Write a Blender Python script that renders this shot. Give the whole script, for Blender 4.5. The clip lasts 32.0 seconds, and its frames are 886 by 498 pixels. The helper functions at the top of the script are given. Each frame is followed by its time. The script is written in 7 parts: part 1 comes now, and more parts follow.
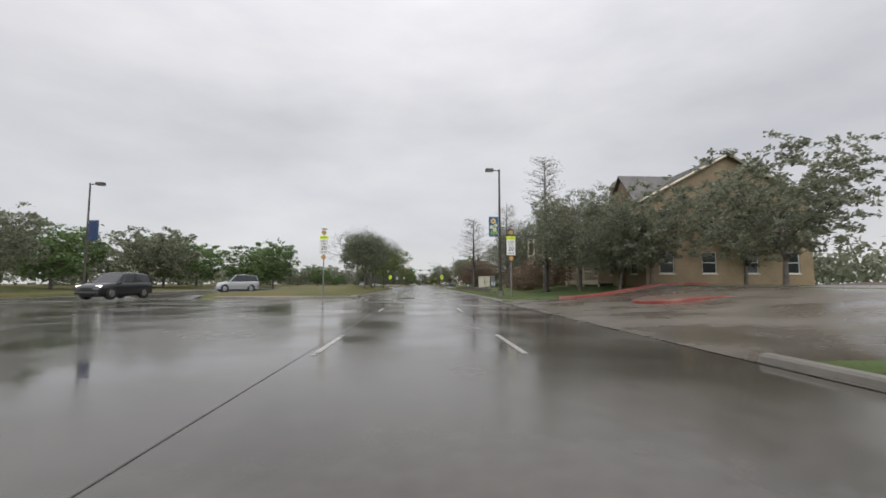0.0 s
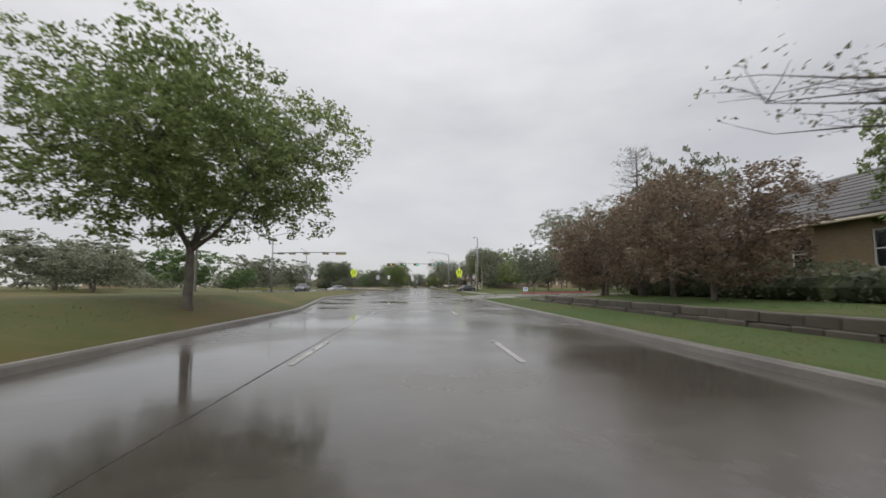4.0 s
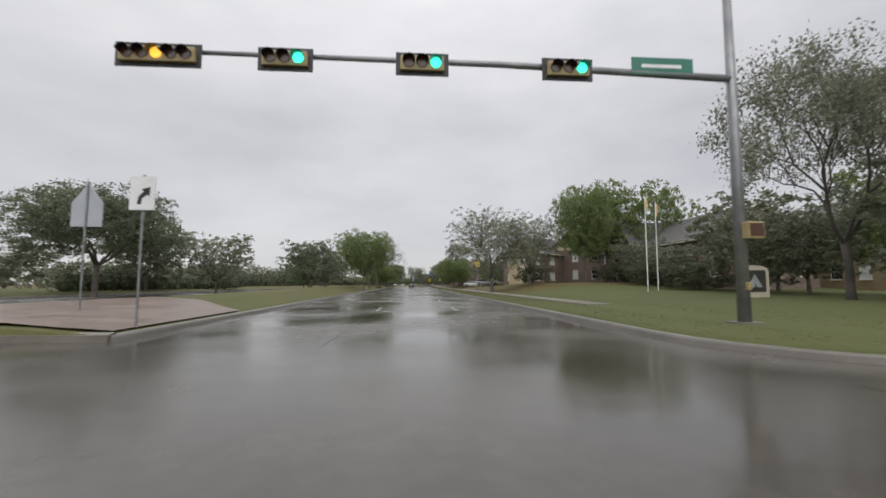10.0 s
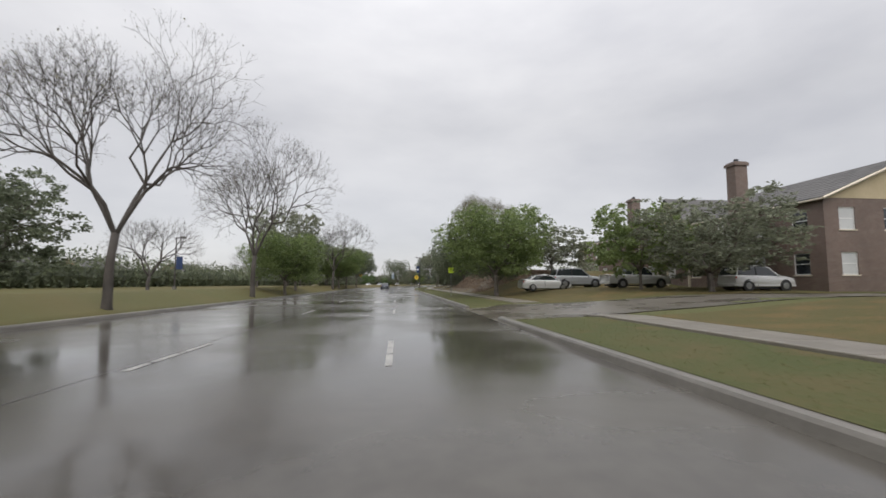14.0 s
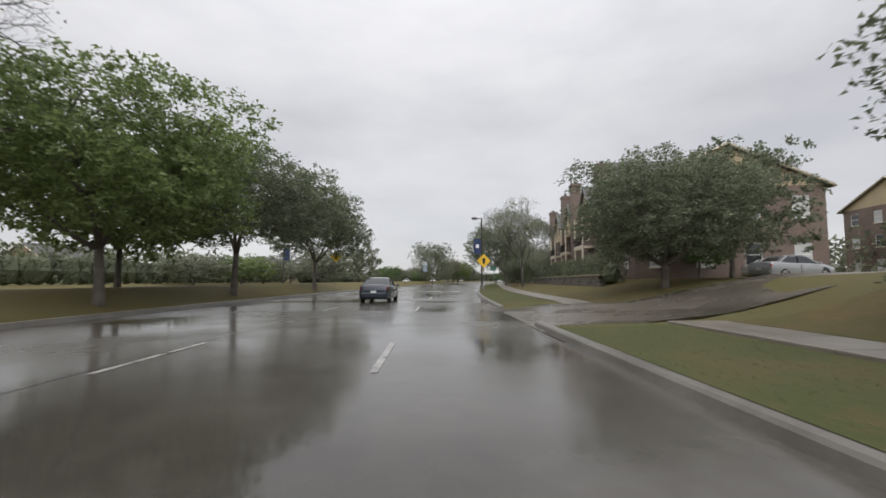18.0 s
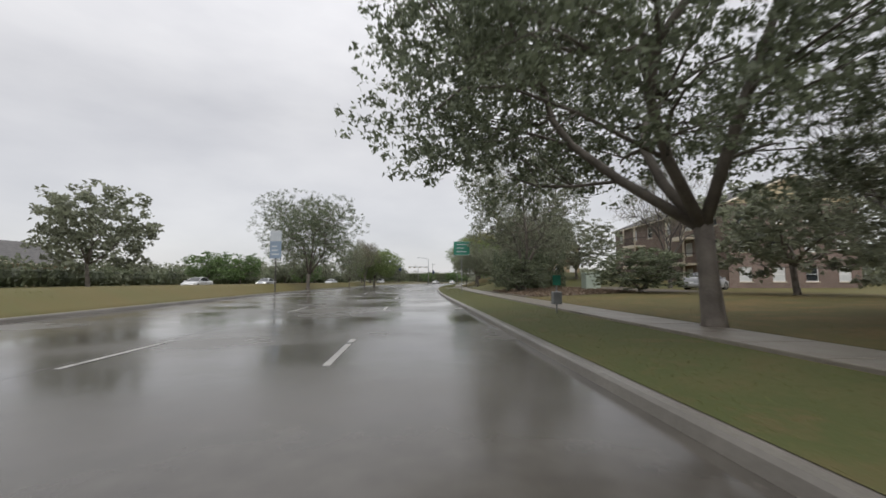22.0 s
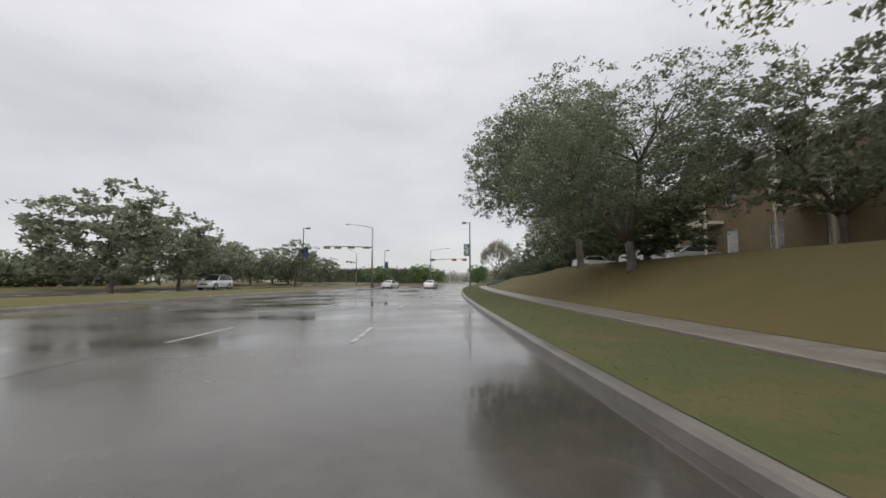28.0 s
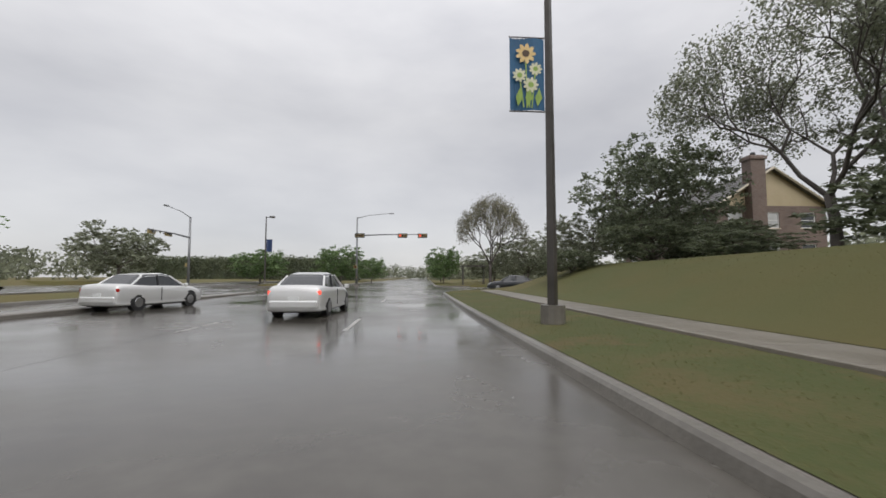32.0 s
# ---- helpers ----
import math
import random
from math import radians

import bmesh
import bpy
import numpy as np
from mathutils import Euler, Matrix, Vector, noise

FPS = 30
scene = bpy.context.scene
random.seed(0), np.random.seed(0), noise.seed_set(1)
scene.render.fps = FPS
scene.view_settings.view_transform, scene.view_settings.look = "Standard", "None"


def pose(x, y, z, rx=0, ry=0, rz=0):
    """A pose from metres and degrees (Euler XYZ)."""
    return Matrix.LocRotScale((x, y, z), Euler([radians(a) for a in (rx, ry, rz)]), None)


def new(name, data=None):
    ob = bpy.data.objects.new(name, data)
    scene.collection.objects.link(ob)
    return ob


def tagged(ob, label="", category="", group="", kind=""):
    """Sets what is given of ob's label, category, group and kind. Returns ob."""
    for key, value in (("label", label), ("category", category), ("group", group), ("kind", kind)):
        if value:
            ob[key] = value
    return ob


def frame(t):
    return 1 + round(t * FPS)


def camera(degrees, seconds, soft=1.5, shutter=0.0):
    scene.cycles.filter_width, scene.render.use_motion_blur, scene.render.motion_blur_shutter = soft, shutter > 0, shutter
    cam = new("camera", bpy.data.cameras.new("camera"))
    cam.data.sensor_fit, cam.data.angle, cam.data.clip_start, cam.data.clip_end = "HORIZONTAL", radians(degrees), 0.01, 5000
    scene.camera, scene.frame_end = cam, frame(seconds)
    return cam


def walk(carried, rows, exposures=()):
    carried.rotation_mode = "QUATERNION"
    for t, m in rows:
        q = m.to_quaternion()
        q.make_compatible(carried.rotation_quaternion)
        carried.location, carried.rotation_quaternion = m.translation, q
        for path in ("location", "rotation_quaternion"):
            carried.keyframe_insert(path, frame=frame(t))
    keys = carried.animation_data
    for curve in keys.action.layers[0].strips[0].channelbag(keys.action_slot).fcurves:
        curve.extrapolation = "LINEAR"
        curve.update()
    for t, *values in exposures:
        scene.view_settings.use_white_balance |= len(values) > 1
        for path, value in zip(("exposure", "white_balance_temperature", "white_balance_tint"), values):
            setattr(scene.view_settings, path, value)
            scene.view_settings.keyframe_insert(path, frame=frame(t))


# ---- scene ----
cam = camera(92.0, 32.0, soft=1.6, shutter=0.12)

# ---- plan: the road runs along s (metres driven), u is metres to the right of the middle lane ----
HEADING = ((-400, 0.0), (338, 0.0), (380, 7.5), (425, 7.5), (545, 19.0), (600, 23.0), (1400, 23.0))


def lerp(table, v):
    if v <= table[0][0]:
        return table[0][1]
    for (a, p), (b, q) in zip(table, table[1:]):
        if v <= b:
            return p + (q - p) * (v - a) / (b - a)
    return table[-1][1]


def smooth(table, v):
    if v <= table[0][0]:
        return table[0][1]
    for (a, p), (b, q) in zip(table, table[1:]):
        if v <= b:
            k = (v - a) / (b - a)
            return p + (q - p) * k * k * (3 - 2 * k)
    return table[-1][1]


S0 = -400
LINE = [(0.0, float(S0))]
for i in range(1800):
    a = radians(lerp(HEADING, S0 + i + 0.5))
    LINE.append((LINE[-1][0] + math.sin(a), LINE[-1][1] + math.cos(a)))


def P(s, u, z=0.0):
    k = min(max(s - S0, 0.0), 1798.0)
    i = int(k)
    f = k - i
    a = radians(lerp(HEADING, s))
    x = LINE[i][0] * (1 - f) + LINE[i + 1][0] * f
    y = LINE[i][1] * (1 - f) + LINE[i + 1][1] * f
    over = s - S0 - k
    return Vector((x + u * math.cos(a) + over * math.sin(a), y - u * math.sin(a) + over * math.cos(a), z))


# ---- camera ----
EYE = 1.3
# seconds, x, y, degrees the view turns clockwise from north, degrees it tilts up
ROWS = (
    (0, 0, 0, 2.98, 4.64), (0.5, 0.01, 9.32, 2.72, 4.15), (1, 0.05, 18.51, 2.64, 4.25), (1.5, -0.01, 27.6, 3, 4.54), (2, -0.04, 36.71, 3.28, 4.22),
    (2.5, -0.01, 45.72, 3.52, 2.87), (3, 0.04, 54.62, 3.74, 3.61), (3.5, 0.09, 63.65, 3.67, 5.17), (4, 0.12, 72.66, 3.53, 4.96), (4.5, 0.13, 81.59, 3.42, 4.66),
    (5, 0.14, 90.4, 3.38, 4.6), (5.5, 0.15, 99.03, 3.43, 4.11), (6, 0.24, 107.3, 3.83, 4.56), (6.5, 0.27, 115.8, 3.9, 4.45), (7, 0.22, 124.13, 3.74, 4.27),
    (7.5, 0.11, 132.6, 3.67, 5.17), (8, -0.02, 141.25, 3.39, 4.63), (8.5, -0.18, 150.32, 3.39, 4.7), (9, -0.29, 159.56, 3.53, 4.91), (9.5, -0.31, 168.92, 3.67, 4.73),
    (10, -0.23, 178.73, 4.07, 4.71), (10.5, -0.17, 188.89, 4.22, 4.55), (11, -0.03, 198.55, 4.12, 4.29), (11.5, 0.1, 207.91, 3.59, 4.55), (12, 0.39, 216.81, 4.14, 4.19),
    (12.5, 0.7, 226.07, 4.53, 4.84), (13, 1.09, 235.08, 5.03, 4.12), (13.5, 1.59, 243.97, 5.87, 4.17), (14, 2.07, 253.03, 6.13, 4.66), (14.5, 2.48, 262.04, 5.77, 4.9),
    (15, 2.81, 271.05, 5.14, 4.61), (15.5, 3.03, 280.09, 4.35, 4.43), (16, 3.1, 289.19, 3.37, 4.15), (16.5, 3.04, 298.4, 2.32, 3.64), (17, 2.97, 307.74, 1.93, 4.02),
    (17.5, 2.93, 316.99, 1.67, 4.53), (18, 2.81, 325.87, 1.13, 4.15), (18.5, 2.84, 334.46, 1.93, 4.19), (19, 2.97, 343.23, 3.14, 4.46), (19.5, 3.27, 351.89, 4.49, 4.47),
    (20, 3.92, 360.57, 5.87, 4.38), (20.5, 4.79, 369.47, 7.54, 4.26), (21, 5.77, 378.49, 9.21, 4.32), (21.5, 6.98, 387.46, 10.22, 4.32), (22, 8.26, 396.54, 11.33, 4.26),
    (22.5, 9.59, 405.28, 11.5, 4.32), (23, 10.87, 413.53, 11.4, 4.26), (23.5, 11.93, 421.28, 11.6, 4.26), (24, 12.96, 429.57, 12.02, 4.21), (24.5, 14.22, 438.2, 13.01, 4.21),
    (25, 15.6, 446.69, 13.74, 4.26), (25.5, 17.14, 455.17, 14.22, 4.55), (26, 18.89, 463.9, 14.73, 4.61), (26.5, 20.8, 472.79, 15.17, 4.46), (27, 22.82, 481.8, 15.53, 4.38),
    (27.5, 24.95, 490.82, 16.03, 4.28), (28, 27.17, 499.73, 17.31, 4.29), (28.5, 29.44, 508.4, 18.43, 4.34), (29, 31.8, 516.96, 19.92, 4.43), (29.5, 34.19, 524.97, 20.93, 3.46),
    (30, 36.47, 532.29, 21.69, 3.18), (30.5, 38.69, 539, 22.7, 3.5), (31, 40.85, 545.1, 23.7, 3.27), (31.5, 42.89, 550.57, 24.61, 3.73), (32, 44.83, 555.4, 25.3, 3.74))
walk(cam, [(t, pose(x, y, EYE, 90 + tilt, 0, -turn)) for t, x, y, turn, tilt in ROWS], exposures=[(t, e, 6410, 12) for t, e in ((0, 0.08), (4, 0.03), (11, 0.02), (13, 0.1), (22, 0.11), (28, 0.08), (32, 0.02))])

# ---- light: overcast, wet ----
world = bpy.data.worlds.new("overcast_sky")
scene.world = world
world.use_nodes = True
wn, wl = world.node_tree.nodes, world.node_tree.links
wn.clear()
sky = wn.new("ShaderNodeTexSky")
sky.sky_type, sky.sun_disc = "NISHITA", False
sky.sun_elevation, sky.sun_rotation = radians(44), radians(180)
sky_bg = wn.new("ShaderNodeBackground")
sky_bg.inputs[1].default_value = 0.012
cloud_bg = wn.new("ShaderNodeBackground")
cloud_bg.inputs[1].default_value = 0.60
coord = wn.new("ShaderNodeTexCoord")
stretch = wn.new("ShaderNodeMapping")
stretch.inputs["Scale"].default_value = (1.2, 1.2, 3.2)
cl = wn.new("ShaderNodeTexNoise")
cl.inputs["Scale"].default_value, cl.inputs["Detail"].default_value, cl.inputs["Roughness"].default_value = 1.9, 6.0, 0.5
ramp = wn.new("ShaderNodeValToRGB")
ramp.color_ramp.elements[0].position, ramp.color_ramp.elements[0].color = 0.28, (0.83, 0.83, 0.845, 1)
ramp.color_ramp.elements[1].position, ramp.color_ramp.elements[1].color = 0.72, (1.15, 1.14, 1.12, 1)
add = wn.new("ShaderNodeAddShader")
wout = wn.new("ShaderNodeOutputWorld")
wl.new(coord.outputs["Generated"], stretch.inputs[0])
wl.new(stretch.outputs[0], cl.inputs["Vector"])
wl.new(cl.outputs[0], ramp.inputs[0])
# an overcast sky is brighter overhead than at the horizon
axes = wn.new("ShaderNodeSeparateXYZ")
wl.new(coord.outputs["Generated"], axes.inputs[0])
rise = wn.new("ShaderNodeMapRange")
rise.inputs["From Min"].default_value, rise.inputs["From Max"].default_value = 0.35, 1.0
rise.inputs["To Min"].default_value, rise.inputs["To Max"].default_value = 0.60, 1.35
wl.new(axes.outputs[2], rise.inputs["Value"])
wl.new(rise.outputs[0], cloud_bg.inputs[1])
wl.new(ramp.outputs[0], cloud_bg.inputs[0])
wl.new(sky.outputs[0], sky_bg.inputs[0])
wl.new(sky_bg.outputs[0], add.inputs[0])
wl.new(cloud_bg.outputs[0], add.inputs[1])
wl.new(add.outputs[0], wout.inputs[0])
sun = new("sun", bpy.data.lights.new("sun", "SUN"))
sun.data.energy, sun.data.angle, sun.data.color = 1.4, radians(70), (1.0, 0.98, 0.95)
sun.matrix_world = pose(0, 0, 60, 46, 0, 0)


# ---- materials ----
def material(name, colours, scale=1.0, rough=0.6, metal=0.0, bump=0.0, bump_scale=None, spread=0.0, detail=4.0, rough_to=None, coat=0.0, island=0.0):
    """Noise between the colours at a real-world size, a finer grain, random tint per object, relief."""
    m = bpy.data.materials.new(name)
    m.use_nodes = True
    n, l = m.node_tree.nodes, m.node_tree.links
    b = n["Principled BSDF"]
    b.inputs["Metallic"].default_value = metal
    b.inputs["Roughness"].default_value = rough
    if coat:
        b.inputs["Coat Weight"].default_value, b.inputs["Coat Roughness"].default_value = coat, 0.08
    tc = n.new("ShaderNodeTexCoord")
    big = n.new("ShaderNodeTexNoise")
    big.inputs["Scale"].default_value, big.inputs["Detail"].default_value = scale, detail
    l.new(tc.outputs["Object"], big.inputs["Vector"])
    cr = n.new("ShaderNodeValToRGB")
    el = cr.color_ramp.elements
    while len(el) < len(colours):
        el.new(0.5)
    for i, c in enumerate(colours):
        el[i].position = 0.3 + 0.4 * i / max(1, len(colours) - 1)
        el[i].color = (*c, 1)
    fine = n.new("ShaderNodeTexNoise")
    fine.inputs["Scale"].default_value, fine.inputs["Detail"].default_value = scale * 14, 3.0
    l.new(tc.outputs["Object"], fine.inputs["Vector"])
    mixv = n.new("ShaderNodeMath")
    mixv.operation = "MULTIPLY_ADD"
    mixv.inputs[1].default_value = 0.35
    half = n.new("ShaderNodeMath")
    half.operation = "MULTIPLY_ADD"
    half.inputs[1].default_value, half.inputs[2].default_value = 1.0, -0.175
    l.new(big.outputs[0], half.inputs[0])
    l.new(fine.outputs[0], mixv.inputs[0])
    l.new(half.outputs[0], mixv.inputs[2])
    l.new(mixv.outputs[0], cr.inputs[0])
    out = cr.outputs[0]
    if spread or island:
        hsv = n.new("ShaderNodeHueSaturation")
        if island:
            src = n.new("ShaderNodeNewGeometry").outputs["Random Per Island"]
        else:
            src = n.new("ShaderNodeObjectInfo").outputs["Random"]
        mr = n.new("ShaderNodeMapRange")
        k = spread or island
        mr.inputs["To Min"].default_value, mr.inputs["To Max"].default_value = 1 - k, 1 + k
        l.new(src, mr.inputs["Value"])
        l.new(mr.outputs[0], hsv.inputs["Value"])
        l.new(out, hsv.inputs["Color"])
        out = hsv.outputs[0]
    l.new(out, b.inputs["Base Color"])
    if rough_to is not None:
        rr = n.new("ShaderNodeMapRange")
        rr.inputs["From Min"].default_value, rr.inputs["From Max"].default_value = 0.35, 0.65
        rr.inputs["To Min"].default_value, rr.inputs["To Max"].default_value = rough, rough_to
        l.new(big.outputs[0], rr.inputs["Value"])
        l.new(rr.outputs[0], b.inputs["Roughness"])
    if bump:
        bp = n.new("ShaderNodeBump")
        bp.inputs["Strength"].default_value, bp.inputs["Distance"].default_value = bump, 0.02
        bn = n.new("ShaderNodeTexNoise")
        bn.inputs["Scale"].default_value, bn.inputs["Detail"].default_value = bump_scale or scale * 20, 3.0
        l.new(tc.outputs["Object"], bn.inputs["Vector"])
        l.new(bn.outputs[0], bp.inputs["Height"])
        l.new(bp.outputs[0], b.inputs["Normal"])
    return m


def glow(name, colour, strength):
    m = bpy.data.materials.new(name)
    m.use_nodes = True
    b = m.node_tree.nodes["Principled BSDF"]
    b.inputs["Base Color"].default_value = (*colour, 1)
    b.inputs["Emission Color"].default_value = (*colour, 1)
    b.inputs["Emission Strength"].default_value = strength
    return m


ROAD = material("wet_concrete_road", ((0.055, 0.05, 0.043), (0.08, 0.073, 0.062), (0.105, 0.097, 0.083)), 0.22, 0.07, bump=0.10, bump_scale=3.0, rough_to=0.30, detail=7)
DRIVE = material("wet_concrete_drive", ((0.10, 0.088, 0.07), (0.15, 0.132, 0.108)), 0.35, 0.18, bump=0.15, bump_scale=7, rough_to=0.4)
KERB = material("wet_kerb_concrete", ((0.12, 0.11, 0.094), (0.19, 0.176, 0.152)), 0.7, 0.35, bump=0.3, bump_scale=20)
REDKERB = material("red_painted_kerb", ((0.17, 0.03, 0.026), (0.24, 0.05, 0.038), (0.26, 0.13, 0.10)), 1.1, 0.35, bump=0.2, bump_scale=20)
SLAB = material("wet_pavement_slab", ((0.15, 0.133, 0.108), (0.22, 0.198, 0.163)), 0.9, 0.3, bump=0.2, bump_scale=24, spread=0.08, rough_to=0.5)
GRASS = material("spring_lawn", ((0.145, 0.112, 0.05), (0.125, 0.108, 0.045), (0.085, 0.10, 0.035), (0.115, 0.10, 0.042)), 0.13, 0.75, bump=0.9, bump_scale=26, detail=9)
PAINT = material("worn_lane_paint", ((0.15, 0.142, 0.13), (0.30, 0.29, 0.27), (0.44, 0.43, 0.40)), 2.0, 0.25, rough_to=0.45)
BARK = material("wet_bark", ((0.085, 0.072, 0.06), (0.165, 0.143, 0.12)), 2.2, 0.7, bump=0.8, bump_scale=22)
PALEBARK = material("pale_wet_bark", ((0.05, 0.043, 0.037), (0.105, 0.09, 0.077)), 1.8, 0.7, bump=0.6, bump_scale=20)
def leafy(name, dark, light, vary=0.4):
    """Thin leaves: colour by leaf, some light shines through."""
    m = material(name, (dark, light), 0.5, 0.5, island=vary)
    n, l = m.node_tree.nodes, m.node_tree.links
    b = n["Principled BSDF"]
    tr = n.new("ShaderNodeBsdfTranslucent")
    mx = n.new("ShaderNodeMixShader")
    mx.inputs[0].default_value = 0.5
    l.new(b.inputs["Base Color"].links[0].from_socket, tr.inputs[0])
    l.new(b.outputs[0], mx.inputs[1])
    l.new(tr.outputs[0], mx.inputs[2])
    l.new(mx.outputs[0], n["Material Output"].inputs[0])
    return m


LEAF = leafy("oak_leaf", (0.13, 0.153, 0.098), (0.20, 0.228, 0.142))
FARLEAF = leafy("green_oak_leaf", (0.105, 0.165, 0.065), (0.165, 0.24, 0.09))
BRIGHT = leafy("fresh_leaf", (0.15, 0.20, 0.075), (0.22, 0.28, 0.10))
BLADE = leafy("grass_blade", (0.155, 0.147, 0.062), (0.20, 0.187, 0.078), 0.15)
VERGEBLADE = leafy("verge_blade", (0.13, 0.133, 0.055), (0.16, 0.163, 0.066), 0.15)
GREY = leafy("grey_green_leaf", (0.175, 0.19, 0.13), (0.245, 0.262, 0.18))
NEWLEAF = leafy("yellow_spring_leaf", (0.20, 0.205, 0.07), (0.27, 0.27, 0.095))
BUD = leafy("spring_bud", (0.18, 0.165, 0.12), (0.235, 0.23, 0.15))
BROWN = leafy("winter_shrub_leaf", (0.175, 0.125, 0.088), (0.225, 0.17, 0.115))
DARK = leafy("hedge_leaf", (0.12, 0.14, 0.09), (0.18, 0.205, 0.12))


def turning(m, colour, axis, y0, y1, f0, f1):
    """Lawn that turns from lush to dormant along the street, in uneven patches."""
    n, l = m.node_tree.nodes, m.node_tree.links
    src = n["Principled BSDF"].inputs["Base Color"].links[0].from_socket
    ends = [k.to_socket for k in src.links]
    tc = n.new("ShaderNodeTexCoord")
    sep = n.new("ShaderNodeSeparateXYZ")
    l.new(tc.outputs["Object"], sep.inputs[0])
    mr = n.new("ShaderNodeMapRange")
    mr.inputs["From Min"].default_value, mr.inputs["From Max"].default_value = y0, y1
    mr.inputs["To Min"].default_value, mr.inputs["To Max"].default_value = f0, f1
    l.new(sep.outputs[axis], mr.inputs["Value"])
    nz = n.new("ShaderNodeTexNoise")
    nz.inputs["Scale"].default_value, nz.inputs["Detail"].default_value = 0.35, 8
    l.new(tc.outputs["Object"], nz.inputs["Vector"])
    patch = n.new("ShaderNodeMapRange")
    patch.inputs["From Min"].default_value, patch.inputs["From Max"].default_value = 0.36, 0.62
    patch.inputs["To Min"].default_value, patch.inputs["To Max"].default_value = 0.55, 1.0
    l.new(nz.outputs[0], patch.inputs["Value"])
    mul = n.new("ShaderNodeMath")
    mul.operation = "MULTIPLY"
    l.new(mr.outputs[0], mul.inputs[0])
    l.new(patch.outputs[0], mul.inputs[1])
    mx = n.new("ShaderNodeMix")
    mx.data_type = "RGBA"
    l.new(mul.outputs[0], mx.inputs[0])
    l.new(src, mx.inputs[6])
    mx.inputs[7].default_value = (*colour, 1)
    for e in ends:
        l.new(mx.outputs[2], e)


for lawn, k in ((GRASS, 1.0), (BLADE, 1.35)):
    turning(lawn, (0.055 * k, 0.10 * k, 0.03 * k), 0, 1, 6, 0.0, 0.85)
    turning(lawn, (0.105 * k, 0.11 * k, 0.045 * k), 1, 110, 175, 0.0, 0.8)
    turning(lawn, (0.135 * k, 0.102 * k, 0.042 * k), 1, 235, 335, 0.0, 0.7)
VERGE = material("green_verge", ((0.105, 0.09, 0.04), (0.085, 0.087, 0.035), (0.07, 0.082, 0.03), (0.11, 0.089, 0.042)), 0.5, 0.8, bump=0.9, bump_scale=26, detail=9)
DORMANT = material("dormant_bank_grass", ((0.15, 0.106, 0.044), (0.115, 0.092, 0.038), (0.09, 0.085, 0.033), (0.14, 0.10, 0.043)), 0.55, 0.8, bump=0.9, bump_scale=26, detail=9)
for colour, y0, y1 in (((0.085, 0.092, 0.036), 420, 436), ((0.13, 0.098, 0.04), 468, 488), ((0.082, 0.092, 0.036), 542, 566)):
    turning(DORMANT, colour, 1, y0, y1, 0.0, 0.9)
for turf in (GRASS, BLADE, VERGEBLADE, VERGE, DORMANT):
    turf.node_tree.nodes["Principled BSDF"].inputs["Specular IOR Level"].default_value = 0.15
BRONZE = material("bronze_painted_steel", ((0.06, 0.054, 0.048), (0.095, 0.086, 0.078)), 1.5, 0.4, 0.3)
GALV = material("galvanised_steel", ((0.20, 0.205, 0.21), (0.30, 0.305, 0.31)), 2.0, 0.45, 0.6)
HOUSING = material("signal_housing", ((0.24, 0.19, 0.08), (0.34, 0.27, 0.12)), 2.0, 0.5)
BLACK = material("black_plastic", ((0.012, 0.012, 0.013), (0.022, 0.022, 0.024)), 2.0, 0.5)
RUBBER = material("tyre_rubber", ((0.012, 0.012, 0.012), (0.025, 0.025, 0.025)), 6.0, 0.6)
RIM = material("wheel_alloy", ((0.30, 0.30, 0.31), (0.45, 0.45, 0.46)), 5.0, 0.3, 0.9)
WHITE = material("white_paint", ((0.66, 0.66, 0.64), (0.78, 0.78, 0.76)), 1.0, 0.4)
SIGNWHITE = material("sign_white", ((0.62, 0.63, 0.62), (0.74, 0.75, 0.74)), 1.5, 0.35)
SIGNBLACK = material("sign_black", ((0.012, 0.012, 0.012), (0.02, 0.02, 0.02)), 2.0, 0.45)
FLUOR = material("fluorescent_yellow_green", ((0.62, 0.80, 0.03), (0.74, 0.92, 0.05)), 1.0, 0.35)
SIGNYELLOW = material("sign_yellow", ((0.72, 0.44, 0.02), (0.80, 0.52, 0.03)), 1.0, 0.4)
SIGNGREEN = material("sign_green", ((0.01, 0.13, 0.085), (0.015, 0.17, 0.11)), 1.0, 0.4)
SIGNBLUE = material("sign_blue", ((0.04, 0.20, 0.42), (0.06, 0.26, 0.5)), 1.0, 0.4)
BANNER = material("banner_blue", ((0.012, 0.075, 0.16), (0.02, 0.11, 0.23)), 1.2, 0.6)
BANNERDARK = material("banner_navy", ((0.015, 0.03, 0.09), (0.02, 0.045, 0.12)), 1.2, 0.6)
PETAL = material("banner_petal", ((0.62, 0.42, 0.16), (0.75, 0.58, 0.28)), 3.0, 0.6)
PALEPETAL = material("banner_pale_petal", ((0.55, 0.55, 0.36), (0.68, 0.67, 0.5)), 3.0, 0.6)
STALK = material("banner_stalk", ((0.22, 0.34, 0.06), (0.32, 0.45, 0.1)), 3.0, 0.6)
LENSDARK = material("unlit_lens", ((0.05, 0.02, 0.01), (0.08, 0.035, 0.015)), 2.0, 0.2)
GREENLIGHT = glow("lit_green_lens", (0.05, 0.95, 0.55), 1.6)
AMBERLIGHT = glow("lit_amber_lens", (1.0, 0.52, 0.05), 1.2)
REDLIGHT = glow("lit_red_lens", (1.0, 0.1, 0.06), 1.0)
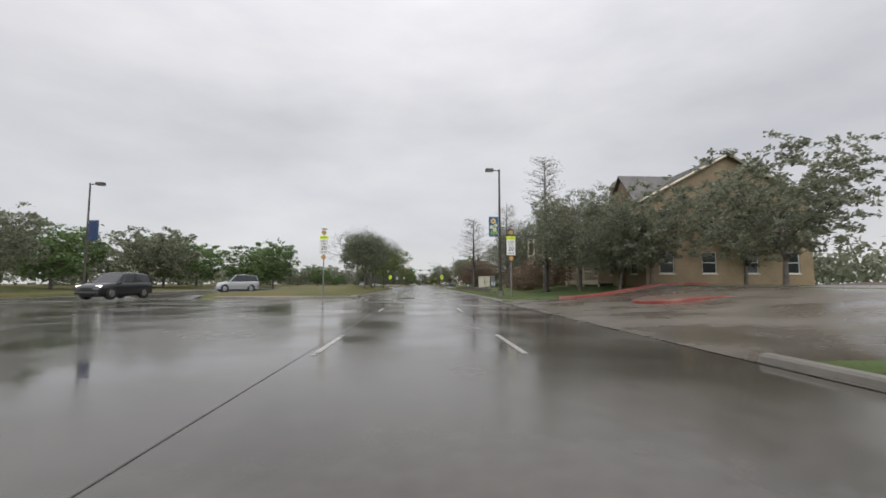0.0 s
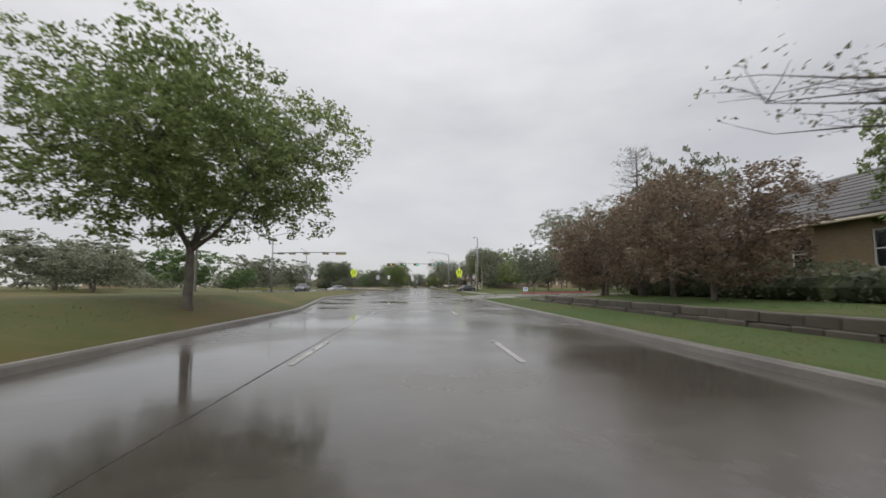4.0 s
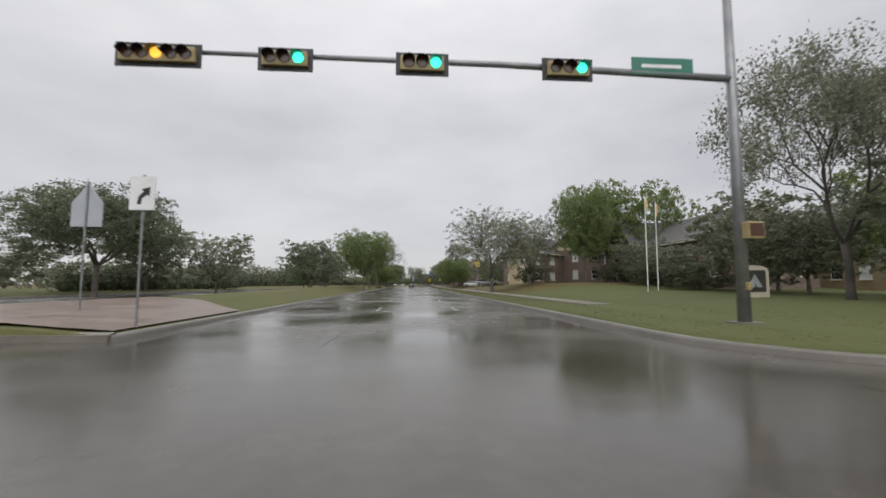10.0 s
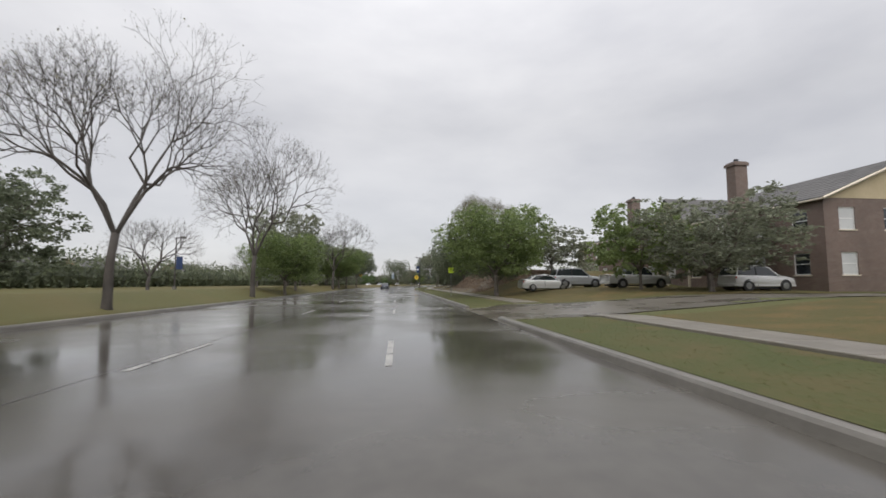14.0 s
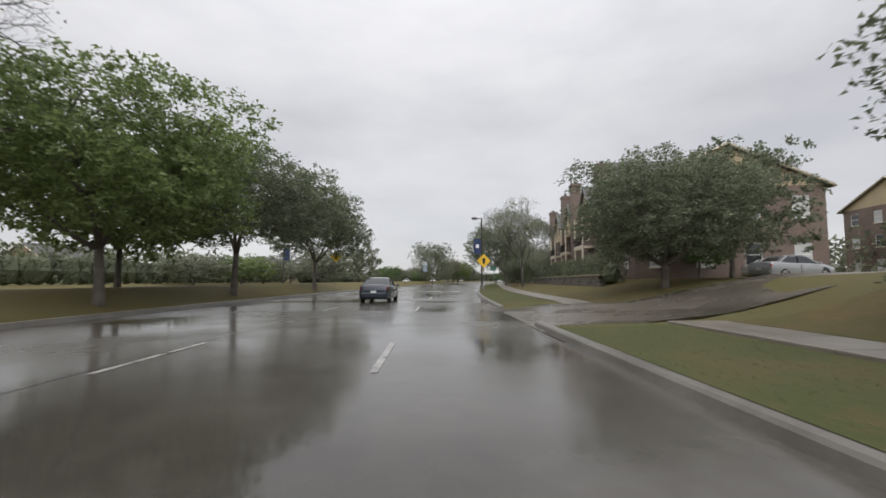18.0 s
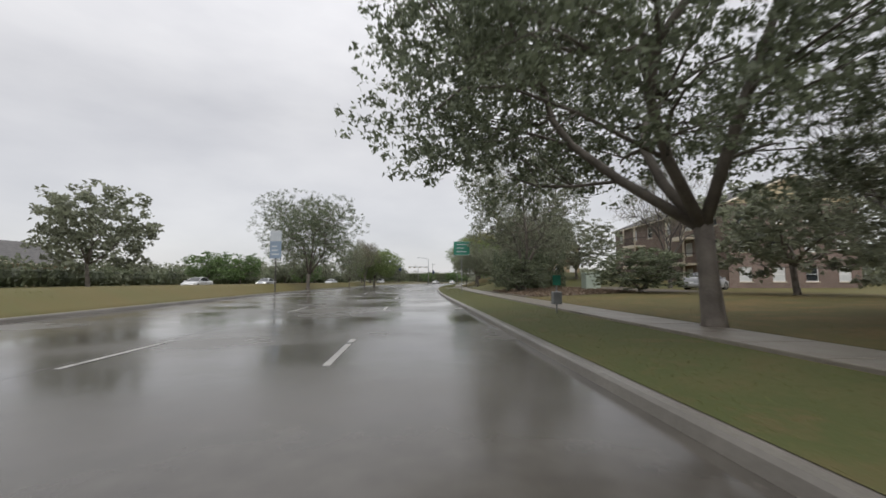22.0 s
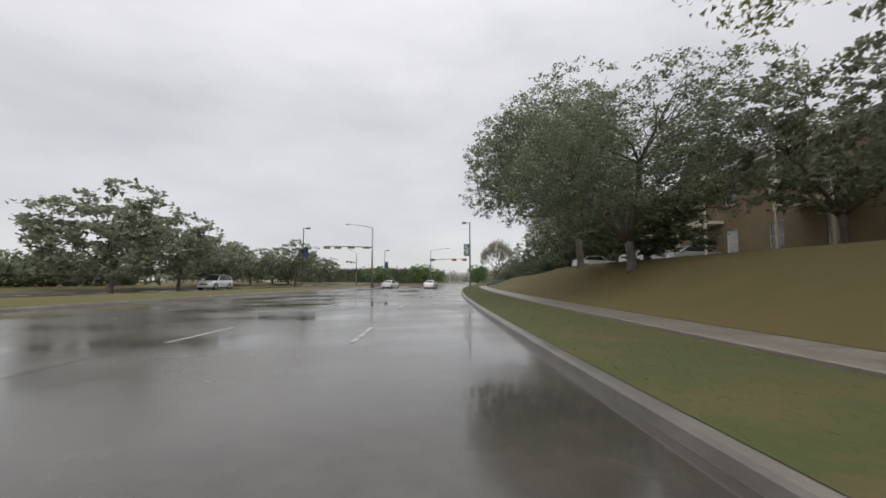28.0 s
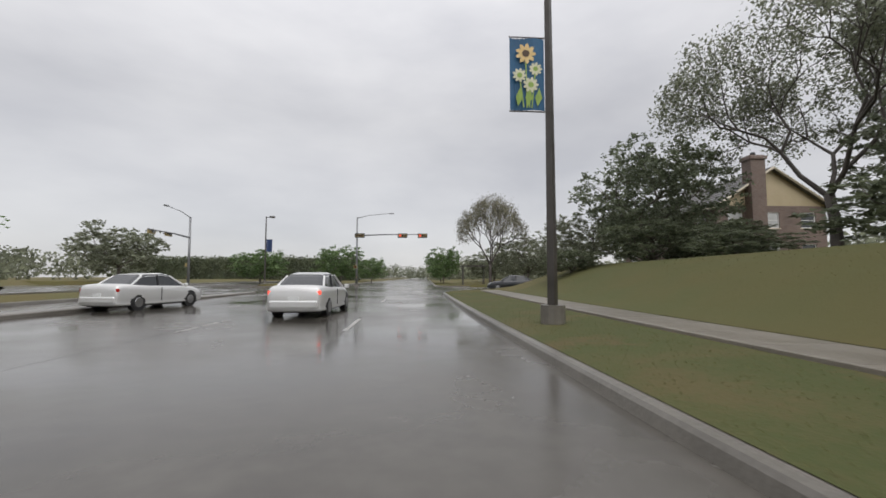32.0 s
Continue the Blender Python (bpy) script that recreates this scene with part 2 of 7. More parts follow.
HEADLIGHT = glow("lit_headlamp", (1.0, 0.96, 0.86), 2.0)
BEACON = material("amber_beacon", ((0.45, 0.2, 0.05), (0.55, 0.28, 0.08)), 2.0, 0.35)
ROOF = material("grey_shingle", ((0.075, 0.072, 0.07), (0.125, 0.12, 0.115)), 1.2, 0.6, bump=0.6, bump_scale=9, spread=0.1)
TAN = material("tan_siding", ((0.43, 0.35, 0.215), (0.51, 0.425, 0.275)), 0.5, 0.65, bump=0.2, bump_scale=14)
CREAM = material("cream_trim", ((0.55, 0.49, 0.38), (0.66, 0.6, 0.48)), 0.8, 0.6)
MOSSY = material("mossy_coping_stone", ((0.16, 0.15, 0.075), (0.25, 0.22, 0.14), (0.30, 0.27, 0.19)), 1.4, 0.6, bump=0.5, bump_scale=14)
STONE = material("retaining_stone", ((0.07, 0.058, 0.046), (0.125, 0.105, 0.086)), 0.9, 0.6, bump=0.6, bump_scale=12, spread=0.18)
BEIGE = material("cabinet_beige", ((0.50, 0.47, 0.38), (0.58, 0.55, 0.46)), 0.8, 0.45)
CABGREEN = material("cabinet_grey_green", ((0.28, 0.33, 0.27), (0.35, 0.40, 0.33)), 0.8, 0.45)
STRAW = material("dormant_brown_groundcover", ((0.055, 0.043, 0.031), (0.09, 0.07, 0.048), (0.08, 0.07, 0.042)), 0.8, 0.8, bump=1.0, bump_scale=22, detail=9)
PANELBLUE = material("sign_panel_blue_grey", ((0.15, 0.20, 0.26), (0.2, 0.26, 0.33)), 1.2, 0.5)
PANELGREY = material("sign_panel_grey", ((0.32, 0.35, 0.37), (0.40, 0.43, 0.45)), 1.2, 0.5)
MULCH = material("wet_mulch", ((0.075, 0.045, 0.03), (0.13, 0.085, 0.055)), 1.5, 0.7, bump=0.8, bump_scale=30)


def brick_material(name, a, b, mortar):
    m = bpy.data.materials.new(name)
    m.use_nodes = True
    n, l = m.node_tree.nodes, m.node_tree.links
    bs = n["Principled BSDF"]
    bs.inputs["Roughness"].default_value = 0.6
    tc = n.new("ShaderNodeTexCoord")
    sep = n.new("ShaderNodeSeparateXYZ")
    summ = n.new("ShaderNodeMath")
    com = n.new("ShaderNodeCombineXYZ")
    l.new(tc.outputs["Object"], sep.inputs[0])
    l.new(sep.outputs[0], summ.inputs[0])
    l.new(sep.outputs[1], summ.inputs[1])
    l.new(summ.outputs[0], com.inputs[0])
    l.new(sep.outputs[2], com.inputs[1])
    bt = n.new("ShaderNodeTexBrick")
    for k, v in (("Color1", a), ("Color2", b), ("Mortar", mortar)):
        bt.inputs[k].default_value = (*v, 1)
    bt.inputs["Scale"].default_value = 1.0
    bt.inputs["Mortar Size"].default_value = 0.008
    bt.inputs["Brick Width"].default_value, bt.inputs["Row Height"].default_value = 0.21, 0.075
    l.new(com.outputs[0], bt.inputs["Vector"])
    nz = n.new("ShaderNodeTexNoise")
    nz.inputs["Scale"].default_value, nz.inputs["Detail"].default_value = 0.7, 6
    l.new(tc.outputs["Object"], nz.inputs["Vector"])
    hs = n.new("ShaderNodeHueSaturation")
    mr = n.new("ShaderNodeMapRange")
    mr.inputs["To Min"].default_value, mr.inputs["To Max"].default_value = 0.65, 1.35
    l.new(nz.outputs[0], mr.inputs["Value"])
    l.new(mr.outputs[0], hs.inputs["Value"])
    l.new(bt.outputs["Color"], hs.inputs["Color"])
    l.new(hs.outputs[0], bs.inputs["Base Color"])
    bp = n.new("ShaderNodeBump")
    bp.inputs["Strength"].default_value, bp.inputs["Distance"].default_value = 0.5, 0.01
    bp.invert = True
    l.new(bt.outputs["Fac"], bp.inputs["Height"])
    l.new(bp.outputs[0], bs.inputs["Normal"])
    return m


TANBRICK = brick_material("tan_brick", (0.215, 0.152, 0.08), (0.26, 0.188, 0.10), (0.23, 0.20, 0.15))
BROWNBRICK = brick_material("brown_brick", (0.122, 0.08, 0.064), (0.17, 0.115, 0.092), (0.22, 0.19, 0.16))
GLASS = bpy.data.materials.new("window_glass")
GLASS.use_nodes = True
gb = GLASS.node_tree.nodes["Principled BSDF"]
gb.inputs["Base Color"].default_value, gb.inputs["Roughness"].default_value, gb.inputs["Specular IOR Level"].default_value = (0.02, 0.024, 0.028, 1), 0.05, 0.8
BLIND = material("pale_blind", ((0.45, 0.46, 0.45), (0.56, 0.57, 0.56)), 0.8, 0.3)


def car_paint(name, c, metal=0.3):
    return material(name, (tuple(v * 0.92 for v in c), c), 0.8, 0.28, metal, coat=0.8)


PAINTS = {k: car_paint("car_paint_" + k, c) for k, c in (("black", (0.018, 0.02, 0.024)), ("silver", (0.36, 0.37, 0.38)), ("white", (0.66, 0.66, 0.65)), ("charcoal", (0.045, 0.05, 0.06)), ("blue", (0.022, 0.03, 0.045)), ("red", (0.3, 0.03, 0.03)))}
TAILRED = material("tail_lamp_red", ((0.30, 0.015, 0.012), (0.4, 0.02, 0.016)), 2.0, 0.2)
CLEARLAMP = material("clear_lamp", ((0.4, 0.4, 0.4), (0.55, 0.55, 0.55)), 3.0, 0.12)


# ---- mesh building ----
class Build:
    def __init__(self):
        self.v, self.f = [], []

    def add(self, verts, faces):
        k = len(self.v)
        self.v.extend(tuple(p) for p in verts)
        self.f.extend(tuple(i + k for i in f) for f in faces)
        return self

    def box(self, x0, x1, y0, y1, z0, z1, c=0.0):
        """A box with its upright and upper edges chamfered by c."""
        if c <= 0:
            return self.add([(x, y, z) for z in (z0, z1) for x, y in ((x0, y0), (x1, y0), (x1, y1), (x0, y1))],
                            [(3, 2, 1, 0), (4, 5, 6, 7), (0, 1, 5, 4), (1, 2, 6, 5), (2, 3, 7, 6), (3, 0, 4, 7)])
        def ring(d, z):
            return [(x0 + d, y0 + c, z), (x0 + c, y0 + d, z), (x1 - c, y0 + d, z), (x1 - d, y0 + c, z), (x1 - d, y1 - c, z), (x1 - c, y1 - d, z), (x0 + c, y1 - d, z), (x0 + d, y1 - c, z)]
        v = ring(0, z0) + ring(0, z1 - c) + [(min(max(x, x0 + c), x1 - c), min(max(y, y0 + c), y1 - c), z1) for x, y, _ in ring(0, z1)]
        f = [tuple(range(7, -1, -1)), tuple(range(16, 24))]
        for r in (0, 8):
            f += [(r + i, r + (i + 1) % 8, r + 8 + (i + 1) % 8, r + 8 + i) for i in range(8)]
        return self.add(v, f)

    def tube(self, points, radii, n=6, cap=True):
        pts = [Vector(p) for p in points]
        rings = []
        for i, p in enumerate(pts):
            d = (pts[min(i + 1, len(pts) - 1)] - pts[max(i - 1, 0)])
            d = d.normalized() if d.length > 1e-9 else Vector((0, 0, 1))
            a = d.cross(Vector((0.0, 1.0, 0.0)) if abs(d.y) < 0.9 else Vector((1.0, 0.0, 0.0))).normalized()
            b = d.cross(a)
            rings.append([p + (a * math.cos(2 * math.pi * k / n) + b * math.sin(2 * math.pi * k / n)) * radii[i] for k in range(n)])
        v = [q for r in rings for q in r]
        f = []
        for i in range(len(pts) - 1):
            for k in range(n):
                f.append((i * n + k, i * n + (k + 1) % n, (i + 1) * n + (k + 1) % n, (i + 1) * n + k))
        if cap:
            f += [tuple(range(n - 1, -1, -1)), tuple((len(pts) - 1) * n + k for k in range(n))]
        return self.add(v, f)

    def plate(self, outline, y0, y1):
        """A flat outline in x, z, given thickness along y."""
        n = len(outline)
        v = [(x, y0, z) for x, z in outline] + [(x, y1, z) for x, z in outline]
        f = [tuple(range(n)), tuple(range(2 * n - 1, n - 1, -1))]
        f += [((i + 1) % n, i, n + i, n + (i + 1) % n) for i in range(n)]
        return self.add(v, f)

    def mesh(self, name, mat, shade=False):
        me = bpy.data.meshes.new(name)
        me.from_pydata(self.v, [], self.f)
        me.materials.append(mat)
        if shade:
            me.shade_smooth()
        me.update()
        return me


def part(name, b, mat, parent, label="", shade=False):
    ob = new(name, b if isinstance(b, bpy.types.Mesh) else b.mesh(name, mat, shade))
    ob.parent = parent
    if label:
        ob["label"] = label
    return ob


def thing(name, label, category, group="", kind=""):
    return tagged(new(name), label, category, group, kind)


# ---- ground heights ----
BANK = ((-60, 1.2), (100, 1.2), (112, 0.3), (150, 0.4), (190, 0.5), (215, 0.7), (232, 1.5), (255, 1.4), (272, 0.7), (292, 1.0), (308, 3.0), (321, 2.8), (334, 1.7), (350, 1.4), (395, 1.3), (412, 0.5), (438, 0.6), (449, 1.5), (457, 2.5), (462, 2.1), (467, 0.9), (476, 1.6), (490, 2.0), (506, 2.4), (545, 2.7), (562, 2.25), (590, 2.15), (612, 0.6), (700, 0.5))
DRIVES = ((7, 29.3), (113, 126), (268, 275), (338, 345), (463, 470))
CROSS = ((157.0, 184.0), (598.0, 616.0))
RIGHT = 5.6


def flare(s, r=5.0):
    """How far the kerb swings away beside a junction."""
    best = 0.0
    for a, b in CROSS:
        for d in (a - s, s - b):
            if 0 <= d < r:
                best = max(best, r - math.sqrt(r * r - (r - d) ** 2))
    return best


def in_cross(s):
    return any(a - 0.01 <= s <= b + 0.01 for a, b in CROSS)


def open_median(s):
    """Where the median is cut: the junctions, the first turning place, and the ground before the paved nose."""
    return in_cross(s) or -12 < s < 39.5 or 184 <= s < 189


def in_drive(s):
    return any(a <= s <= b for a, b in DRIVES)


LEFTK = ((60, -5.8), (95, -5.8), (118, -9.4), (157, -9.4), (184, -6.8), (200, -7.2), (240, -8.4), (400, -8.6), (440, -10.5), (480, -11.0), (525, -14.5), (598, -14.5), (616, -9.0), (700, -8.0))
INNER = ((95, -19.5), (118, -17.5), (157, -17.5), (184, -17.0), (440, -17.0), (480, -16.5), (525, -17.8), (700, -17.0))


def left_kerb(s):
    return lerp(LEFTK, s)


def inner_kerb(s):
    return lerp(INNER, s)


def outer_kerb(s):
    return inner_kerb(s) - 10.4


# height of the low stone wall beside the first apartments
WALL = ((-60, 0.0), (51, 0.0), (57, 0.36), (98, 0.36), (105, 0.0), (700, 0.0))
# height of the crowned median over its kerb
CROWN = ((-60, 0.3), (42, 0.3), (58, 0.8), (100, 0.8), (118, 0.45), (150, 0.4), (158, 0.15), (184, 0.15), (205, 0.45), (235, 0.75), (420, 0.85), (480, 0.8), (525, 0.35), (598, 0.2), (700, 0.3))
BANK_WIDTH = ((-60, 9.5), (290, 9.5), (304, 4.6), (322, 4.6), (336, 7.0), (350, 8.0), (498, 8.5), (510, 6.2), (700, 6.2))


def G(s, u):
    """Height of the land beside the carriageways."""
    if u >= RIGHT:
        top = smooth(BANK, s)
        k = min(max((u - 10.2) / lerp(BANK_WIDTH, s), 0.0), 1.0)
        z = 0.15 + min(max((u - RIGHT) / 4.4, 0), 1) * 0.12 + (top - 0.27) * k * k * (3 - 2 * k)
        if u > 9.0:
            # lawn held up by the low wall in the first stretch
            w = lerp(WALL, s)
            z = max(z, 0.27 + w + 0.35 * w * min((u - 9.0) / 3.0, 1.0)) if w > 0 else z
        for a, b in DRIVES:
            # the verge dips towards an entrance
            k = min(max(max(a - s, s - b) / 1.6, 0.0), 1.0)
            if k < 1:
                z *= k + (1 - k) * min(max((u - RIGHT) / 6.0, 0.0), 1.0)
        if u > 30:
            k = min((u - 30) / 60, 1.0)
            z += (0.6 + 0.25 * math.sin(s * 0.02) - z) * k * k * (3 - 2 * k)
        return z
    lk, ik, ok = left_kerb(s), inner_kerb(s), outer_kerb(s)
    if u > ik:
        if u >= lk:
            return 0.0
        top, wide = lerp(CROWN, s), lk - ik
        a, b = min((lk - u) / min(3.4, 0.4 * wide), 1.0), min((u - ik) / min(3.4, 0.4 * wide), 1.0)
        return min(0.15 + top * a * a * (3 - 2 * a), 0.45 + max(top - 0.3, 0.0) * b * b * (3 - 2 * b))
    if u > ok:
        return 0.3
    return 0.45 + min((ok - u) / 12.0, 1.0) * 0.35 + (0.3 * math.sin(s * 0.013 + 1) * min((ok - u - 12) / 20, 1) if u < ok - 12 else 0)


def at(s, u, z=None, turn=0.0, scale=1.0):
    """A pose on the land: local y along the road, x to its right. turn: degrees clockwise."""
    p = P(s, u, G(s, u) if z is None else z)
    return pose(p.x, p.y, p.z, 0, 0, -lerp(HEADING, s) - turn) @ Matrix.Scale(scale, 4)


# ---- ground, roads, kerbs ----
rows = sorted({-1200.0, -500.0, *[float(v) for v in range(-160, 0, 8)], *[v * 2.0 for v in range(0, 320)], *[float(v) for v in range(640, 1000, 12)], 1150.0, 1395.0,
               *[v for a, b in CROSS for v in (a - 0.05, a + 0.05, b - 0.05, b + 0.05)], *[v for a, b in DRIVES for v in (a - 1.6, a - 0.8, a - 0.05, a + 0.05, b - 0.05, b + 0.05, b + 0.8, b + 1.6)],
               188.95, 189.05, *[a - d for a, b in CROSS for d in (0.5, 1.5, 3, 5, 7)], *[b + d for a, b in CROSS for d in (0.5, 1.5, 3, 5, 7)]})


def columns(s):
    lk, ik, ok, fl = left_kerb(s), inner_kerb(s), outer_kerb(s), flare(s)
    low = in_cross(s)
    median_low = open_median(s)
    out = [(u, None) for u in (-150, -110, -80, -62, -52, -45)]
    out += [(ok - 12, None), (ok - 6, None), (ok - 2, None), (ok - fl - 0.16, None), (ok - fl, -0.3), (ik + min(fl, 1), -0.3), (ik + min(fl, 1) + 0.16, -0.3 if median_low else None)]
    out += [(ik * (1 - k) + lk * k, -0.3 if median_low else None) for k in (0.1, 0.2, 0.32, 0.5, 0.68, 0.8, 0.9)]
    out += [(lk - min(fl, 1) - 0.16, -0.3 if median_low else None), (lk - min(fl, 1), -0.3), (RIGHT + fl, -0.3), (RIGHT + fl + 0.16, None)]
    out += [(RIGHT + fl + 1.2, None)] + [(u + fl * max(0, (20 - u) / 14.4), None) for u in (8.4, 8.94, 9.06, 10.2, 11.5, 13, 14.5, 16, 18, 20, 24, 30, 40, 55, 80, 110, 150)]
    res = []
    for u, z in out:
        if z is None:
            z = -0.3 if low and -45 < u < 80 else G(s, u)
        res.append((u, z))
    return res


gv, gf, wide = [], [], 0
avg = Vector((math.cos(radians(9)), -math.sin(radians(9)), 0))
for s in rows:
    cols = columns(s)
    line = [P(s, u, z) for u, z in cols]
    line = [line[0] - avg * 1800] + line + [line[-1] + avg * 1800]
    wide = len(line)
    gv += [tuple(p) for p in line]
for i in range(len(rows) - 1):
    for k in range(wide - 1):
        a = i * wide + k
        gf.append((a, a + 1, a + wide + 1, a + wide))
ground = Build().add(gv, gf)
tagged(new("ground", ground.mesh("ground", GRASS, True)), "wet spring lawn with straw patches, rising in banks", "ground", kind="structure")


def ribbon(name, pairs, mat, label, category, kind="structure", z=0.0):
    """A sheet between two lines: rows of (s, u_left, u_right)."""
    v, f, n = [], [], 9
    for s, a, b in pairs:
        for k in range(n):
            v.append(tuple(P(s, a + (b - a) * k / (n - 1), z(s, a + (b - a) * k / (n - 1)) if callable(z) else z)))
    for i in range(len(pairs) - 1):
        for k in range(n - 1):
            f.append((i * n + k, i * n + k + 1, (i + 1) * n + k + 1, (i + 1) * n + k))
    return tagged(new(name, Build().add(v, f).mesh(name, mat, True)), label, category, kind=kind)


main_rows = [s for s in rows if -500 <= s <= 1000]
ribbon("road", [(s, (inner_kerb(s) if open_median(s) else left_kerb(s) - min(flare(s), 1)) + 0.004, RIGHT + flare(s)) for s in main_rows], ROAD, "wet grey concrete carriageway mirroring sky and trees", "road")
ribbon("opposite_road", [(s, outer_kerb(s) - flare(s), inner_kerb(s) + min(flare(s), 1)) for s in main_rows], ROAD, "wet concrete carriageway for oncoming traffic", "road", z=lambda s, u: 0.3 if not open_median(s) else 0.3 * min(1, (inner_kerb(s) - u) / 10))
for k, (a, b) in enumerate(CROSS):
    ribbon("side_road", [(v, RIGHT - 0.1, 78) for v in (a, (a + b) / 2, b)], ROAD, "wet concrete side street joining the main road", "road", z=0.004)
    ribbon("side_road", [(v, -44, outer_kerb(v) + 0.1) for v in (a, (a + b) / 2, b)], ROAD, "wet concrete side street joining the main road", "road", z=0.3)
for a, b in DRIVES:
    n = 7
    v, f = [], []
    for i in range(13):
        w = 34.0 * i / 12 if i else -0.08
        wid = 3.0 * max(0, 1 - w / 4.0)
        for k in range(n):
            s = a - wid + (b - a + 2 * wid) * k / (n - 1)
            v.append(tuple(P(s, RIGHT + w, G(s if k in (0, n - 1) else (a + b) / 2, RIGHT + w) + 0.012 + 0.02 * (1 if w > 0.5 else 0))))
    for i in range(12):
        for k in range(n - 1):
            f.append((i * n + k, (i + 1) * n + k, (i + 1) * n + k + 1, i * n + k + 1))
    for k in (0, n - 1):
        q = len(v)
        v += [(v[i * n + k][0], v[i * n + k][1], v[i * n + k][2] - 0.5) for i in range(13)]
        f += [(i * n + k, (i + 1) * n + k, q + i + 1, q + i) for i in range(12)]
    tagged(new("driveway", Build().add(v, f).mesh("driveway", DRIVE, True)), "wet tan concrete driveway entrance", "driveway", kind="structure")


def kerb_line(name, path, side, mat, label):
    """A kerb of 0.15 m with a battered face and a gutter apron; path: (s, u, base height)."""
    prof = ((-0.02, -0.25), (0.0, 0.0), (0.03, 0.11), (0.06, 0.15), (0.2, 0.16), (0.2, -0.2))
    v, f = [], []
    for s, u, z in path:
        for d, h in prof:
            v.append(tuple(P(s, u + side * d, z + h)))
    n = len(prof)
    for i in range(len(path) - 1):
        for k in range(n - 1):
            q = (i * n + k, (i + 1) * n + k, (i + 1) * n + k + 1, i * n + k + 1)
            f.append(q if side > 0 else q[::-1])
    f += [tuple(range(n)), tuple((len(path) - 1) * n + k for k in range(n - 1, -1, -1))]
    return tagged(new(name, Build().add(v, f).mesh(name, mat)), label, "kerb", kind="structure")


def runs(keep):
    out, cur = [], []
    for s in [r for r in rows if -160 <= r <= 980]:
        if keep(s):
            cur.append(s)
        elif cur:
            out.append(cur)
            cur = []
    return out + ([cur] if cur else [])


for run in runs(lambda s: not in_cross(s) and not in_drive(s)):
    if len(run) > 1:
        kerb_line("kerb", [(s, RIGHT + flare(s), 0.0) for s in run], 1, KERB, "wet pale concrete kerb beside the verge")
for run in runs(lambda s: not open_median(s)):
    if len(run) > 1:
        kerb_line("kerb", [(s, left_kerb(s) - min(flare(s), 1), 0.0) for s in run], -1, KERB, "wet concrete kerb along the grass median")
        kerb_line("kerb", [(s, inner_kerb(s) + min(flare(s), 1), 0.3) for s in run], 1, KERB, "wet concrete kerb along the grass median")
for run in runs(lambda s: not in_cross(s) and not -12 < s < 39.5):
    if len(run) > 1:
        kerb_line("kerb", [(s, outer_kerb(s) - flare(s), 0.3) for s in run], -1, KERB, "wet concrete kerb of the oncoming road")
for s in (40.0, 157.0 - 0.05, 189.05, 598 - 0.05, 616.05):
    a, b = inner_kerb(s) + 0.1, left_kerb(s) - 0.1
    v = [tuple(P(s + ds, a + (b - a) * k / 8, z)) for ds, z in ((-0.1, -0.2), (-0.1, 0.16), (0.15, 0.2), (0.15, -0.2)) for k in range(9)]
    f = [(r * 9 + k, r * 9 + k + 1, (r + 1) * 9 + k + 1, (r + 1) * 9 + k) for r in range(3) for k in range(8)]
    tagged(new("kerb", Build().add(v, f).mesh("kerb", KERB)), "concrete nose of the grass median", "kerb", kind="structure")
# red fire-lane kerbs by the entrances


def kerb_return(s0, label, bend, u0=9.6, span=14.0, power=1.6):
    """A red kerb on the far side of an entrance, swinging away from the road, with the drive paved up to it."""
    path = [(s0 + bend * ((u - u0) / span) ** power, u) for u in [u0 + span * k / 16 for k in range(17)]]
    prof = ((-0.03, -0.25), (-0.03, 0.0), (0.0, 0.16), (0.03, 0.2), (0.26, 0.21), (0.26, -0.2))
    v = [tuple(P(s + d, u, G(s0 + 0.3, u) + h)) for s, u in path for d, h in prof]
    n = len(prof)
    f = [(i * n + k, (i + 1) * n + k, (i + 1) * n + k + 1, i * n + k + 1) for i in range(len(path) - 1) for k in range(n - 1)] + [tuple(range(n))]
    tagged(new("kerb", Build().add(v, f).mesh("kerb", REDKERB)), label, "kerb", kind="structure")
    v = [tuple(P(q, u, G(s0 + 0.3, u) + 0.025)) for s, u in path for q in (s0 - 0.25, s)]
    tagged(new("drive_edge", Build().add(v, [(2 * i, 2 * i + 1, 2 * i + 3, 2 * i + 2) for i in range(len(path) - 1)]).mesh("drive_edge", DRIVE)), "wet concrete edge of an entrance drive", "drive", kind="structure")
    # the verge kerb turns into the entrance
    turn_in = [(s0 + 2.6 * (1 - math.sin(k * 0.157)), RIGHT + 2.2 * (1 - math.cos(k * 0.157)), 0.0) for k in range(11)]
    kerb_line("kerb", turn_in, 1, KERB, "wet pale kerb turning into an entrance")


kerb_return(29.4, "red painted fire lane kerb at the apartment entrance", 4.6)
kerb_return(126.4, "red painted fire lane kerb at the second entrance", 9.5, 13.4, 13.2, 1.35)
iv, n = [], 13
rim = [(21.3 + 1.75 * math.sin(-1.57 + 3.14 * k / (n - 1)), 12.7 - 1.8 * math.cos(-1.57 + 3.14 * k / (n - 1))) for k in range(n)]
rim = [(19.9, 27.0)] + rim + [(24.6, 27.0)]
for k, (lift, inset) in enumerate(((-0.25, 0.0), (0.17, 0.02), (0.2, 0.06), (0.2, 0.22))):
    iv += [tuple(P(s + (21.6 - s) * inset * 0.35, u + (15 - u) * inset * 0.06 + (0.2 * inset if u < 13 else 0), G(21, u) + lift)) for s, u in rim]
n = len(rim)
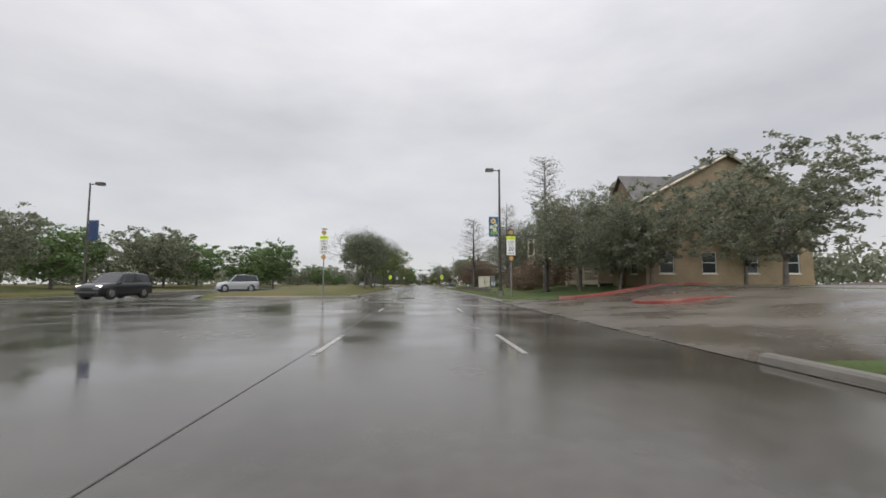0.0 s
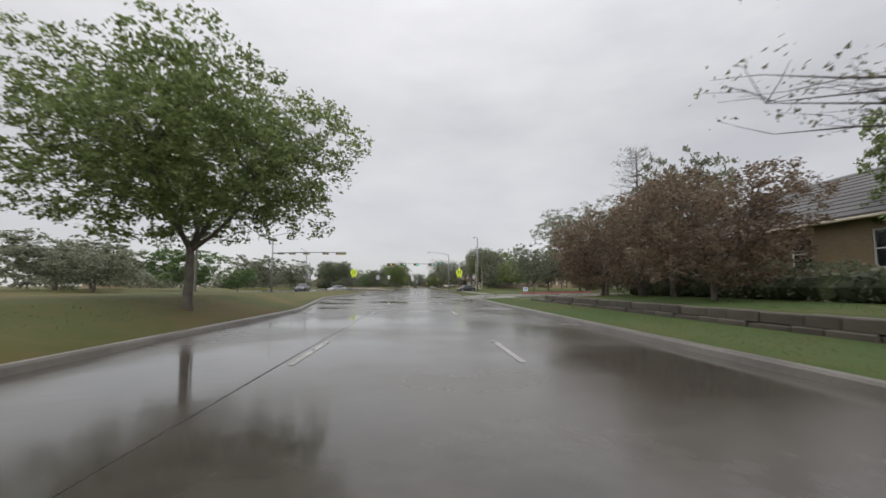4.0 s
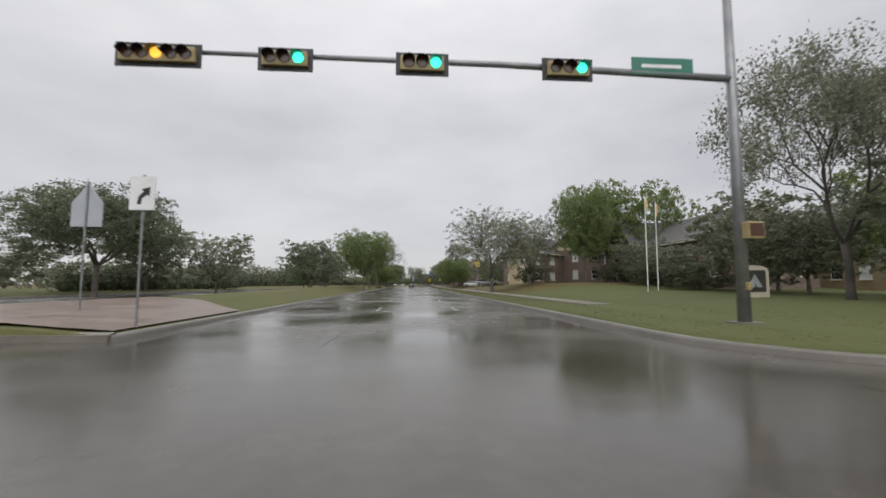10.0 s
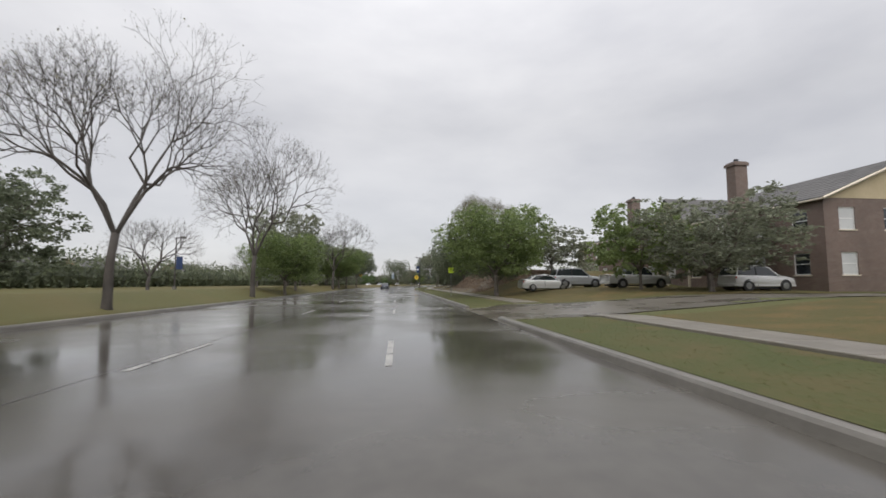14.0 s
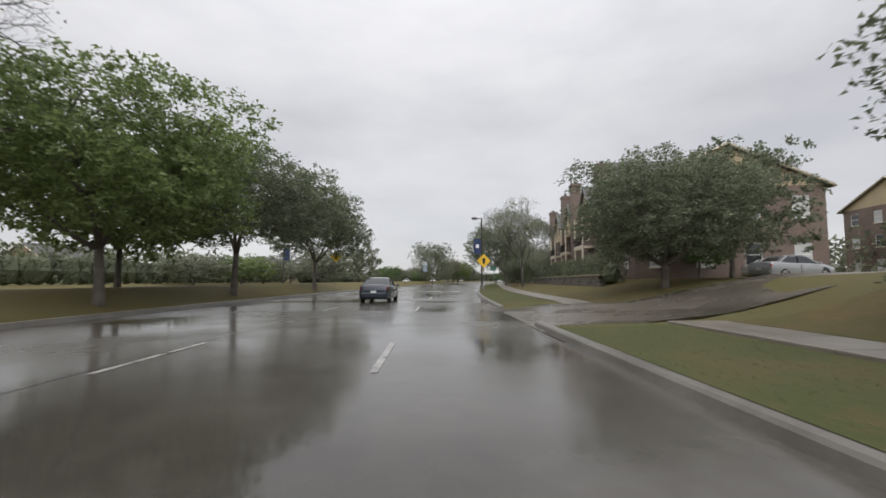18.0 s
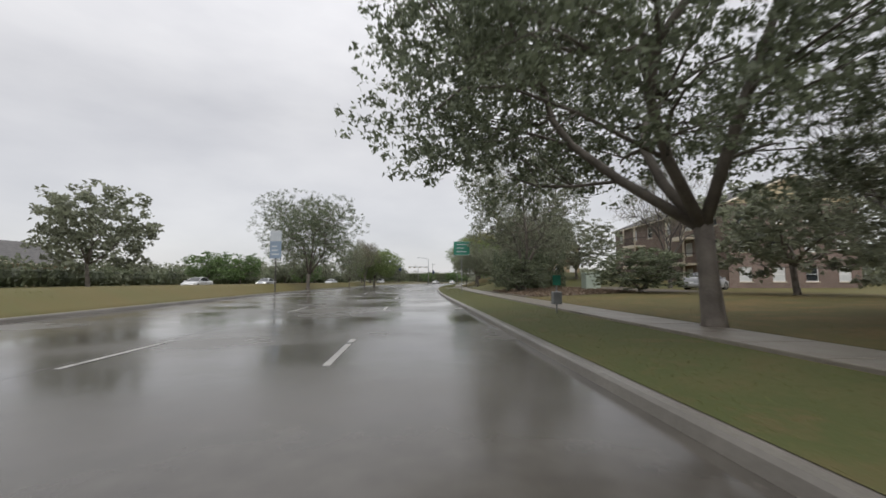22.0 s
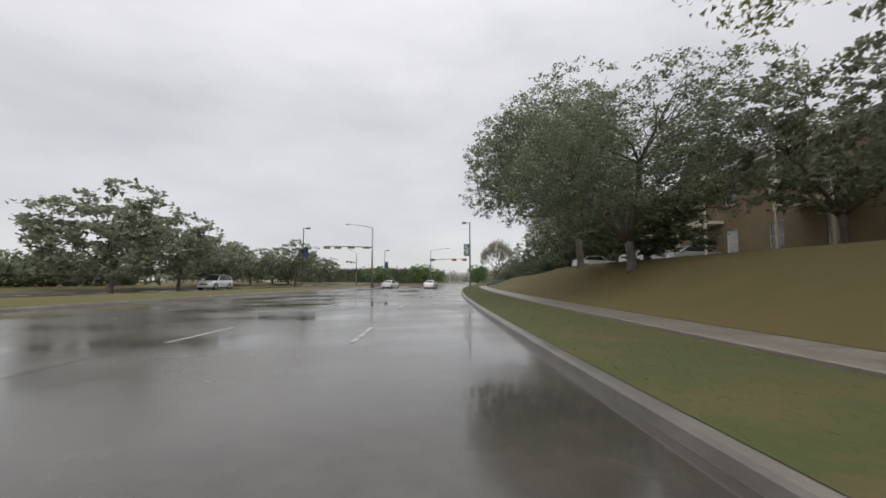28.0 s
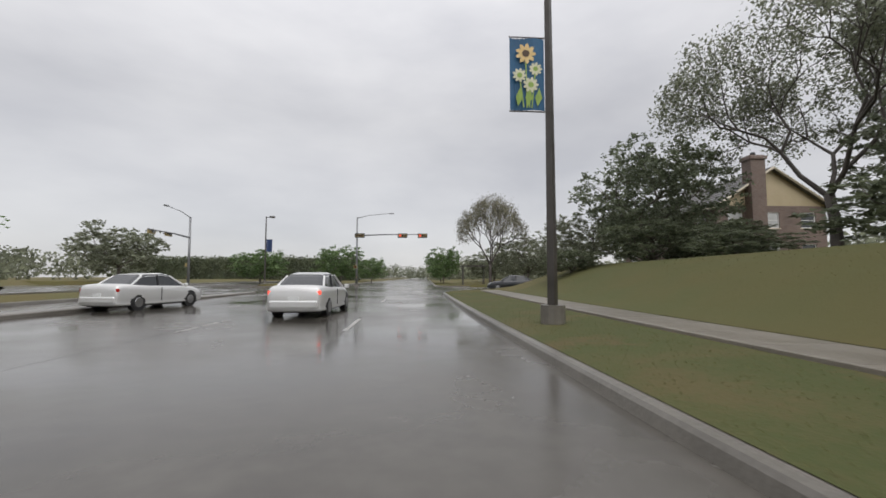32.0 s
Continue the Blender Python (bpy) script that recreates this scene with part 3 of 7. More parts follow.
tagged(new("kerb", Build().add(iv, [(r * n + k, r * n + k + 1, (r + 1) * n + k + 1, (r + 1) * n + k) for r in range(3) for k in range(n - 1)]).mesh("kerb", REDKERB)), "red painted kerb round the entrance island", "kerb", kind="structure")
tagged(new("planting_bed", Build().add([iv[3 * n + k] for k in range(n)], [tuple(range(n))]).mesh("planting_bed", MULCH)), "mulched planting bed on the entrance island", "planting bed", kind="structure")

# lane lines: broken white, worn
for u in (-1.95, 1.95):
    v, f = [], []
    s = -100.0
    while s < 700:
        if not (150 < s < 190) and not (590 < s < 622) and not (u < 0 and 296 < s < 0):
            k = len(v)
            for i in range(4):
                for d in (-0.06, 0.06):
                    v.append(tuple(P(s + i, u + d, 0.006)))
            f += [(k + 2 * i, k + 2 * i + 1, k + 2 * i + 3, k + 2 * i + 2) for i in range(3)]
        s += 12.0
    tagged(new("lane_marking", Build().add(v, f).mesh("lane_marking", PAINT)), "worn white broken lane line on wet concrete", "road marking", kind="structure")
for u0 in (6.4, 9.4):
    ribbon("crosswalk_line", [(160.0 + k * 4, u0, u0 + 0.25) for k in range(6)], PAINT, "worn white crosswalk line across the side street", "road marking", z=0.012)
for s0, s1 in ((299, 323), (424, 440)):
    rs = [r for r in rows if s0 <= r <= s1]
    us = (10.2, 11.5, 13, 14.5, 16, 18, 20, 24)
    cv = [tuple(P(s, u + (0.35 * math.sin(s * 1.3) if u < 11 else 0), G(s, u) + 0.03)) for s in rs for u in us]
    k = len(us)
    cf = [(i * k + j, i * k + j + 1, (i + 1) * k + j + 1, (i + 1) * k + j) for i in range(len(rs) - 1) for j in range(k - 1)]
    tagged(new("groundcover", Build().add(cv, cf).mesh("groundcover", STRAW, True)), "brown dormant groundcover and straw on the slope", "groundcover", kind="structure")

for s0, s1 in ((206, 267), (276, 337), (346, 462), (471, 592)):
    ribbon("verge", [(s0 + (s1 - s0) * k / 60, RIGHT + 0.19, 8.5) for k in range(61)], VERGE, "green grass verge between kerb and pavement", "lawn", z=lambda s, u: G(s, u) + 0.012)
    # the lawn beyond the pavement is dormant and browner
    rs = [r for r in rows if max(s0, 226) <= r <= s1]
    us = (10.2, 11.5, 13, 14.5, 16, 18, 20, 24, 30)
    lv = [tuple(P(s, u, G(s, u) + 0.012)) for s in rs for u in us]
    k = len(us)
    lf = [(i * k + j, i * k + j + 1, (i + 1) * k + j + 1, (i + 1) * k + j) for i in range(len(rs) - 1) for j in range(k - 1)]
    tagged(new("bank_lawn", Build().add(lv, lf).mesh("bank_lawn", DORMANT, True)), "brown dormant lawn on the bank", "lawn", kind="structure")

PAVER = material("wet_paver", ((0.15, 0.105, 0.085), (0.21, 0.155, 0.125)), 1.2, 0.3, bump=0.4, bump_scale=14, rough_to=0.5)
ribbon("median_paving", [(s, inner_kerb(s) + 0.3, min(left_kerb(s) - 0.3, -7.0 - 1.15 * (s - 197.0)) if s > 197 else left_kerb(s) - 0.3) for s in [189.4 + k * 0.8 for k in range(20)]], PAVER, "wet reddish paving on the median nose", "paving", z=lambda s, u: G(s, u) + 0.06)

# tarred joints in the concrete, and the kerb round the median nose
TAR = material("joint_tar", ((0.03, 0.028, 0.025), (0.055, 0.05, 0.045)), 3.0, 0.3)
for s0, s1 in ((-20, 155), (188, 594)):
    jv, m = [], int((s1 - s0) / 4)
    for i in range(m):
        s, w = s0 + i * 4.0, 0.008 + 0.004 * math.sin(i * 2.3)
        jv += [tuple(P(s, q - 2.12 + 0.02 * math.sin(i * 1.7), 0.006)) for q in (-w, w)]
    jf = [(2 * i, 2 * i + 1, 2 * i + 3, 2 * i + 2) for i in range(m - 1)]
    tagged(new("road_joint", Build().add(jv, jf).mesh("road_joint", TAR)), "dark tarred joint along the concrete road", "road joint", kind="structure")
path = [(39.6 - 1.5 * math.sin(math.pi * k / 14), -5.75 - 13.8 * k / 14) for k in range(15)]
prof = ((-0.03, -0.25), (-0.03, 0.0), (0.0, 0.13), (0.04, 0.17), (0.25, 0.18), (2.0, 0.21), (2.0, -0.2))
n = len(prof)
kv = [tuple(P(s + d, u, h)) for s, u in path for d, h in prof]
kf = [(i * n + k, i * n + k + 1, (i + 1) * n + k + 1, (i + 1) * n + k) for i in range(14) for k in range(n - 1)]
tagged(new("kerb", Build().add(kv, kf).mesh("kerb", KERB)), "wet concrete kerb round the median nose", "kerb", kind="structure")


# ---- trees ----
def lumps(centres, radii, rng):
    """Uneven closed lumps that fill the inside of a crown."""
    vs, fs, rings, seg = [], [], 4, 7
    for c, r in zip(centres, radii):
        k = len(vs)
        vs.append((c[0], c[1], c[2] - r[2]))
        for i in range(1, rings):
            for j in range(seg):
                a, e = 6.2832 * (j + 0.5 * (i % 2)) / seg, math.pi * i / rings
                q = 0.8 + 0.4 * rng.random()
                vs.append((c[0] + math.cos(a) * math.sin(e) * r[0] * q, c[1] + math.sin(a) * math.sin(e) * r[1] * q, c[2] - math.cos(e) * r[2] * q))
        vs.append((c[0], c[1], c[2] + r[2]))
        top = len(vs) - 1
        for j in range(seg):
            fs.append((k, k + 1 + (j + 1) % seg, k + 1 + j))
            fs.append((top, top - seg + j, top - seg + (j + 1) % seg))
            for i in range(rings - 2):
                p = k + 1 + i * seg
                fs.append((p + j, p + (j + 1) % seg, p + seg + (j + 1) % seg, p + seg + j))
    return vs, fs


def leaf_mesh(name, centres, size, mat, rng, droop=0.0, core=None):
    """Many small pointed leaves, one island each."""
    n = len(centres)
    c = np.array(centres, dtype=float)
    d = rng.normal(size=(n, 3))
    d[:, 2] -= droop
    d /= np.linalg.norm(d, axis=1)[:, None]
    e = np.cross(d, rng.normal(size=(n, 3)))
    e /= np.linalg.norm(e, axis=1)[:, None] + 1e-9
    L = (size * (0.6 + 0.8 * rng.random(n)))[:, None]
    q = np.stack([c - d * L * 0.45 - e * L * 0.3, c - d * L * 0.3 + e * L * 0.36, c + d * L * 0.6], axis=1).reshape(-1, 3)
    co, idx, start = q, np.arange(3 * n, dtype=np.int32), np.arange(0, 3 * n, 3, dtype=np.int32)
    if core:
        co = np.concatenate([q, np.array(core[0])])
        lens = np.array([len(f) for f in core[1]], dtype=np.int32)
        idx = np.concatenate([idx, np.array([i + 3 * n for f in core[1] for i in f], dtype=np.int32)])
        start = np.concatenate([start, 3 * n + np.concatenate([[0], np.cumsum(lens)[:-1]]).astype(np.int32)])
    me = bpy.data.meshes.new(name)
    me.vertices.add(len(co))
    me.vertices.foreach_set("co", co.ravel())
    me.loops.add(len(idx))
    me.loops.foreach_set("vertex_index", idx.astype(np.int32))
    me.polygons.add(len(start))
    me.polygons.foreach_set("loop_start", start.astype(np.int32))
    me.materials.append(mat)
    me.update(calc_edges=True)
    return me


def limb(b, a, c, r0, r1, rng, n=6, bend=0.12, steps=4):
    a, c = Vector(a), Vector(c)
    L = (c - a).length
    off = Vector(np.clip(rng.normal(size=3), -1.5, 1.5)) * L * bend
    pts, rad = [], []
    for i in range(steps + 1):
        k = i / steps
        pts.append(a.lerp(c, k) + off * math.sin(k * math.pi) + Vector((0, 0, 0.06 * L * math.sin(k * math.pi))))
        rad.append(r0 + (r1 - r0) * k)
    b.tube(pts, rad, n)
    return pts


def broad_tree(seed, leaves, size, mat, bark=BARK, fork=2.4, lobes=22, high=10.0, wide=10.0, under=3.0, loose=1.0, girth=1.0, reach=0.0, clump=1.0):
    """A broad crown of uneven lobes over a forked trunk. Base at the origin; the crown leans by reach along x."""
    rng = np.random.default_rng(seed)
    tb = Build()
    lean = rng.normal(size=2) * 0.07
    top = Vector((lean[0], lean[1], fork))
    tb.tube([(0, 0, -0.4), (0.02, 0, 0.15), (lean[0] * 0.4, lean[1] * 0.4, fork * 0.5), top], [0.42 * girth, 0.30 * girth, 0.24 * girth, 0.23 * girth], 9)
    centres, rads = [], []
    mid = (under + high) / 2
    for i in range(lobes):
        a = i * 2.399 + rng.random() * 0.5
        k = (i + 0.5) / lobes
        h = under + (high - under) * (0.12 + 0.76 * k)
        env = math.sqrt(max(0.05, 1 - ((h - mid) / ((high - under) * 0.56)) ** 2))
        r = wide / 2 * env * (0.25 + 0.58 * rng.random() ** 0.6)
        centres.append(Vector((math.cos(a) * r + reach, math.sin(a) * r, h)))
        rads.append(wide * (0.13 + 0.07 * rng.random()) * clump)
    main = [Vector((math.cos(a) * wide * 0.2 + reach * 0.6, math.sin(a) * wide * 0.2, under + (high - under) * 0.38)) for a in (0.4 + rng.random(), 2.3 + rng.random(), 4.2 + rng.random(), 5.6)]
    stems = [limb(tb, top - Vector((0, 0, 0.15)), m, 0.17 * girth, 0.085 * girth, rng, 7) for m in main]
    for c in centres:
        best = min((p for st in stems for p in st), key=lambda p: (p - c).length + (2 if p.z > c.z else 0))
        pts = limb(tb, best, c, 0.065 * girth, 0.02, rng, 5 if leaves > 12500 else 3, steps=4 if leaves > 12500 else 2)
        for _ in range(3 if leaves > 12500 else 1):
            limb(tb, pts[1 + int(rng.integers(0, 2))], c + Vector(np.clip(rng.normal(size=3), -1.2, 1.2)) * wide * 0.075, 0.022, 0.007, rng, 4, steps=2)
    # twigs thicken each lobe outwards; leaves hang in small tufts on them
    tufts = leaves // 16
    w = np.array(rads) ** 2
    pick = rng.choice(lobes, size=tufts, p=w / w.sum())
    d = rng.normal(size=(tufts, 3))
    d /= np.linalg.norm(d, axis=1)[:, None]
    k = 0.4 + 0.64 * rng.random(tufts) ** 0.5
    ctr, rr = np.array([tuple(c) for c in centres]), np.array(rads)
    tuft = ctr[pick] + d * (k * rr[pick])[:, None] * np.array([1.0, 1.0, 0.85])
    pos = tuft[rng.integers(0, tufts, leaves)] + rng.normal(size=(leaves, 3)) * np.array([0.2, 0.2, 0.15]) * loose
    return tb.mesh("trunk", bark, True), leaf_mesh("crown", pos, size, mat, rng, 0.3)


def branching(b, p, d, length, radius, depth, rng, tips, spread, up):
    q = p + d * length
    bow = Vector(rng.normal(size=3)) * length * 0.07
    if depth > 1:
        b.tube([p, p.lerp(q, 0.5) + bow, q], [radius, radius * 0.82, radius * 0.66], 6 if depth > 3 else 4 if depth > 2 else 3, cap=False)
    else:
        b.tube([p, q], [max(radius, 0.006), max(radius * 0.5, 0.004)], 3, cap=False)
    if depth <= 2:
        tips.append((p.lerp(q, 0.6), depth))
        tips.append((q, depth))
    if depth == 0:
        return
    n = 3 if depth > 1 or rng.random() < 0.6 else 2
    base = rng.random() * 6.28
    side = d.cross(Vector((0.3, 0.2, 1.0))).normalized() if abs(d.z) < 0.99 else Vector((1, 0, 0))
    for i in range(n):
        a = base + i * 6.283 / n + rng.normal() * 0.3
        t = d.cross(side)
        nd = d + (side * math.cos(a) + t * math.sin(a)) * spread * (0.7 + 0.6 * rng.random()) + Vector((0, 0, up))
        branching(b, q, nd.normalized(), length * (0.66 + 0.18 * rng.random()), radius * 0.62, depth - 1, rng, tips, spread, up)


def bare_tree(seed, leaves, size, mat, bark=PALEBARK, depth=6, trunk=2.6, first=2.3, radius=0.2, spread=0.62, up=0.1):
    """A branching winter crown with a few buds or young leaves."""
    rng = np.random.default_rng(seed)
    tb, tips = Build(), []
    top = Vector((rng.normal() * 0.1, rng.normal() * 0.1, trunk))
    tb.tube([(0, 0, -0.4), (0, 0, 0.15), (0.03, 0, trunk * 0.6), top], [radius * 1.9, radius * 1.3, radius * 1.08, radius], 9)
    for i in range(4):
        a = i * 1.57 + rng.random()
        d = Vector((math.cos(a) * 0.62, math.sin(a) * 0.62, 0.9)).normalized()
        branching(tb, top - Vector((0, 0, 0.1)), d, first * (0.85 + 0.3 * rng.random()), radius * 0.62, depth - 1, rng, tips, spread, up)
    pts = np.array([tuple(t[0]) for t in tips])
    pos = pts[rng.integers(0, len(pts), leaves)] + rng.normal(size=(leaves, 3)) * 0.2
    return tb.mesh("trunk", bark, True), leaf_mesh("crown", pos, size, mat, rng)


def cypress_tree(seed, high=13.0, wide=5.6, leaves=1500):
    """A straight stem with many thin upswept side branches in a cone."""
    rng = np.random.default_rng(seed)
    tb, pos = Build(), []
    tb.tube([(0, 0, -0.4), (0, 0, 0.3), (0.05, 0, high * 0.5), (0, 0.05, high)], [0.4, 0.24, 0.13, 0.015], 8)
    z = 2.2
    while z < high - 0.3:
        k = (high - z) / (high - 2.2)
        a = rng.random() * 6.283
        L = wide / 2 * (0.25 + 0.75 * k ** 0.8) * (0.7 + 0.4 * rng.random())
        tip = Vector((math.cos(a) * L, math.sin(a) * L, z + L * 0.32))
        st = limb(tb, (0, 0, z), tip, 0.02 + 0.028 * k, 0.007, rng, 4, 0.05, 3)
        for _ in range(7):
            p = st[1 + int(rng.integers(0, 3))]
            q = p + Vector((rng.normal() * 0.35 + math.cos(a) * 0.35, rng.normal() * 0.35 + math.sin(a) * 0.35, 0.25 + rng.random() * 0.3)) * (0.5 + k * 0.6)
            limb(tb, p, q, 0.009, 0.004, rng, 3, 0.1, 2)
            pos.append(tuple(q))
        z += 0.1
    pos = np.array(pos)
    pts = pos[rng.integers(0, len(pos), leaves)] + rng.normal(size=(leaves, 3)) * 0.14
    return tb.mesh("trunk", PALEBARK, True), leaf_mesh("crown", pts, 0.09, BUD, rng)


PROTO = {
    "oak": broad_tree(1, 46000, 0.155, LEAF, lobes=36, girth=0.7, loose=0.75),
    "oak2": broad_tree(2, 48000, 0.145, LEAF, lobes=34, fork=1.7, under=2.0, girth=0.7, loose=0.75),
    "grey": broad_tree(3, 42000, 0.15, GREY, lobes=40, fork=2.2, under=2.2, loose=0.8, girth=0.65),
    "bright": broad_tree(4, 46000, 0.165, BRIGHT, lobes=36, under=2.6, girth=0.65, loose=0.75),
    "canopy": broad_tree(14, 46000, 0.155, LEAF, lobes=36, fork=2.9, under=4.0, girth=0.6, loose=0.7),
    "green_canopy": broad_tree(15, 50000, 0.15, BRIGHT, lobes=40, fork=2.6, under=3.3, girth=0.55, loose=0.65),
    "open": broad_tree(5, 20000, 0.155, GREY, lobes=36, fork=1.9, under=2.4, high=11, loose=0.7, girth=0.6),
    "lace": broad_tree(6, 46000, 0.125, LEAF, lobes=44, fork=1.8, under=2.8, high=11, wide=11, loose=0.6, girth=0.72),
    "thin_lace": broad_tree(6, 30000, 0.125, GREY, lobes=44, fork=1.8, under=2.8, high=11, wide=11, loose=0.6, girth=0.72),
    "road_oak": broad_tree(41, 62000, 0.125, LEAF, lobes=46, fork=2.3, under=3.0, high=11, wide=11, loose=0.55, girth=0.75, reach=-1.7, clump=0.78),
    "bank_oak": broad_tree(43, 36000, 0.125, GREY, lobes=44, fork=1.6, under=2.4, high=11, wide=11, loose=0.55, girth=0.8, clump=0.76),
    "spring_oak": bare_tree(27, 32000, 0.125, GREY, depth=6, trunk=2.2, radius=0.15, spread=0.6, up=0.1),
    "spring_young": bare_tree(28, 19000, 0.12, GREY, depth=6, trunk=2.4, radius=0.13, spread=0.5, up=0.12),
    "mid_oak": broad_tree(16, 13500, 0.245, LEAF, lobes=30, fork=1.9, under=2.0, girth=0.65, loose=0.8),
    "mid_grey": broad_tree(17, 11000, 0.25, GREY, lobes=34, fork=1.9, under=1.9, girth=0.6, loose=0.75),
    "mid_bright": broad_tree(18, 13500, 0.245, BRIGHT, lobes=30, under=2.2, girth=0.6, loose=0.8),
    "far_oak": broad_tree(7, 5800, 0.39, FARLEAF, lobes=24, under=1.6, girth=0.6, loose=1.2),
    "far_grey": broad_tree(8, 5200, 0.4, GREY, lobes=24, under=1.4, girth=0.6, loose=1.2),
    "far_bright": broad_tree(9, 5800, 0.39, BRIGHT, lobes=22, under=1.8, girth=0.6, loose=1.2),
    "far_brown": broad_tree(10, 18000, 0.2, BROWN, lobes=26, under=1.0, girth=0.6, loose=0.9),
    "far_bush": broad_tree(11, 6000, 0.38, DARK, lobes=24, fork=0.7, under=0.3, loose=1),
    "bare": bare_tree(21, 2500, 0.07, BUD, depth=7, first=2.2, radius=0.165),
    "bare2": bare_tree(22, 500, 0.12, BUD, spread=0.7, trunk=2.0),
    "budding": bare_tree(23, 15000, 0.1, BUD, trunk=2.2),
    "young": bare_tree(24, 20000, 0.12, BUD, trunk=2.0, spread=0.55),
    "high_young": bare_tree(26, 12000, 0.1, BUD, depth=6, trunk=4.4, first=2.1, radius=0.14, spread=0.5, up=0.16),
    "leafing": bare_tree(25, 19000, 0.13, NEWLEAF, trunk=2.4, radius=0.14, spread=0.68, up=0.06),
    "cypress": cypress_tree(31, 13.0, 5.8, 3200),
    "cypress2": cypress_tree(32, 13.0, 6.6, 4200),
}
SIZE = {}
for key, (tm, cm) in PROTO.items():
    co = np.empty(len(tm.vertices) * 3)
    tm.vertices.foreach_get("co", co)
    c2 = np.empty(len(cm.vertices) * 3)
    cm.vertices.foreach_get("co", c2)
    allv = np.concatenate([co, c2]).reshape(-1, 3)
    SIZE[key] = (np.percentile(np.abs(allv[:, :2]), 98) * 2, allv[:, 2].max())
spin = random.Random(5)
TREE_LABEL = {
    "oak": "leafy dark green live oak with a rounded crown", "oak2": "dark live oak with low spreading limbs", "grey": "grey-green broad-leaved tree on wet grass",
    "bright": "rounded tree in fresh green leaf", "open": "open-crowned tree with thin grey-green leaves", "lace": "tall oak with lacy foliage and bare limbs", "thin_lace": "tall thinly leafed oak with grey-green foliage and bare limbs",
    "spring_oak": "large spreading tree in soft new leaf", "spring_young": "tall tree with fine twigs and sparse young leaves",
    "road_oak": "tall dark oak leaning towards the road", "bank_oak": "spreading oak with gaps in its grey-green crown",
    "canopy": "leafy live oak with a high-pruned rounded crown", "green_canopy": "fresh green oak with a high rounded crown", "far_oak": "rounded dark green tree in the distance", "far_grey": "grey-green tree beyond the road", "far_bright": "round fresh green tree in the distance",
    "far_brown": "brownish half-leafed tree behind the lawn", "far_bush": "dense dark evergreen shrub", "bare": "leafless pale tree with fine spreading twigs",
    "bare2": "leafless tree with wide low branches", "budding": "slender tree with sparse young leaves", "young": "pale budding tree with upright branches",
    "high_young": "tall budding tree with a clear trunk and upright limbs", "leafing": "tree just coming into yellow-green leaf", "cypress": "bare conical bald cypress", "cypress2": "bare conical bald cypress with fine twigs"}


MID = {"oak": "mid_oak", "oak2": "mid_oak", "grey": "mid_grey", "bright": "mid_bright", "open": "mid_grey"}


def tree(kind, s, u, high, wide, z=None, sink=0.0):
    label = TREE_LABEL[kind]
    if (u > 16 or u < -12.5) and kind in MID:
        kind = MID[kind]
    if u > 18 and "lace" in kind:
        kind = "mid_grey"
    tm, cm = PROTO[kind]
    w, h = SIZE[kind]
    m = at(s, u, None if z is None else z, spin.random() * (360 if kind != "road_oak" else 20))
    e = thing("shrub" if kind == "far_bush" else "tree", label, "shrub" if kind == "far_bush" else "tree", "street trees" if abs(u) < 25 else "background trees")
    e.matrix_basis = m @ Matrix.Translation((0, 0, -sink)) @ Matrix.Diagonal((wide / w, wide / w, high / h, 1))
    part("trunk", tm, None, e)
    part("crown", cm, None, e)
    return e


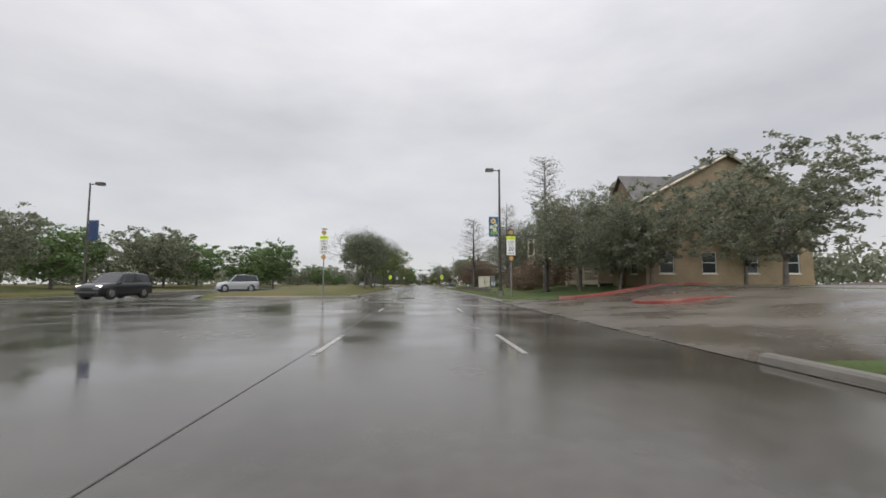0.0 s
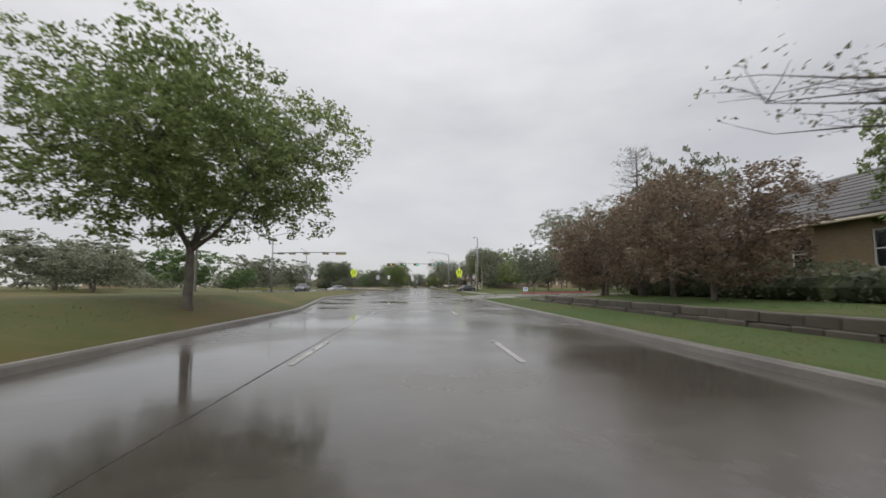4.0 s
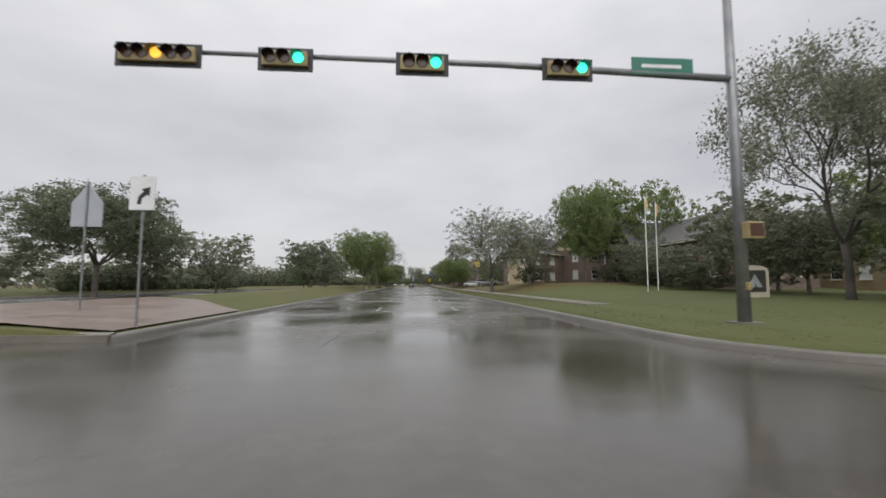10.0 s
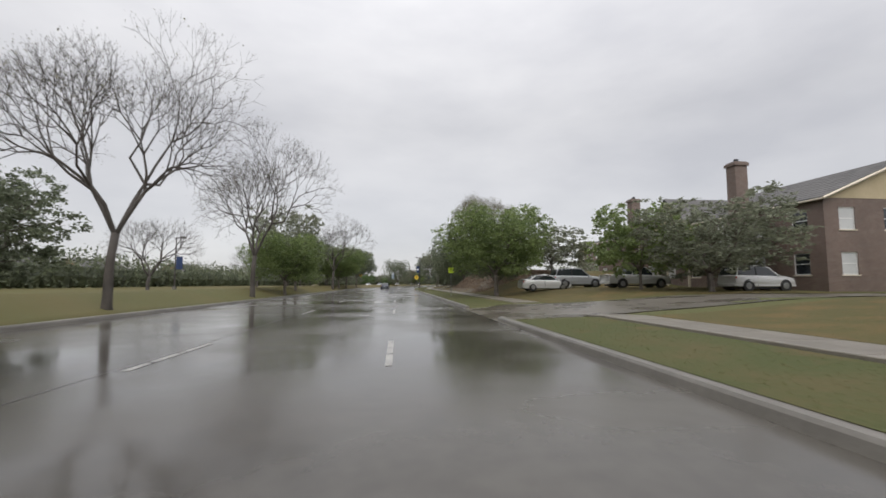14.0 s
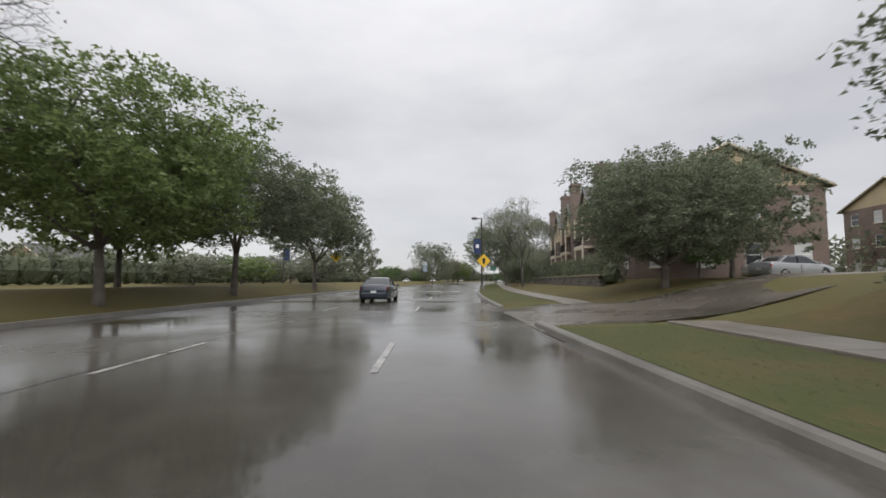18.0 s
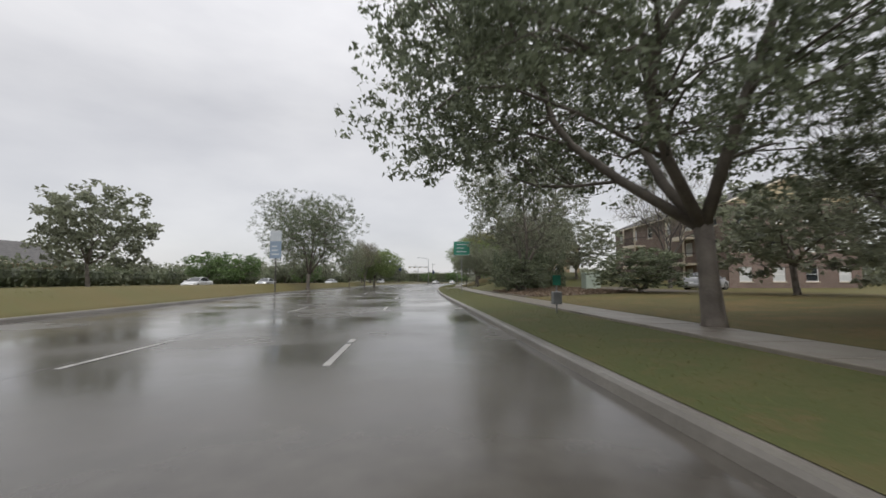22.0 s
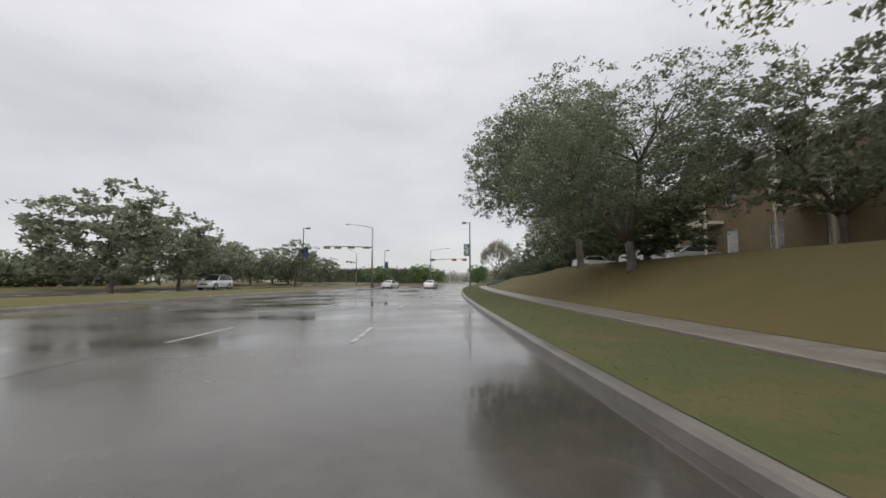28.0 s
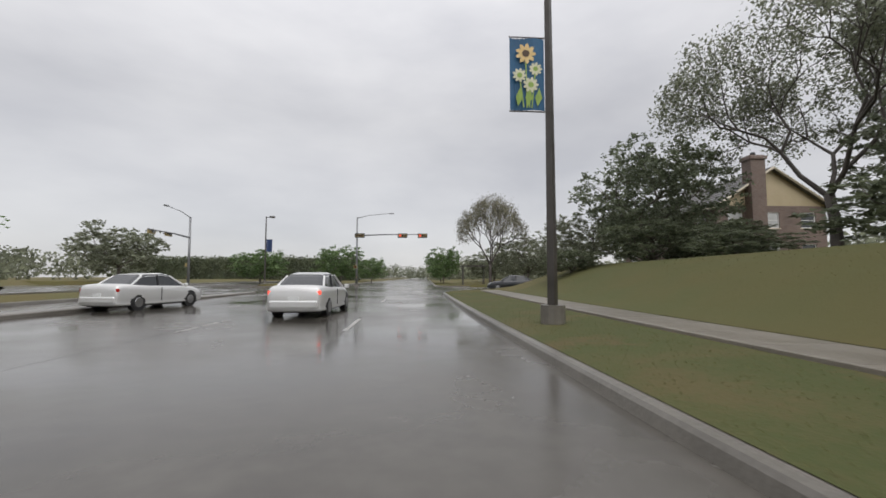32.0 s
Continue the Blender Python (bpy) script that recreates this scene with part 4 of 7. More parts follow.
TREES = (
    # first stretch: left
    ("canopy", 61.2, -7.9, 8.0, 6.5), ("green_canopy", 87.5, -7.5, 8.4, 9.0), ("bare", 69.5, -8.0, 10.4, 11.4), ("bare", 74.6, -8.0, 8.0, 6.8),
    ("far_oak", 79.6, -31, 8, 10.5), ("far_oak", 88.6, -29.9, 10, 9), ("far_oak", 70.7, -41, 9, 11), ("far_oak", 84.6, -42.9, 8.5, 11), ("far_grey", 62.7, -38, 9, 10), ("far_oak", 48.6, -40, 7.6, 9), ("far_oak", 97.7, -35.9, 6, 8), ("far_grey", 110.5, -41.9, 6, 9), ("far_grey", 120.2, -33.9, 5, 7),
    ("grey", 38.4, -37, 8, 8), ("far_grey", 55.6, -52, 8, 12), ("far_grey", 74.7, -56, 8, 12), ("far_grey", 100.6, -54.9, 7, 12),
    ("far_oak", 134.2, -31.8, 6.5, 9), ("far_grey", 127.7, -43.8, 7.5, 13), ("far_grey", 141.7, -49.7, 7, 13), ("far_oak", 138.9, -26.7, 4, 5),
    # first stretch: right
    ("cypress", 43.5, 12.9, 14.4, 6), ("cypress2", 59.7, 12.2, 11.8, 6), ("cypress2", 77.6, 9.6, 12.8, 7.4), ("cypress", 96.7, 13.1, 9, 4),
    ("grey", 38.4, 14.5, 9.5, 8), ("open", 22.5, 20, 8, 8), ("grey", 31.8, 17.6, 8, 7.5), ("grey", 34.3, 27, 9, 9), ("lace", 72.7, 17.4, 11.5, 9.4), ("bright", 86.6, 20.3, 8.4, 5.4), ("grey", 33.3, 15.8, 6.5, 6),
    ("far_brown", 88.6, 11.6, 5.6, 6), ("far_brown", 93.7, 13.1, 6, 6), ("far_brown", 99.6, 12.1, 5.8, 6), ("far_brown", 105.6, 15.1, 6, 7), ("far_brown", 46.5, 14, 4, 5),
    ("grey", 112.5, 26.1, 14, 9), ("open", 122.1, 31.1, 9, 7), ("grey", 137, 33.3, 9, 9), ("far_grey", 148.2, 38.2, 8, 10),
    ("bank_oak", 144.5, 29.4, 15.6, 15.5), ("open", 151.5, 24.7, 7, 8), ("grey", 141.7, 19.3, 8, 7), ("far_grey", 150.1, 30.2, 8, 9),
    ("far_bright", 185.6, 25.7, 7.4, 8), ("far_grey", 188.7, 30.7, 9, 8), ("bare2", 187.7, 39.7, 8, 8), ("far_oak", 186.6, 51.7, 6, 9), ("far_grey", 193.9, 23.7, 8, 8), ("far_bright", 202.6, 30.8, 9, 8), ("far_grey", 209.4, 25.8, 8, 9),
    # junction and past it: right
    ("spring_oak", 198.3, 21.2, 12.6, 10.5), ("grey", 204.9, 25.5, 6, 7), ("grey", 213.9, 31.5, 7, 9), ("grey", 222, 27.3, 5, 6), ("grey", 228.5, 27.3, 5.6, 6.5), ("far_bush", 217.5, 27, 2.8, 6), ("far_bush", 225.2, 26.6, 2.4, 5), ("far_bush", 234.5, 27, 2.6, 5),
    ("green_canopy", 235, 23, 13.6, 8), ("bright", 236.9, 26.9, 15, 9), ("bright", 234.9, 32.9, 14.5, 9),
    ("thin_lace", 235, 10.3, 11.4, 11), ("thin_lace", 238.8, 16.4, 10.5, 10), ("far_bush", 242.8, 17.9, 3, 5),
    ("bright", 289, 10.5, 8, 8.6), ("oak2", 297.1, 12.5, 6, 6), ("far_grey", 301.1, 20, 6, 8), ("far_grey", 285, 27, 6, 9), ("far_bright", 283, 20, 6.5, 7), ("grey", 279, 22.5, 6.6, 9.5),
    # junction and past it: left
    ("far_grey", 187.7, -42.3, 9, 12), ("canopy", 217.1, -27.1, 9.6, 12.5), ("far_grey", 230.8, -31.1, 8, 8), ("far_bush", 247, -29.1, 2.6, 6), ("open", 232.9, -24.1, 7.5, 8), ("far_grey", 200.5, -35.3, 8, 10), ("far_grey", 213.9, -52.2, 7, 14), ("far_grey", 236.9, -54.1, 7, 14),
    ("oak", 243.9, -15.3, 7.5, 8),
    ("green_canopy", 255.7, -8.9, 10.9, 9.6), ("grey", 257.1, -16.2, 7, 6), ("far_oak", 263, -21.1, 8, 7),
    ("bare", 271.5, -9.4, 13, 9.6), ("bare", 288.5, -9.3, 14, 10.6), ("bare2", 303.1, -25, 8.5, 9), ("oak", 277, -19.5, 7.6, 8), ("oak", 279, -24, 7, 8), ("bright", 297.1, -9, 6.4, 7), ("oak", 306.1, -10, 7, 7),
    ("grey", 322.4, -15.2, 13.4, 11), ("bare", 332.7, -9.5, 14.2, 12), ("bare2", 349.5, -28.5, 9, 10), ("bare2", 339.9, -16.9, 9, 8), ("green_canopy", 342, -9.7, 8.9, 10.8), ("canopy", 351.8, -9.7, 9.3, 10.8), ("canopy", 365.3, -9.6, 9.6, 9.6), ("far_bright", 346.9, -12.9, 8, 8), ("far_grey", 380.9, -33.3, 4.4, 9),
    # bank on the right
    ("oak2", 328.6, 13.9, 8.6, 11), ("budding", 320.7, 14.4, 13, 8), ("high_young", 313.2, 14.9, 12, 9), ("far_bush", 332.7, 12.9, 2.2, 4), ("oak2", 347.9, 14.4, 7.2, 8.4), ("oak2", 351.6, 16.2, 7.4, 7.6), ("oak2", 350.5, 19.4, 7.8, 6.8), ("far_oak", 357, 21, 6.8, 6),
    ("spring_young", 383.9, 11.3, 12.8, 9.6), ("oak", 398.9, 11.5, 4.6, 5), ("grey", 404, 15.4, 5, 7), ("bare2", 411.1, 20.9, 9, 8),
    ("road_oak", 406.4, 9.9, 11.5, 13.2), ("far_grey", 419.2, 24, 7, 9), ("far_bush", 424.2, 18, 3, 6),
    ("bank_oak", 436.0, 13.1, 13.6, 10.5), ("far_bush", 433.9, 12.2, 3.0, 5), ("grey", 448.2, 22.2, 7, 9), ("budding", 436.6, 27.2, 12, 9),
    ("budding", 446.4, 16.3, 9.2, 8), ("open", 452, 18.2, 7.5, 7), ("grey", 456.6, 20.1, 8, 8), ("bare", 459.9, 19.1, 11.5, 10), ("grey", 471.1, 12.5, 7.2, 8), ("bright", 486.7, 13, 9.6, 10), ("lace", 476, 20, 9.5, 8), ("lace", 481.7, 24, 11, 9), ("budding", 474, 26, 14, 10), ("grey", 489.7, 17.1, 8, 8), ("grey", 494.8, 21.1, 9, 9),
    # middle left
    ("far_grey", 396.9, -32.1, 5, 10), ("far_bright", 388.8, -31.1, 4.6, 9), ("far_grey", 407, -32.1, 4.6, 10), ("far_grey", 417.1, -30.1, 7.6, 12), ("far_grey", 425.2, -32, 8, 10), ("far_grey", 441.2, -29.2, 11, 10),
    ("lace", 452.5, -10.9, 13.0, 11.6), ("far_oak", 460.5, -28, 5.4, 6), ("bright", 492.7, -9.5, 8.6, 10.5), ("open", 470.2, -9.4, 8.4, 5), ("young", 483.7, -9.6, 10, 5.2), ("open", 464.4, -15.5, 5.5, 5), ("far_oak", 476, -31, 6, 7), ("far_oak", 497.8, -26.9, 5, 7), ("far_grey", 483.7, -36, 5, 10),
    # last stretch: right
    ("leafing", 507.1, 14.3, 13, 16), ("open", 510.2, 19.1, 12, 9), ("lace", 525.6, 14.2, 9.8, 13.5), ("grey", 520, 20.5, 8.5, 9), ("road_oak", 538.7, 15.4, 14.6, 16), ("grey", 549.5, 21.7, 9.5, 10), ("far_bush", 529.7, 16.9, 4, 8),
    ("far_bush", 554.2, 19.7, 3, 7), ("far_bush", 560.2, 21.6, 3.4, 7), ("far_bush", 566.3, 18.6, 3, 6), ("far_bush", 573.8, 21.1, 3.2, 7), ("far_bush", 581.4, 19.6, 1.5, 5), ("far_bush", 587.9, 18.7, 2.8, 6), ("far_bush", 569.5, 25.6, 4, 7), ("far_bush", 548.5, 26.7, 3, 7), ("lace", 560.2, 19.1, 11, 9), ("oak2", 566.3, 25.6, 10, 9), ("open", 556.2, 22.6, 10, 9), ("spring_oak", 581.4, 24.6, 14.5, 15), ("oak", 592.2, 21.2, 9.4, 9.8), ("far_bush", 585.7, 21.7, 2.6, 6), ("far_bush", 590, 14.2, 1.6, 4), ("grey", 596.3, 17.9, 5, 7), ("oak2", 574.8, 26.6, 8, 10), ("grey", 579.2, 30.6, 8, 10), ("oak2", 599.3, 24, 6, 8), ("grey", 570.5, 32.6, 10, 11),
    ("young", 618.4, 13, 12.6, 9), ("grey", 622.4, 19, 7, 10), ("far_oak", 634.4, 7.4, 6.4, 5.5), ("far_grey", 640.4, 17, 6, 10), ("far_grey", 630.4, 26, 7, 12), ("far_grey", 650.4, 25, 6, 12),
    # last stretch: left
    ("far_grey", 541.7, -26.7, 10, 12), ("far_grey", 550.4, -26.3, 8.5, 10), ("far_grey", 558.2, -26.4, 6.6, 8), ("far_grey", 564.2, -31.4, 7, 11), ("far_grey", 518.5, -33, 6, 10), ("far_grey", 528.7, -37, 7, 12), ("far_grey", 506, -35.9, 5.6, 9), ("far_oak", 590, -31.3, 6, 11), ("far_oak", 596.3, -38.1, 6, 12), ("bare2", 533.7, -42.1, 8, 6), ("far_grey", 573.8, -30.4, 7, 10), ("far_grey", 582.5, -26.4, 8.8, 9.5), ("far_grey", 621, -37, 8, 11),
    ("far_oak", 632.4, -9.5, 6.6, 7.5), ("far_oak", 636.4, -24, 6, 9), ("far_grey", 579.2, -40.4, 5, 12), ("far_oak", 660.4, -8, 6, 7), ("far_oak", 650.4, 7.5, 6, 6),
)
for spec in TREES:
    tree(*spec)

# far woods on both sides and at the end of the view
rngw = np.random.default_rng(77)
pos = []


def wood(s, u, h, r, n):
    c = np.array(P(float(s), float(u), max(G(float(s), float(u)), 0.0) + h * 0.48))
    d = rngw.normal(size=(n, 3))
    d /= np.linalg.norm(d, axis=1)[:, None]
    lump = 1 + 0.22 * np.sin(d[:, :1] * 5 + s) * np.cos(d[:, 1:2] * 6 + u) + 0.12 * np.sin(d[:, 2:] * 11)
    pos.append(c + d * np.array([r * 1.15, r * 1.15, h * 0.52]) * lump * (0.35 + 0.7 * rngw.random((n, 1)) ** 0.7))


for s in np.arange(-60, 1000, 3.4):
    for side, near in ((-1, -62), (1, 52)):
        wood(s, near + side * rngw.random() * 14, 4.2 + 2.6 * rngw.random() + 1.2 * math.sin(s * 0.05 + side), 2.4 + rngw.random() * 1.8, 240)
for s in np.arange(690, 820, 5.0):
    for u in np.arange(-75, 60, 7.0):
        if not (-16 < u < 5 and s < 790):
            wood(s, u + rngw.normal(), 5 + 3 * rngw.random(), 3.4, 150)
woods = leaf_mesh("far_woods", np.concatenate(pos), 0.8, GREY, rngw)
tagged(new("far_woods", woods), "misty belt of dark trees along the horizon", "woods", kind="stuff")


def hedge(s0, s1, u, high, wide, mat, label, n=2600, size=0.2, waves=0.15):
    rng = np.random.default_rng(int(s0 * 7 + u * 3) % 9999)
    L = s1 - s0
    k = max(200, int(n))
    t = rng.random((k, 3))
    face = rng.integers(0, 3, k)
    t[:, 2] = np.where(face == 0, 1.0 - 0.12 * t[:, 2] ** 2, t[:, 2])
    t[:, 1] = np.where(face == 1, (t[:, 1] > 0.5) * 1.0, t[:, 1])
    pts = []
    for a, b, c in t:
        s = s0 + a * L
        bulge = 1 + waves * math.sin(s * 1.9) + waves * 0.7 * math.sin(s * 0.7 + 1) + rng.normal() * 0.05
        uu = u + (b - 0.5) * wide * bulge
        pts.append(tuple(P(s, uu, G(s, u) + c * high * bulge)))
    m = max(3, int(L / (wide * 0.42)))
    mids = [tuple(P(s0 + 0.4 + (L - 0.8) * (k + 0.5) / m, u + rng.normal() * wide * 0.04, G(s0 + L * (k + 0.5) / m, u) + high * 0.38)) for k in range(m)]
    core = Build().add(*lumps(mids, [(wide * 0.33, wide * 0.33, high * 0.4)] * m, rng))
    e = thing("hedge", label, "hedge")
    part("woody_core", core, mat, e)
    part("foliage", leaf_mesh("foliage", pts, size, mat, rng, 0.2), mat, e)
    return e


hedge(51.2, 58.0, 13.4, 2.3, 2.8, BROWN, "russet-brown clipped hedge beside the apartments", 8000, 0.13)
hedge(58.7, 72.7, 16.2, 1.4, 1.4, DARK, "low dark hedge by the apartment wall", 3500, 0.16)
hedge(80.7, 100.7, 14.6, 1.3, 1.6, DARK, "low dark hedge in front of the low building", 4200, 0.16)
hedge(357, 401, 15.2, 1.9, 1.5, DARK, "dark shrubs above the stone wall by the apartments", 16000, 0.17)
hedge(438.4, 454.4, 15.5, 3.0, 4.6, DARK, "dense dark evergreen hedge under the oaks", 20000, 0.2)
hedge(498.7, 558.7, -38, 3.2, 3.0, DARK, "long dark hedge behind the oncoming road", 7000, 0.35)
hedge(220.8, 262.8, -33.1, 2.4, 2.0, DARK, "low dark hedge behind the oncoming road", 5000, 0.3)
hedge(264, 422, -40.4, 3.9, 3.4, DARK, "long dark hedge at the edge of the park", 17000, 0.42, 0.22)
hedge(418.6, 498.6, -35.9, 2.4, 2.2, DARK, "low dark hedge behind the oncoming road", 7000, 0.36)


# ---- street furniture ----
def street_lamp(s, u, turn, banner=None, high=10.0, label="bronze square street lamp", inward=-1, lift=0.0):
    """Square tapered pole, box head over the road, cloth banner on brackets. The head points along local x * inward."""
    e = thing("street_lamp", label, "street lamp", "street lamps")
    e.matrix_basis = at(s, u, None, turn)
    b = Build().tube([(0, 0, -0.5), (0, 0, 0.45)], [0.3, 0.29], 14)
    part("base", b, KERB, e, "round concrete base")
    part("pole", Build().tube([(0, 0, 0.4), (0, 0, high * 0.5), (0, 0, high)], [0.13, 0.105, 0.08], 4), BRONZE, e)
    part("arm", Build().tube([(0, 0, high - 0.12), (inward * 0.7, 0, high - 0.08)], [0.05, 0.045], 6), BRONZE, e)
    head = part("head", Build().box(min(inward * 0.55, inward * 1.25), max(inward * 0.55, inward * 1.25), -0.22, 0.22, high - 0.2, high + 0.06, 0.04), BRONZE, e)
    part("lens", Build().box(min(inward * 0.62, inward * 1.18), max(inward * 0.62, inward * 1.18), -0.17, 0.17, high - 0.225, high - 0.195), CLEARLAMP, head)
    if banner:
        z1, z0 = 6.55 - (10 - high) * 0.75 + lift * 1.15, 4.75 - (10 - high) * 0.75 + lift
        for z in (z1 + 0.03, z0 - 0.03):
            part("bracket", Build().tube([(0, 0, z), (inward * 1.0, 0, z)], [0.022, 0.018], 6), BRONZE, e)
        x0, x1 = sorted((inward * 0.12, inward * 0.98))
        cloth, n = Build(), 7
        v = [(x0 + (x1 - x0) * i / (n - 1), 0.03 * math.sin(i * 1.1) + d, z) for d in (-0.006, 0.006) for z in (z0, (z0 + z1) / 2, z1) for i in range(n)]
        f = []
        for layer in (0, 1):
            for r in range(2):
                for i in range(n - 1):
                    q = (layer * 3 * n + r * n + i, layer * 3 * n + r * n + i + 1, layer * 3 * n + (r + 1) * n + i + 1, layer * 3 * n + (r + 1) * n + i)
                    f.append(q if layer == 0 else q[::-1])
        cloth.add(v, f)
        ban = part("banner", cloth, BANNER if banner == "flower" else BANNERDARK, e, "blue cloth banner with pale flowers" if banner == "flower" else "navy cloth banner with a pale emblem")
        mid = (x0 + x1) / 2
        if banner == "flower":
            zm = (z0 + z1) / 2
            for y in (-0.045, 0.045):
                for cx, cz, r in ((-0.04, 0.5, 0.26), (0.2, 0.12, 0.17), (-0.2, -0.05, 0.18), (0.08, -0.28, 0.2)):
                    stem = [(mid + cx - 0.015, zm + cz), (mid + cx * 0.5 - 0.015, z0 + 0.05), (mid + cx * 0.5 + 0.015, z0 + 0.05), (mid + cx + 0.015, zm + cz)]
                    part("stem", Build().plate(stem, y - 0.002, y + 0.002), STALK, ban)
                    k = 36
                    ring = [(r * (0.62 + 0.38 * abs(math.cos(a * 6.283 / k * 4.5))), a * 6.283 / k) for a in range(k)]
                    f1 = y - 0.008 if y < 0 else y + 0.004
                    part("flower", Build().plate([(mid + cx + math.cos(a) * q, zm + cz + math.sin(a) * q) for q, a in ring], f1, f1 + 0.003), PETAL if r > 0.25 else PALEPETAL, ban)
                    f2 = y - 0.013 if y < 0 else y + 0.009
                    part("flower_centre", Build().plate([(mid + cx + math.cos(a * 0.628) * r * 0.36, zm + cz + math.sin(a * 0.628) * r * 0.36) for a in range(10)], f2, f2 + 0.003), STALK if r < 0.25 else MULCH, ban)
                for lx in (-0.24, 0.0, 0.24):
                    leaf = [(mid + lx, z0 + 0.08), (mid + lx + 0.12, z0 + 0.3), (mid + lx + 0.05, z0 + 0.55), (mid + lx - 0.06, z0 + 0.3)]
                    part("leaf", Build().plate(leaf, y - 0.004, y - 0.001), STALK, ban)
        else:
            part("emblem", Build().plate([(mid - 0.2, (z0 + z1) / 2 - 0.2), (mid + 0.2, (z0 + z1) / 2 - 0.2), (mid + 0.2, (z0 + z1) / 2 + 0.25), (mid - 0.2, (z0 + z1) / 2 + 0.25)], -0.045, -0.04), SIGNWHITE, ban)
    return e


street_lamp(38.0, 7.1, 0, "flower", label="bronze street lamp with a blue flower banner", high=11.5, lift=-0.5)
street_lamp(40.0, -25.5 - 4.6, 180, "plain", label="bronze street lamp with a navy banner")
street_lamp(318.0, -29.5, 180, "plain", label="bronze street lamp with a navy banner", high=7.5)
street_lamp(380.5, 6.0, 0, "plain", label="bronze street lamp with a navy banner", high=9.0, lift=0.45)
street_lamp(389.0, -24.5, 180, "plain", label="bronze street lamp with a navy banner", high=9)
street_lamp(571.5, 6.9, 0, "flower", label="bronze street lamp with a blue flower banner", high=10.5, lift=0.05)
street_lamp(579.0, -23.5, 180, "plain", label="bronze street lamp with a navy banner", high=10.7)
street_lamp(626.0, -19.4, 180, "plain", label="bronze street lamp with a navy banner")


def signal_head(e, x, z, sections, lit, plate):
    """A row of lenses on its side with a back plate, facing local -y."""
    w = 0.36 * sections + 0.1
    head = part("signal_head", Build().box(x - w / 2, x + w / 2, -0.30, -0.10, z - 0.2, z + 0.2, 0.03), HOUSING, e, "yellow horizontal signal head")
    if plate:
        part("back_plate", Build().box(x - w / 2 - 0.12, x + w / 2 + 0.12, -0.18, -0.16, z - 0.32, z + 0.32), BLACK, head)
    part("clamp", Build().box(x - 0.05, x + 0.05, -0.12, 0.1, z - 0.1, z + 0.14), GALV, head)
    for i in range(sections):
        cx = x - w / 2 + 0.05 + 0.36 * (i + 0.5)
        on = (lit == "green" and i == sections - 1) or (lit == "red" and i == 0) or (lit == "amber" and i == 2)
        n = 14
        part("lens", Build().tube([(cx, -0.31, z), (cx, -0.325, z)], [0.15, 0.145], n), {"green": GREENLIGHT, "amber": AMBERLIGHT}.get(lit, REDLIGHT) if on else LENSDARK, head, "lit " + lit + " lens" if on else "")
        vis, m = Build(), 9
        v = []
        for y, r in ((-0.3, 0.165), (-0.52, 0.16)):
            v += [(cx + math.cos(a * math.pi / (m - 1)) * r, y, z + math.sin(a * math.pi / (m - 1)) * r - 0.02) for a in range(m)]
        vis.add(v, [(k, k + 1, m + k + 1, m + k) for k in range(m - 1)])
        part("visor", vis, BLACK, head)
    return head


def signal_mast(s, u, turn, side, length, heads, lamp=4.6, lit=None, name_sign=None, high=8.5, arm_z=6.0, unlit=0, label="galvanised traffic signal mast"):
    """A tapered pole; the arm runs along local x * side and the heads face local -y."""
    e = thing("traffic_signal", label, "traffic signal", "traffic signals")
    e.matrix_basis = at(s, u, 0.15, turn)
    part("foundation", Build().tube([(0, 0, -0.5), (0, 0, 0.12)], [0.42, 0.42], 16), KERB, e)
    part("pole", Build().tube([(0, 0, 0.1), (0, 0, high * 0.5), (0, 0, high)], [0.17, 0.14, 0.11], 10), GALV, e, shade=True)
    part("mast_arm", Build().tube([(0, 0, arm_z - 0.05), (side * length * 0.4, 0, arm_z + 0.12), (side * length, 0, arm_z + 0.16)], [0.11, 0.09, 0.055], 8), GALV, e, shade=True)
    if lamp:
        part("lamp_arm", Build().tube([(0, 0, high - 0.1), (side * lamp * 0.4, 0, high + 0.35), (side * lamp, 0, high + 0.6)], [0.06, 0.045, 0.035], 6), GALV, e)
        part("lamp_head", Build().box(min(side * lamp, side * (lamp + 0.7)), max(side * lamp, side * (lamp + 0.7)), -0.13, 0.13, high + 0.52, high + 0.68, 0.04), GALV, e)
    for i, (x, n) in enumerate(heads):
        signal_head(e, side * x, arm_z - 0.05, n, (lit if n < 5 else "amber" if lit == "green" else None) if i >= unlit else None, bool(lit))
    ped = part("pedestrian_signal", Build().box(-side * 0.15 - 0.25, -side * 0.15 + 0.25, -0.42, -0.16, 2.4, 2.85, 0.03), HOUSING, e)
    part("pedestrian_lens", Build().box(-side * 0.15 - 0.19, -side * 0.15 + 0.19, -0.435, -0.415, 2.45, 2.8), LENSDARK, ped)
    part("call_button", Build().box(-0.07, 0.07, -0.26, -0.15, 1.0, 1.2, 0.02), HOUSING, e)
    if name_sign:
        x = side * name_sign
        sg = part("street_name_sign", Build().box(x - 0.9, x + 0.9, -0.09, -0.06, arm_z - 0.05, arm_z + 0.45), SIGNGREEN, e, "green street name sign with white bars")
        part("lettering", Build().box(x - 0.62, x + 0.55, -0.097, -0.092, arm_z + 0.15, arm_z + 0.25), SIGNWHITE, sg)
    return e


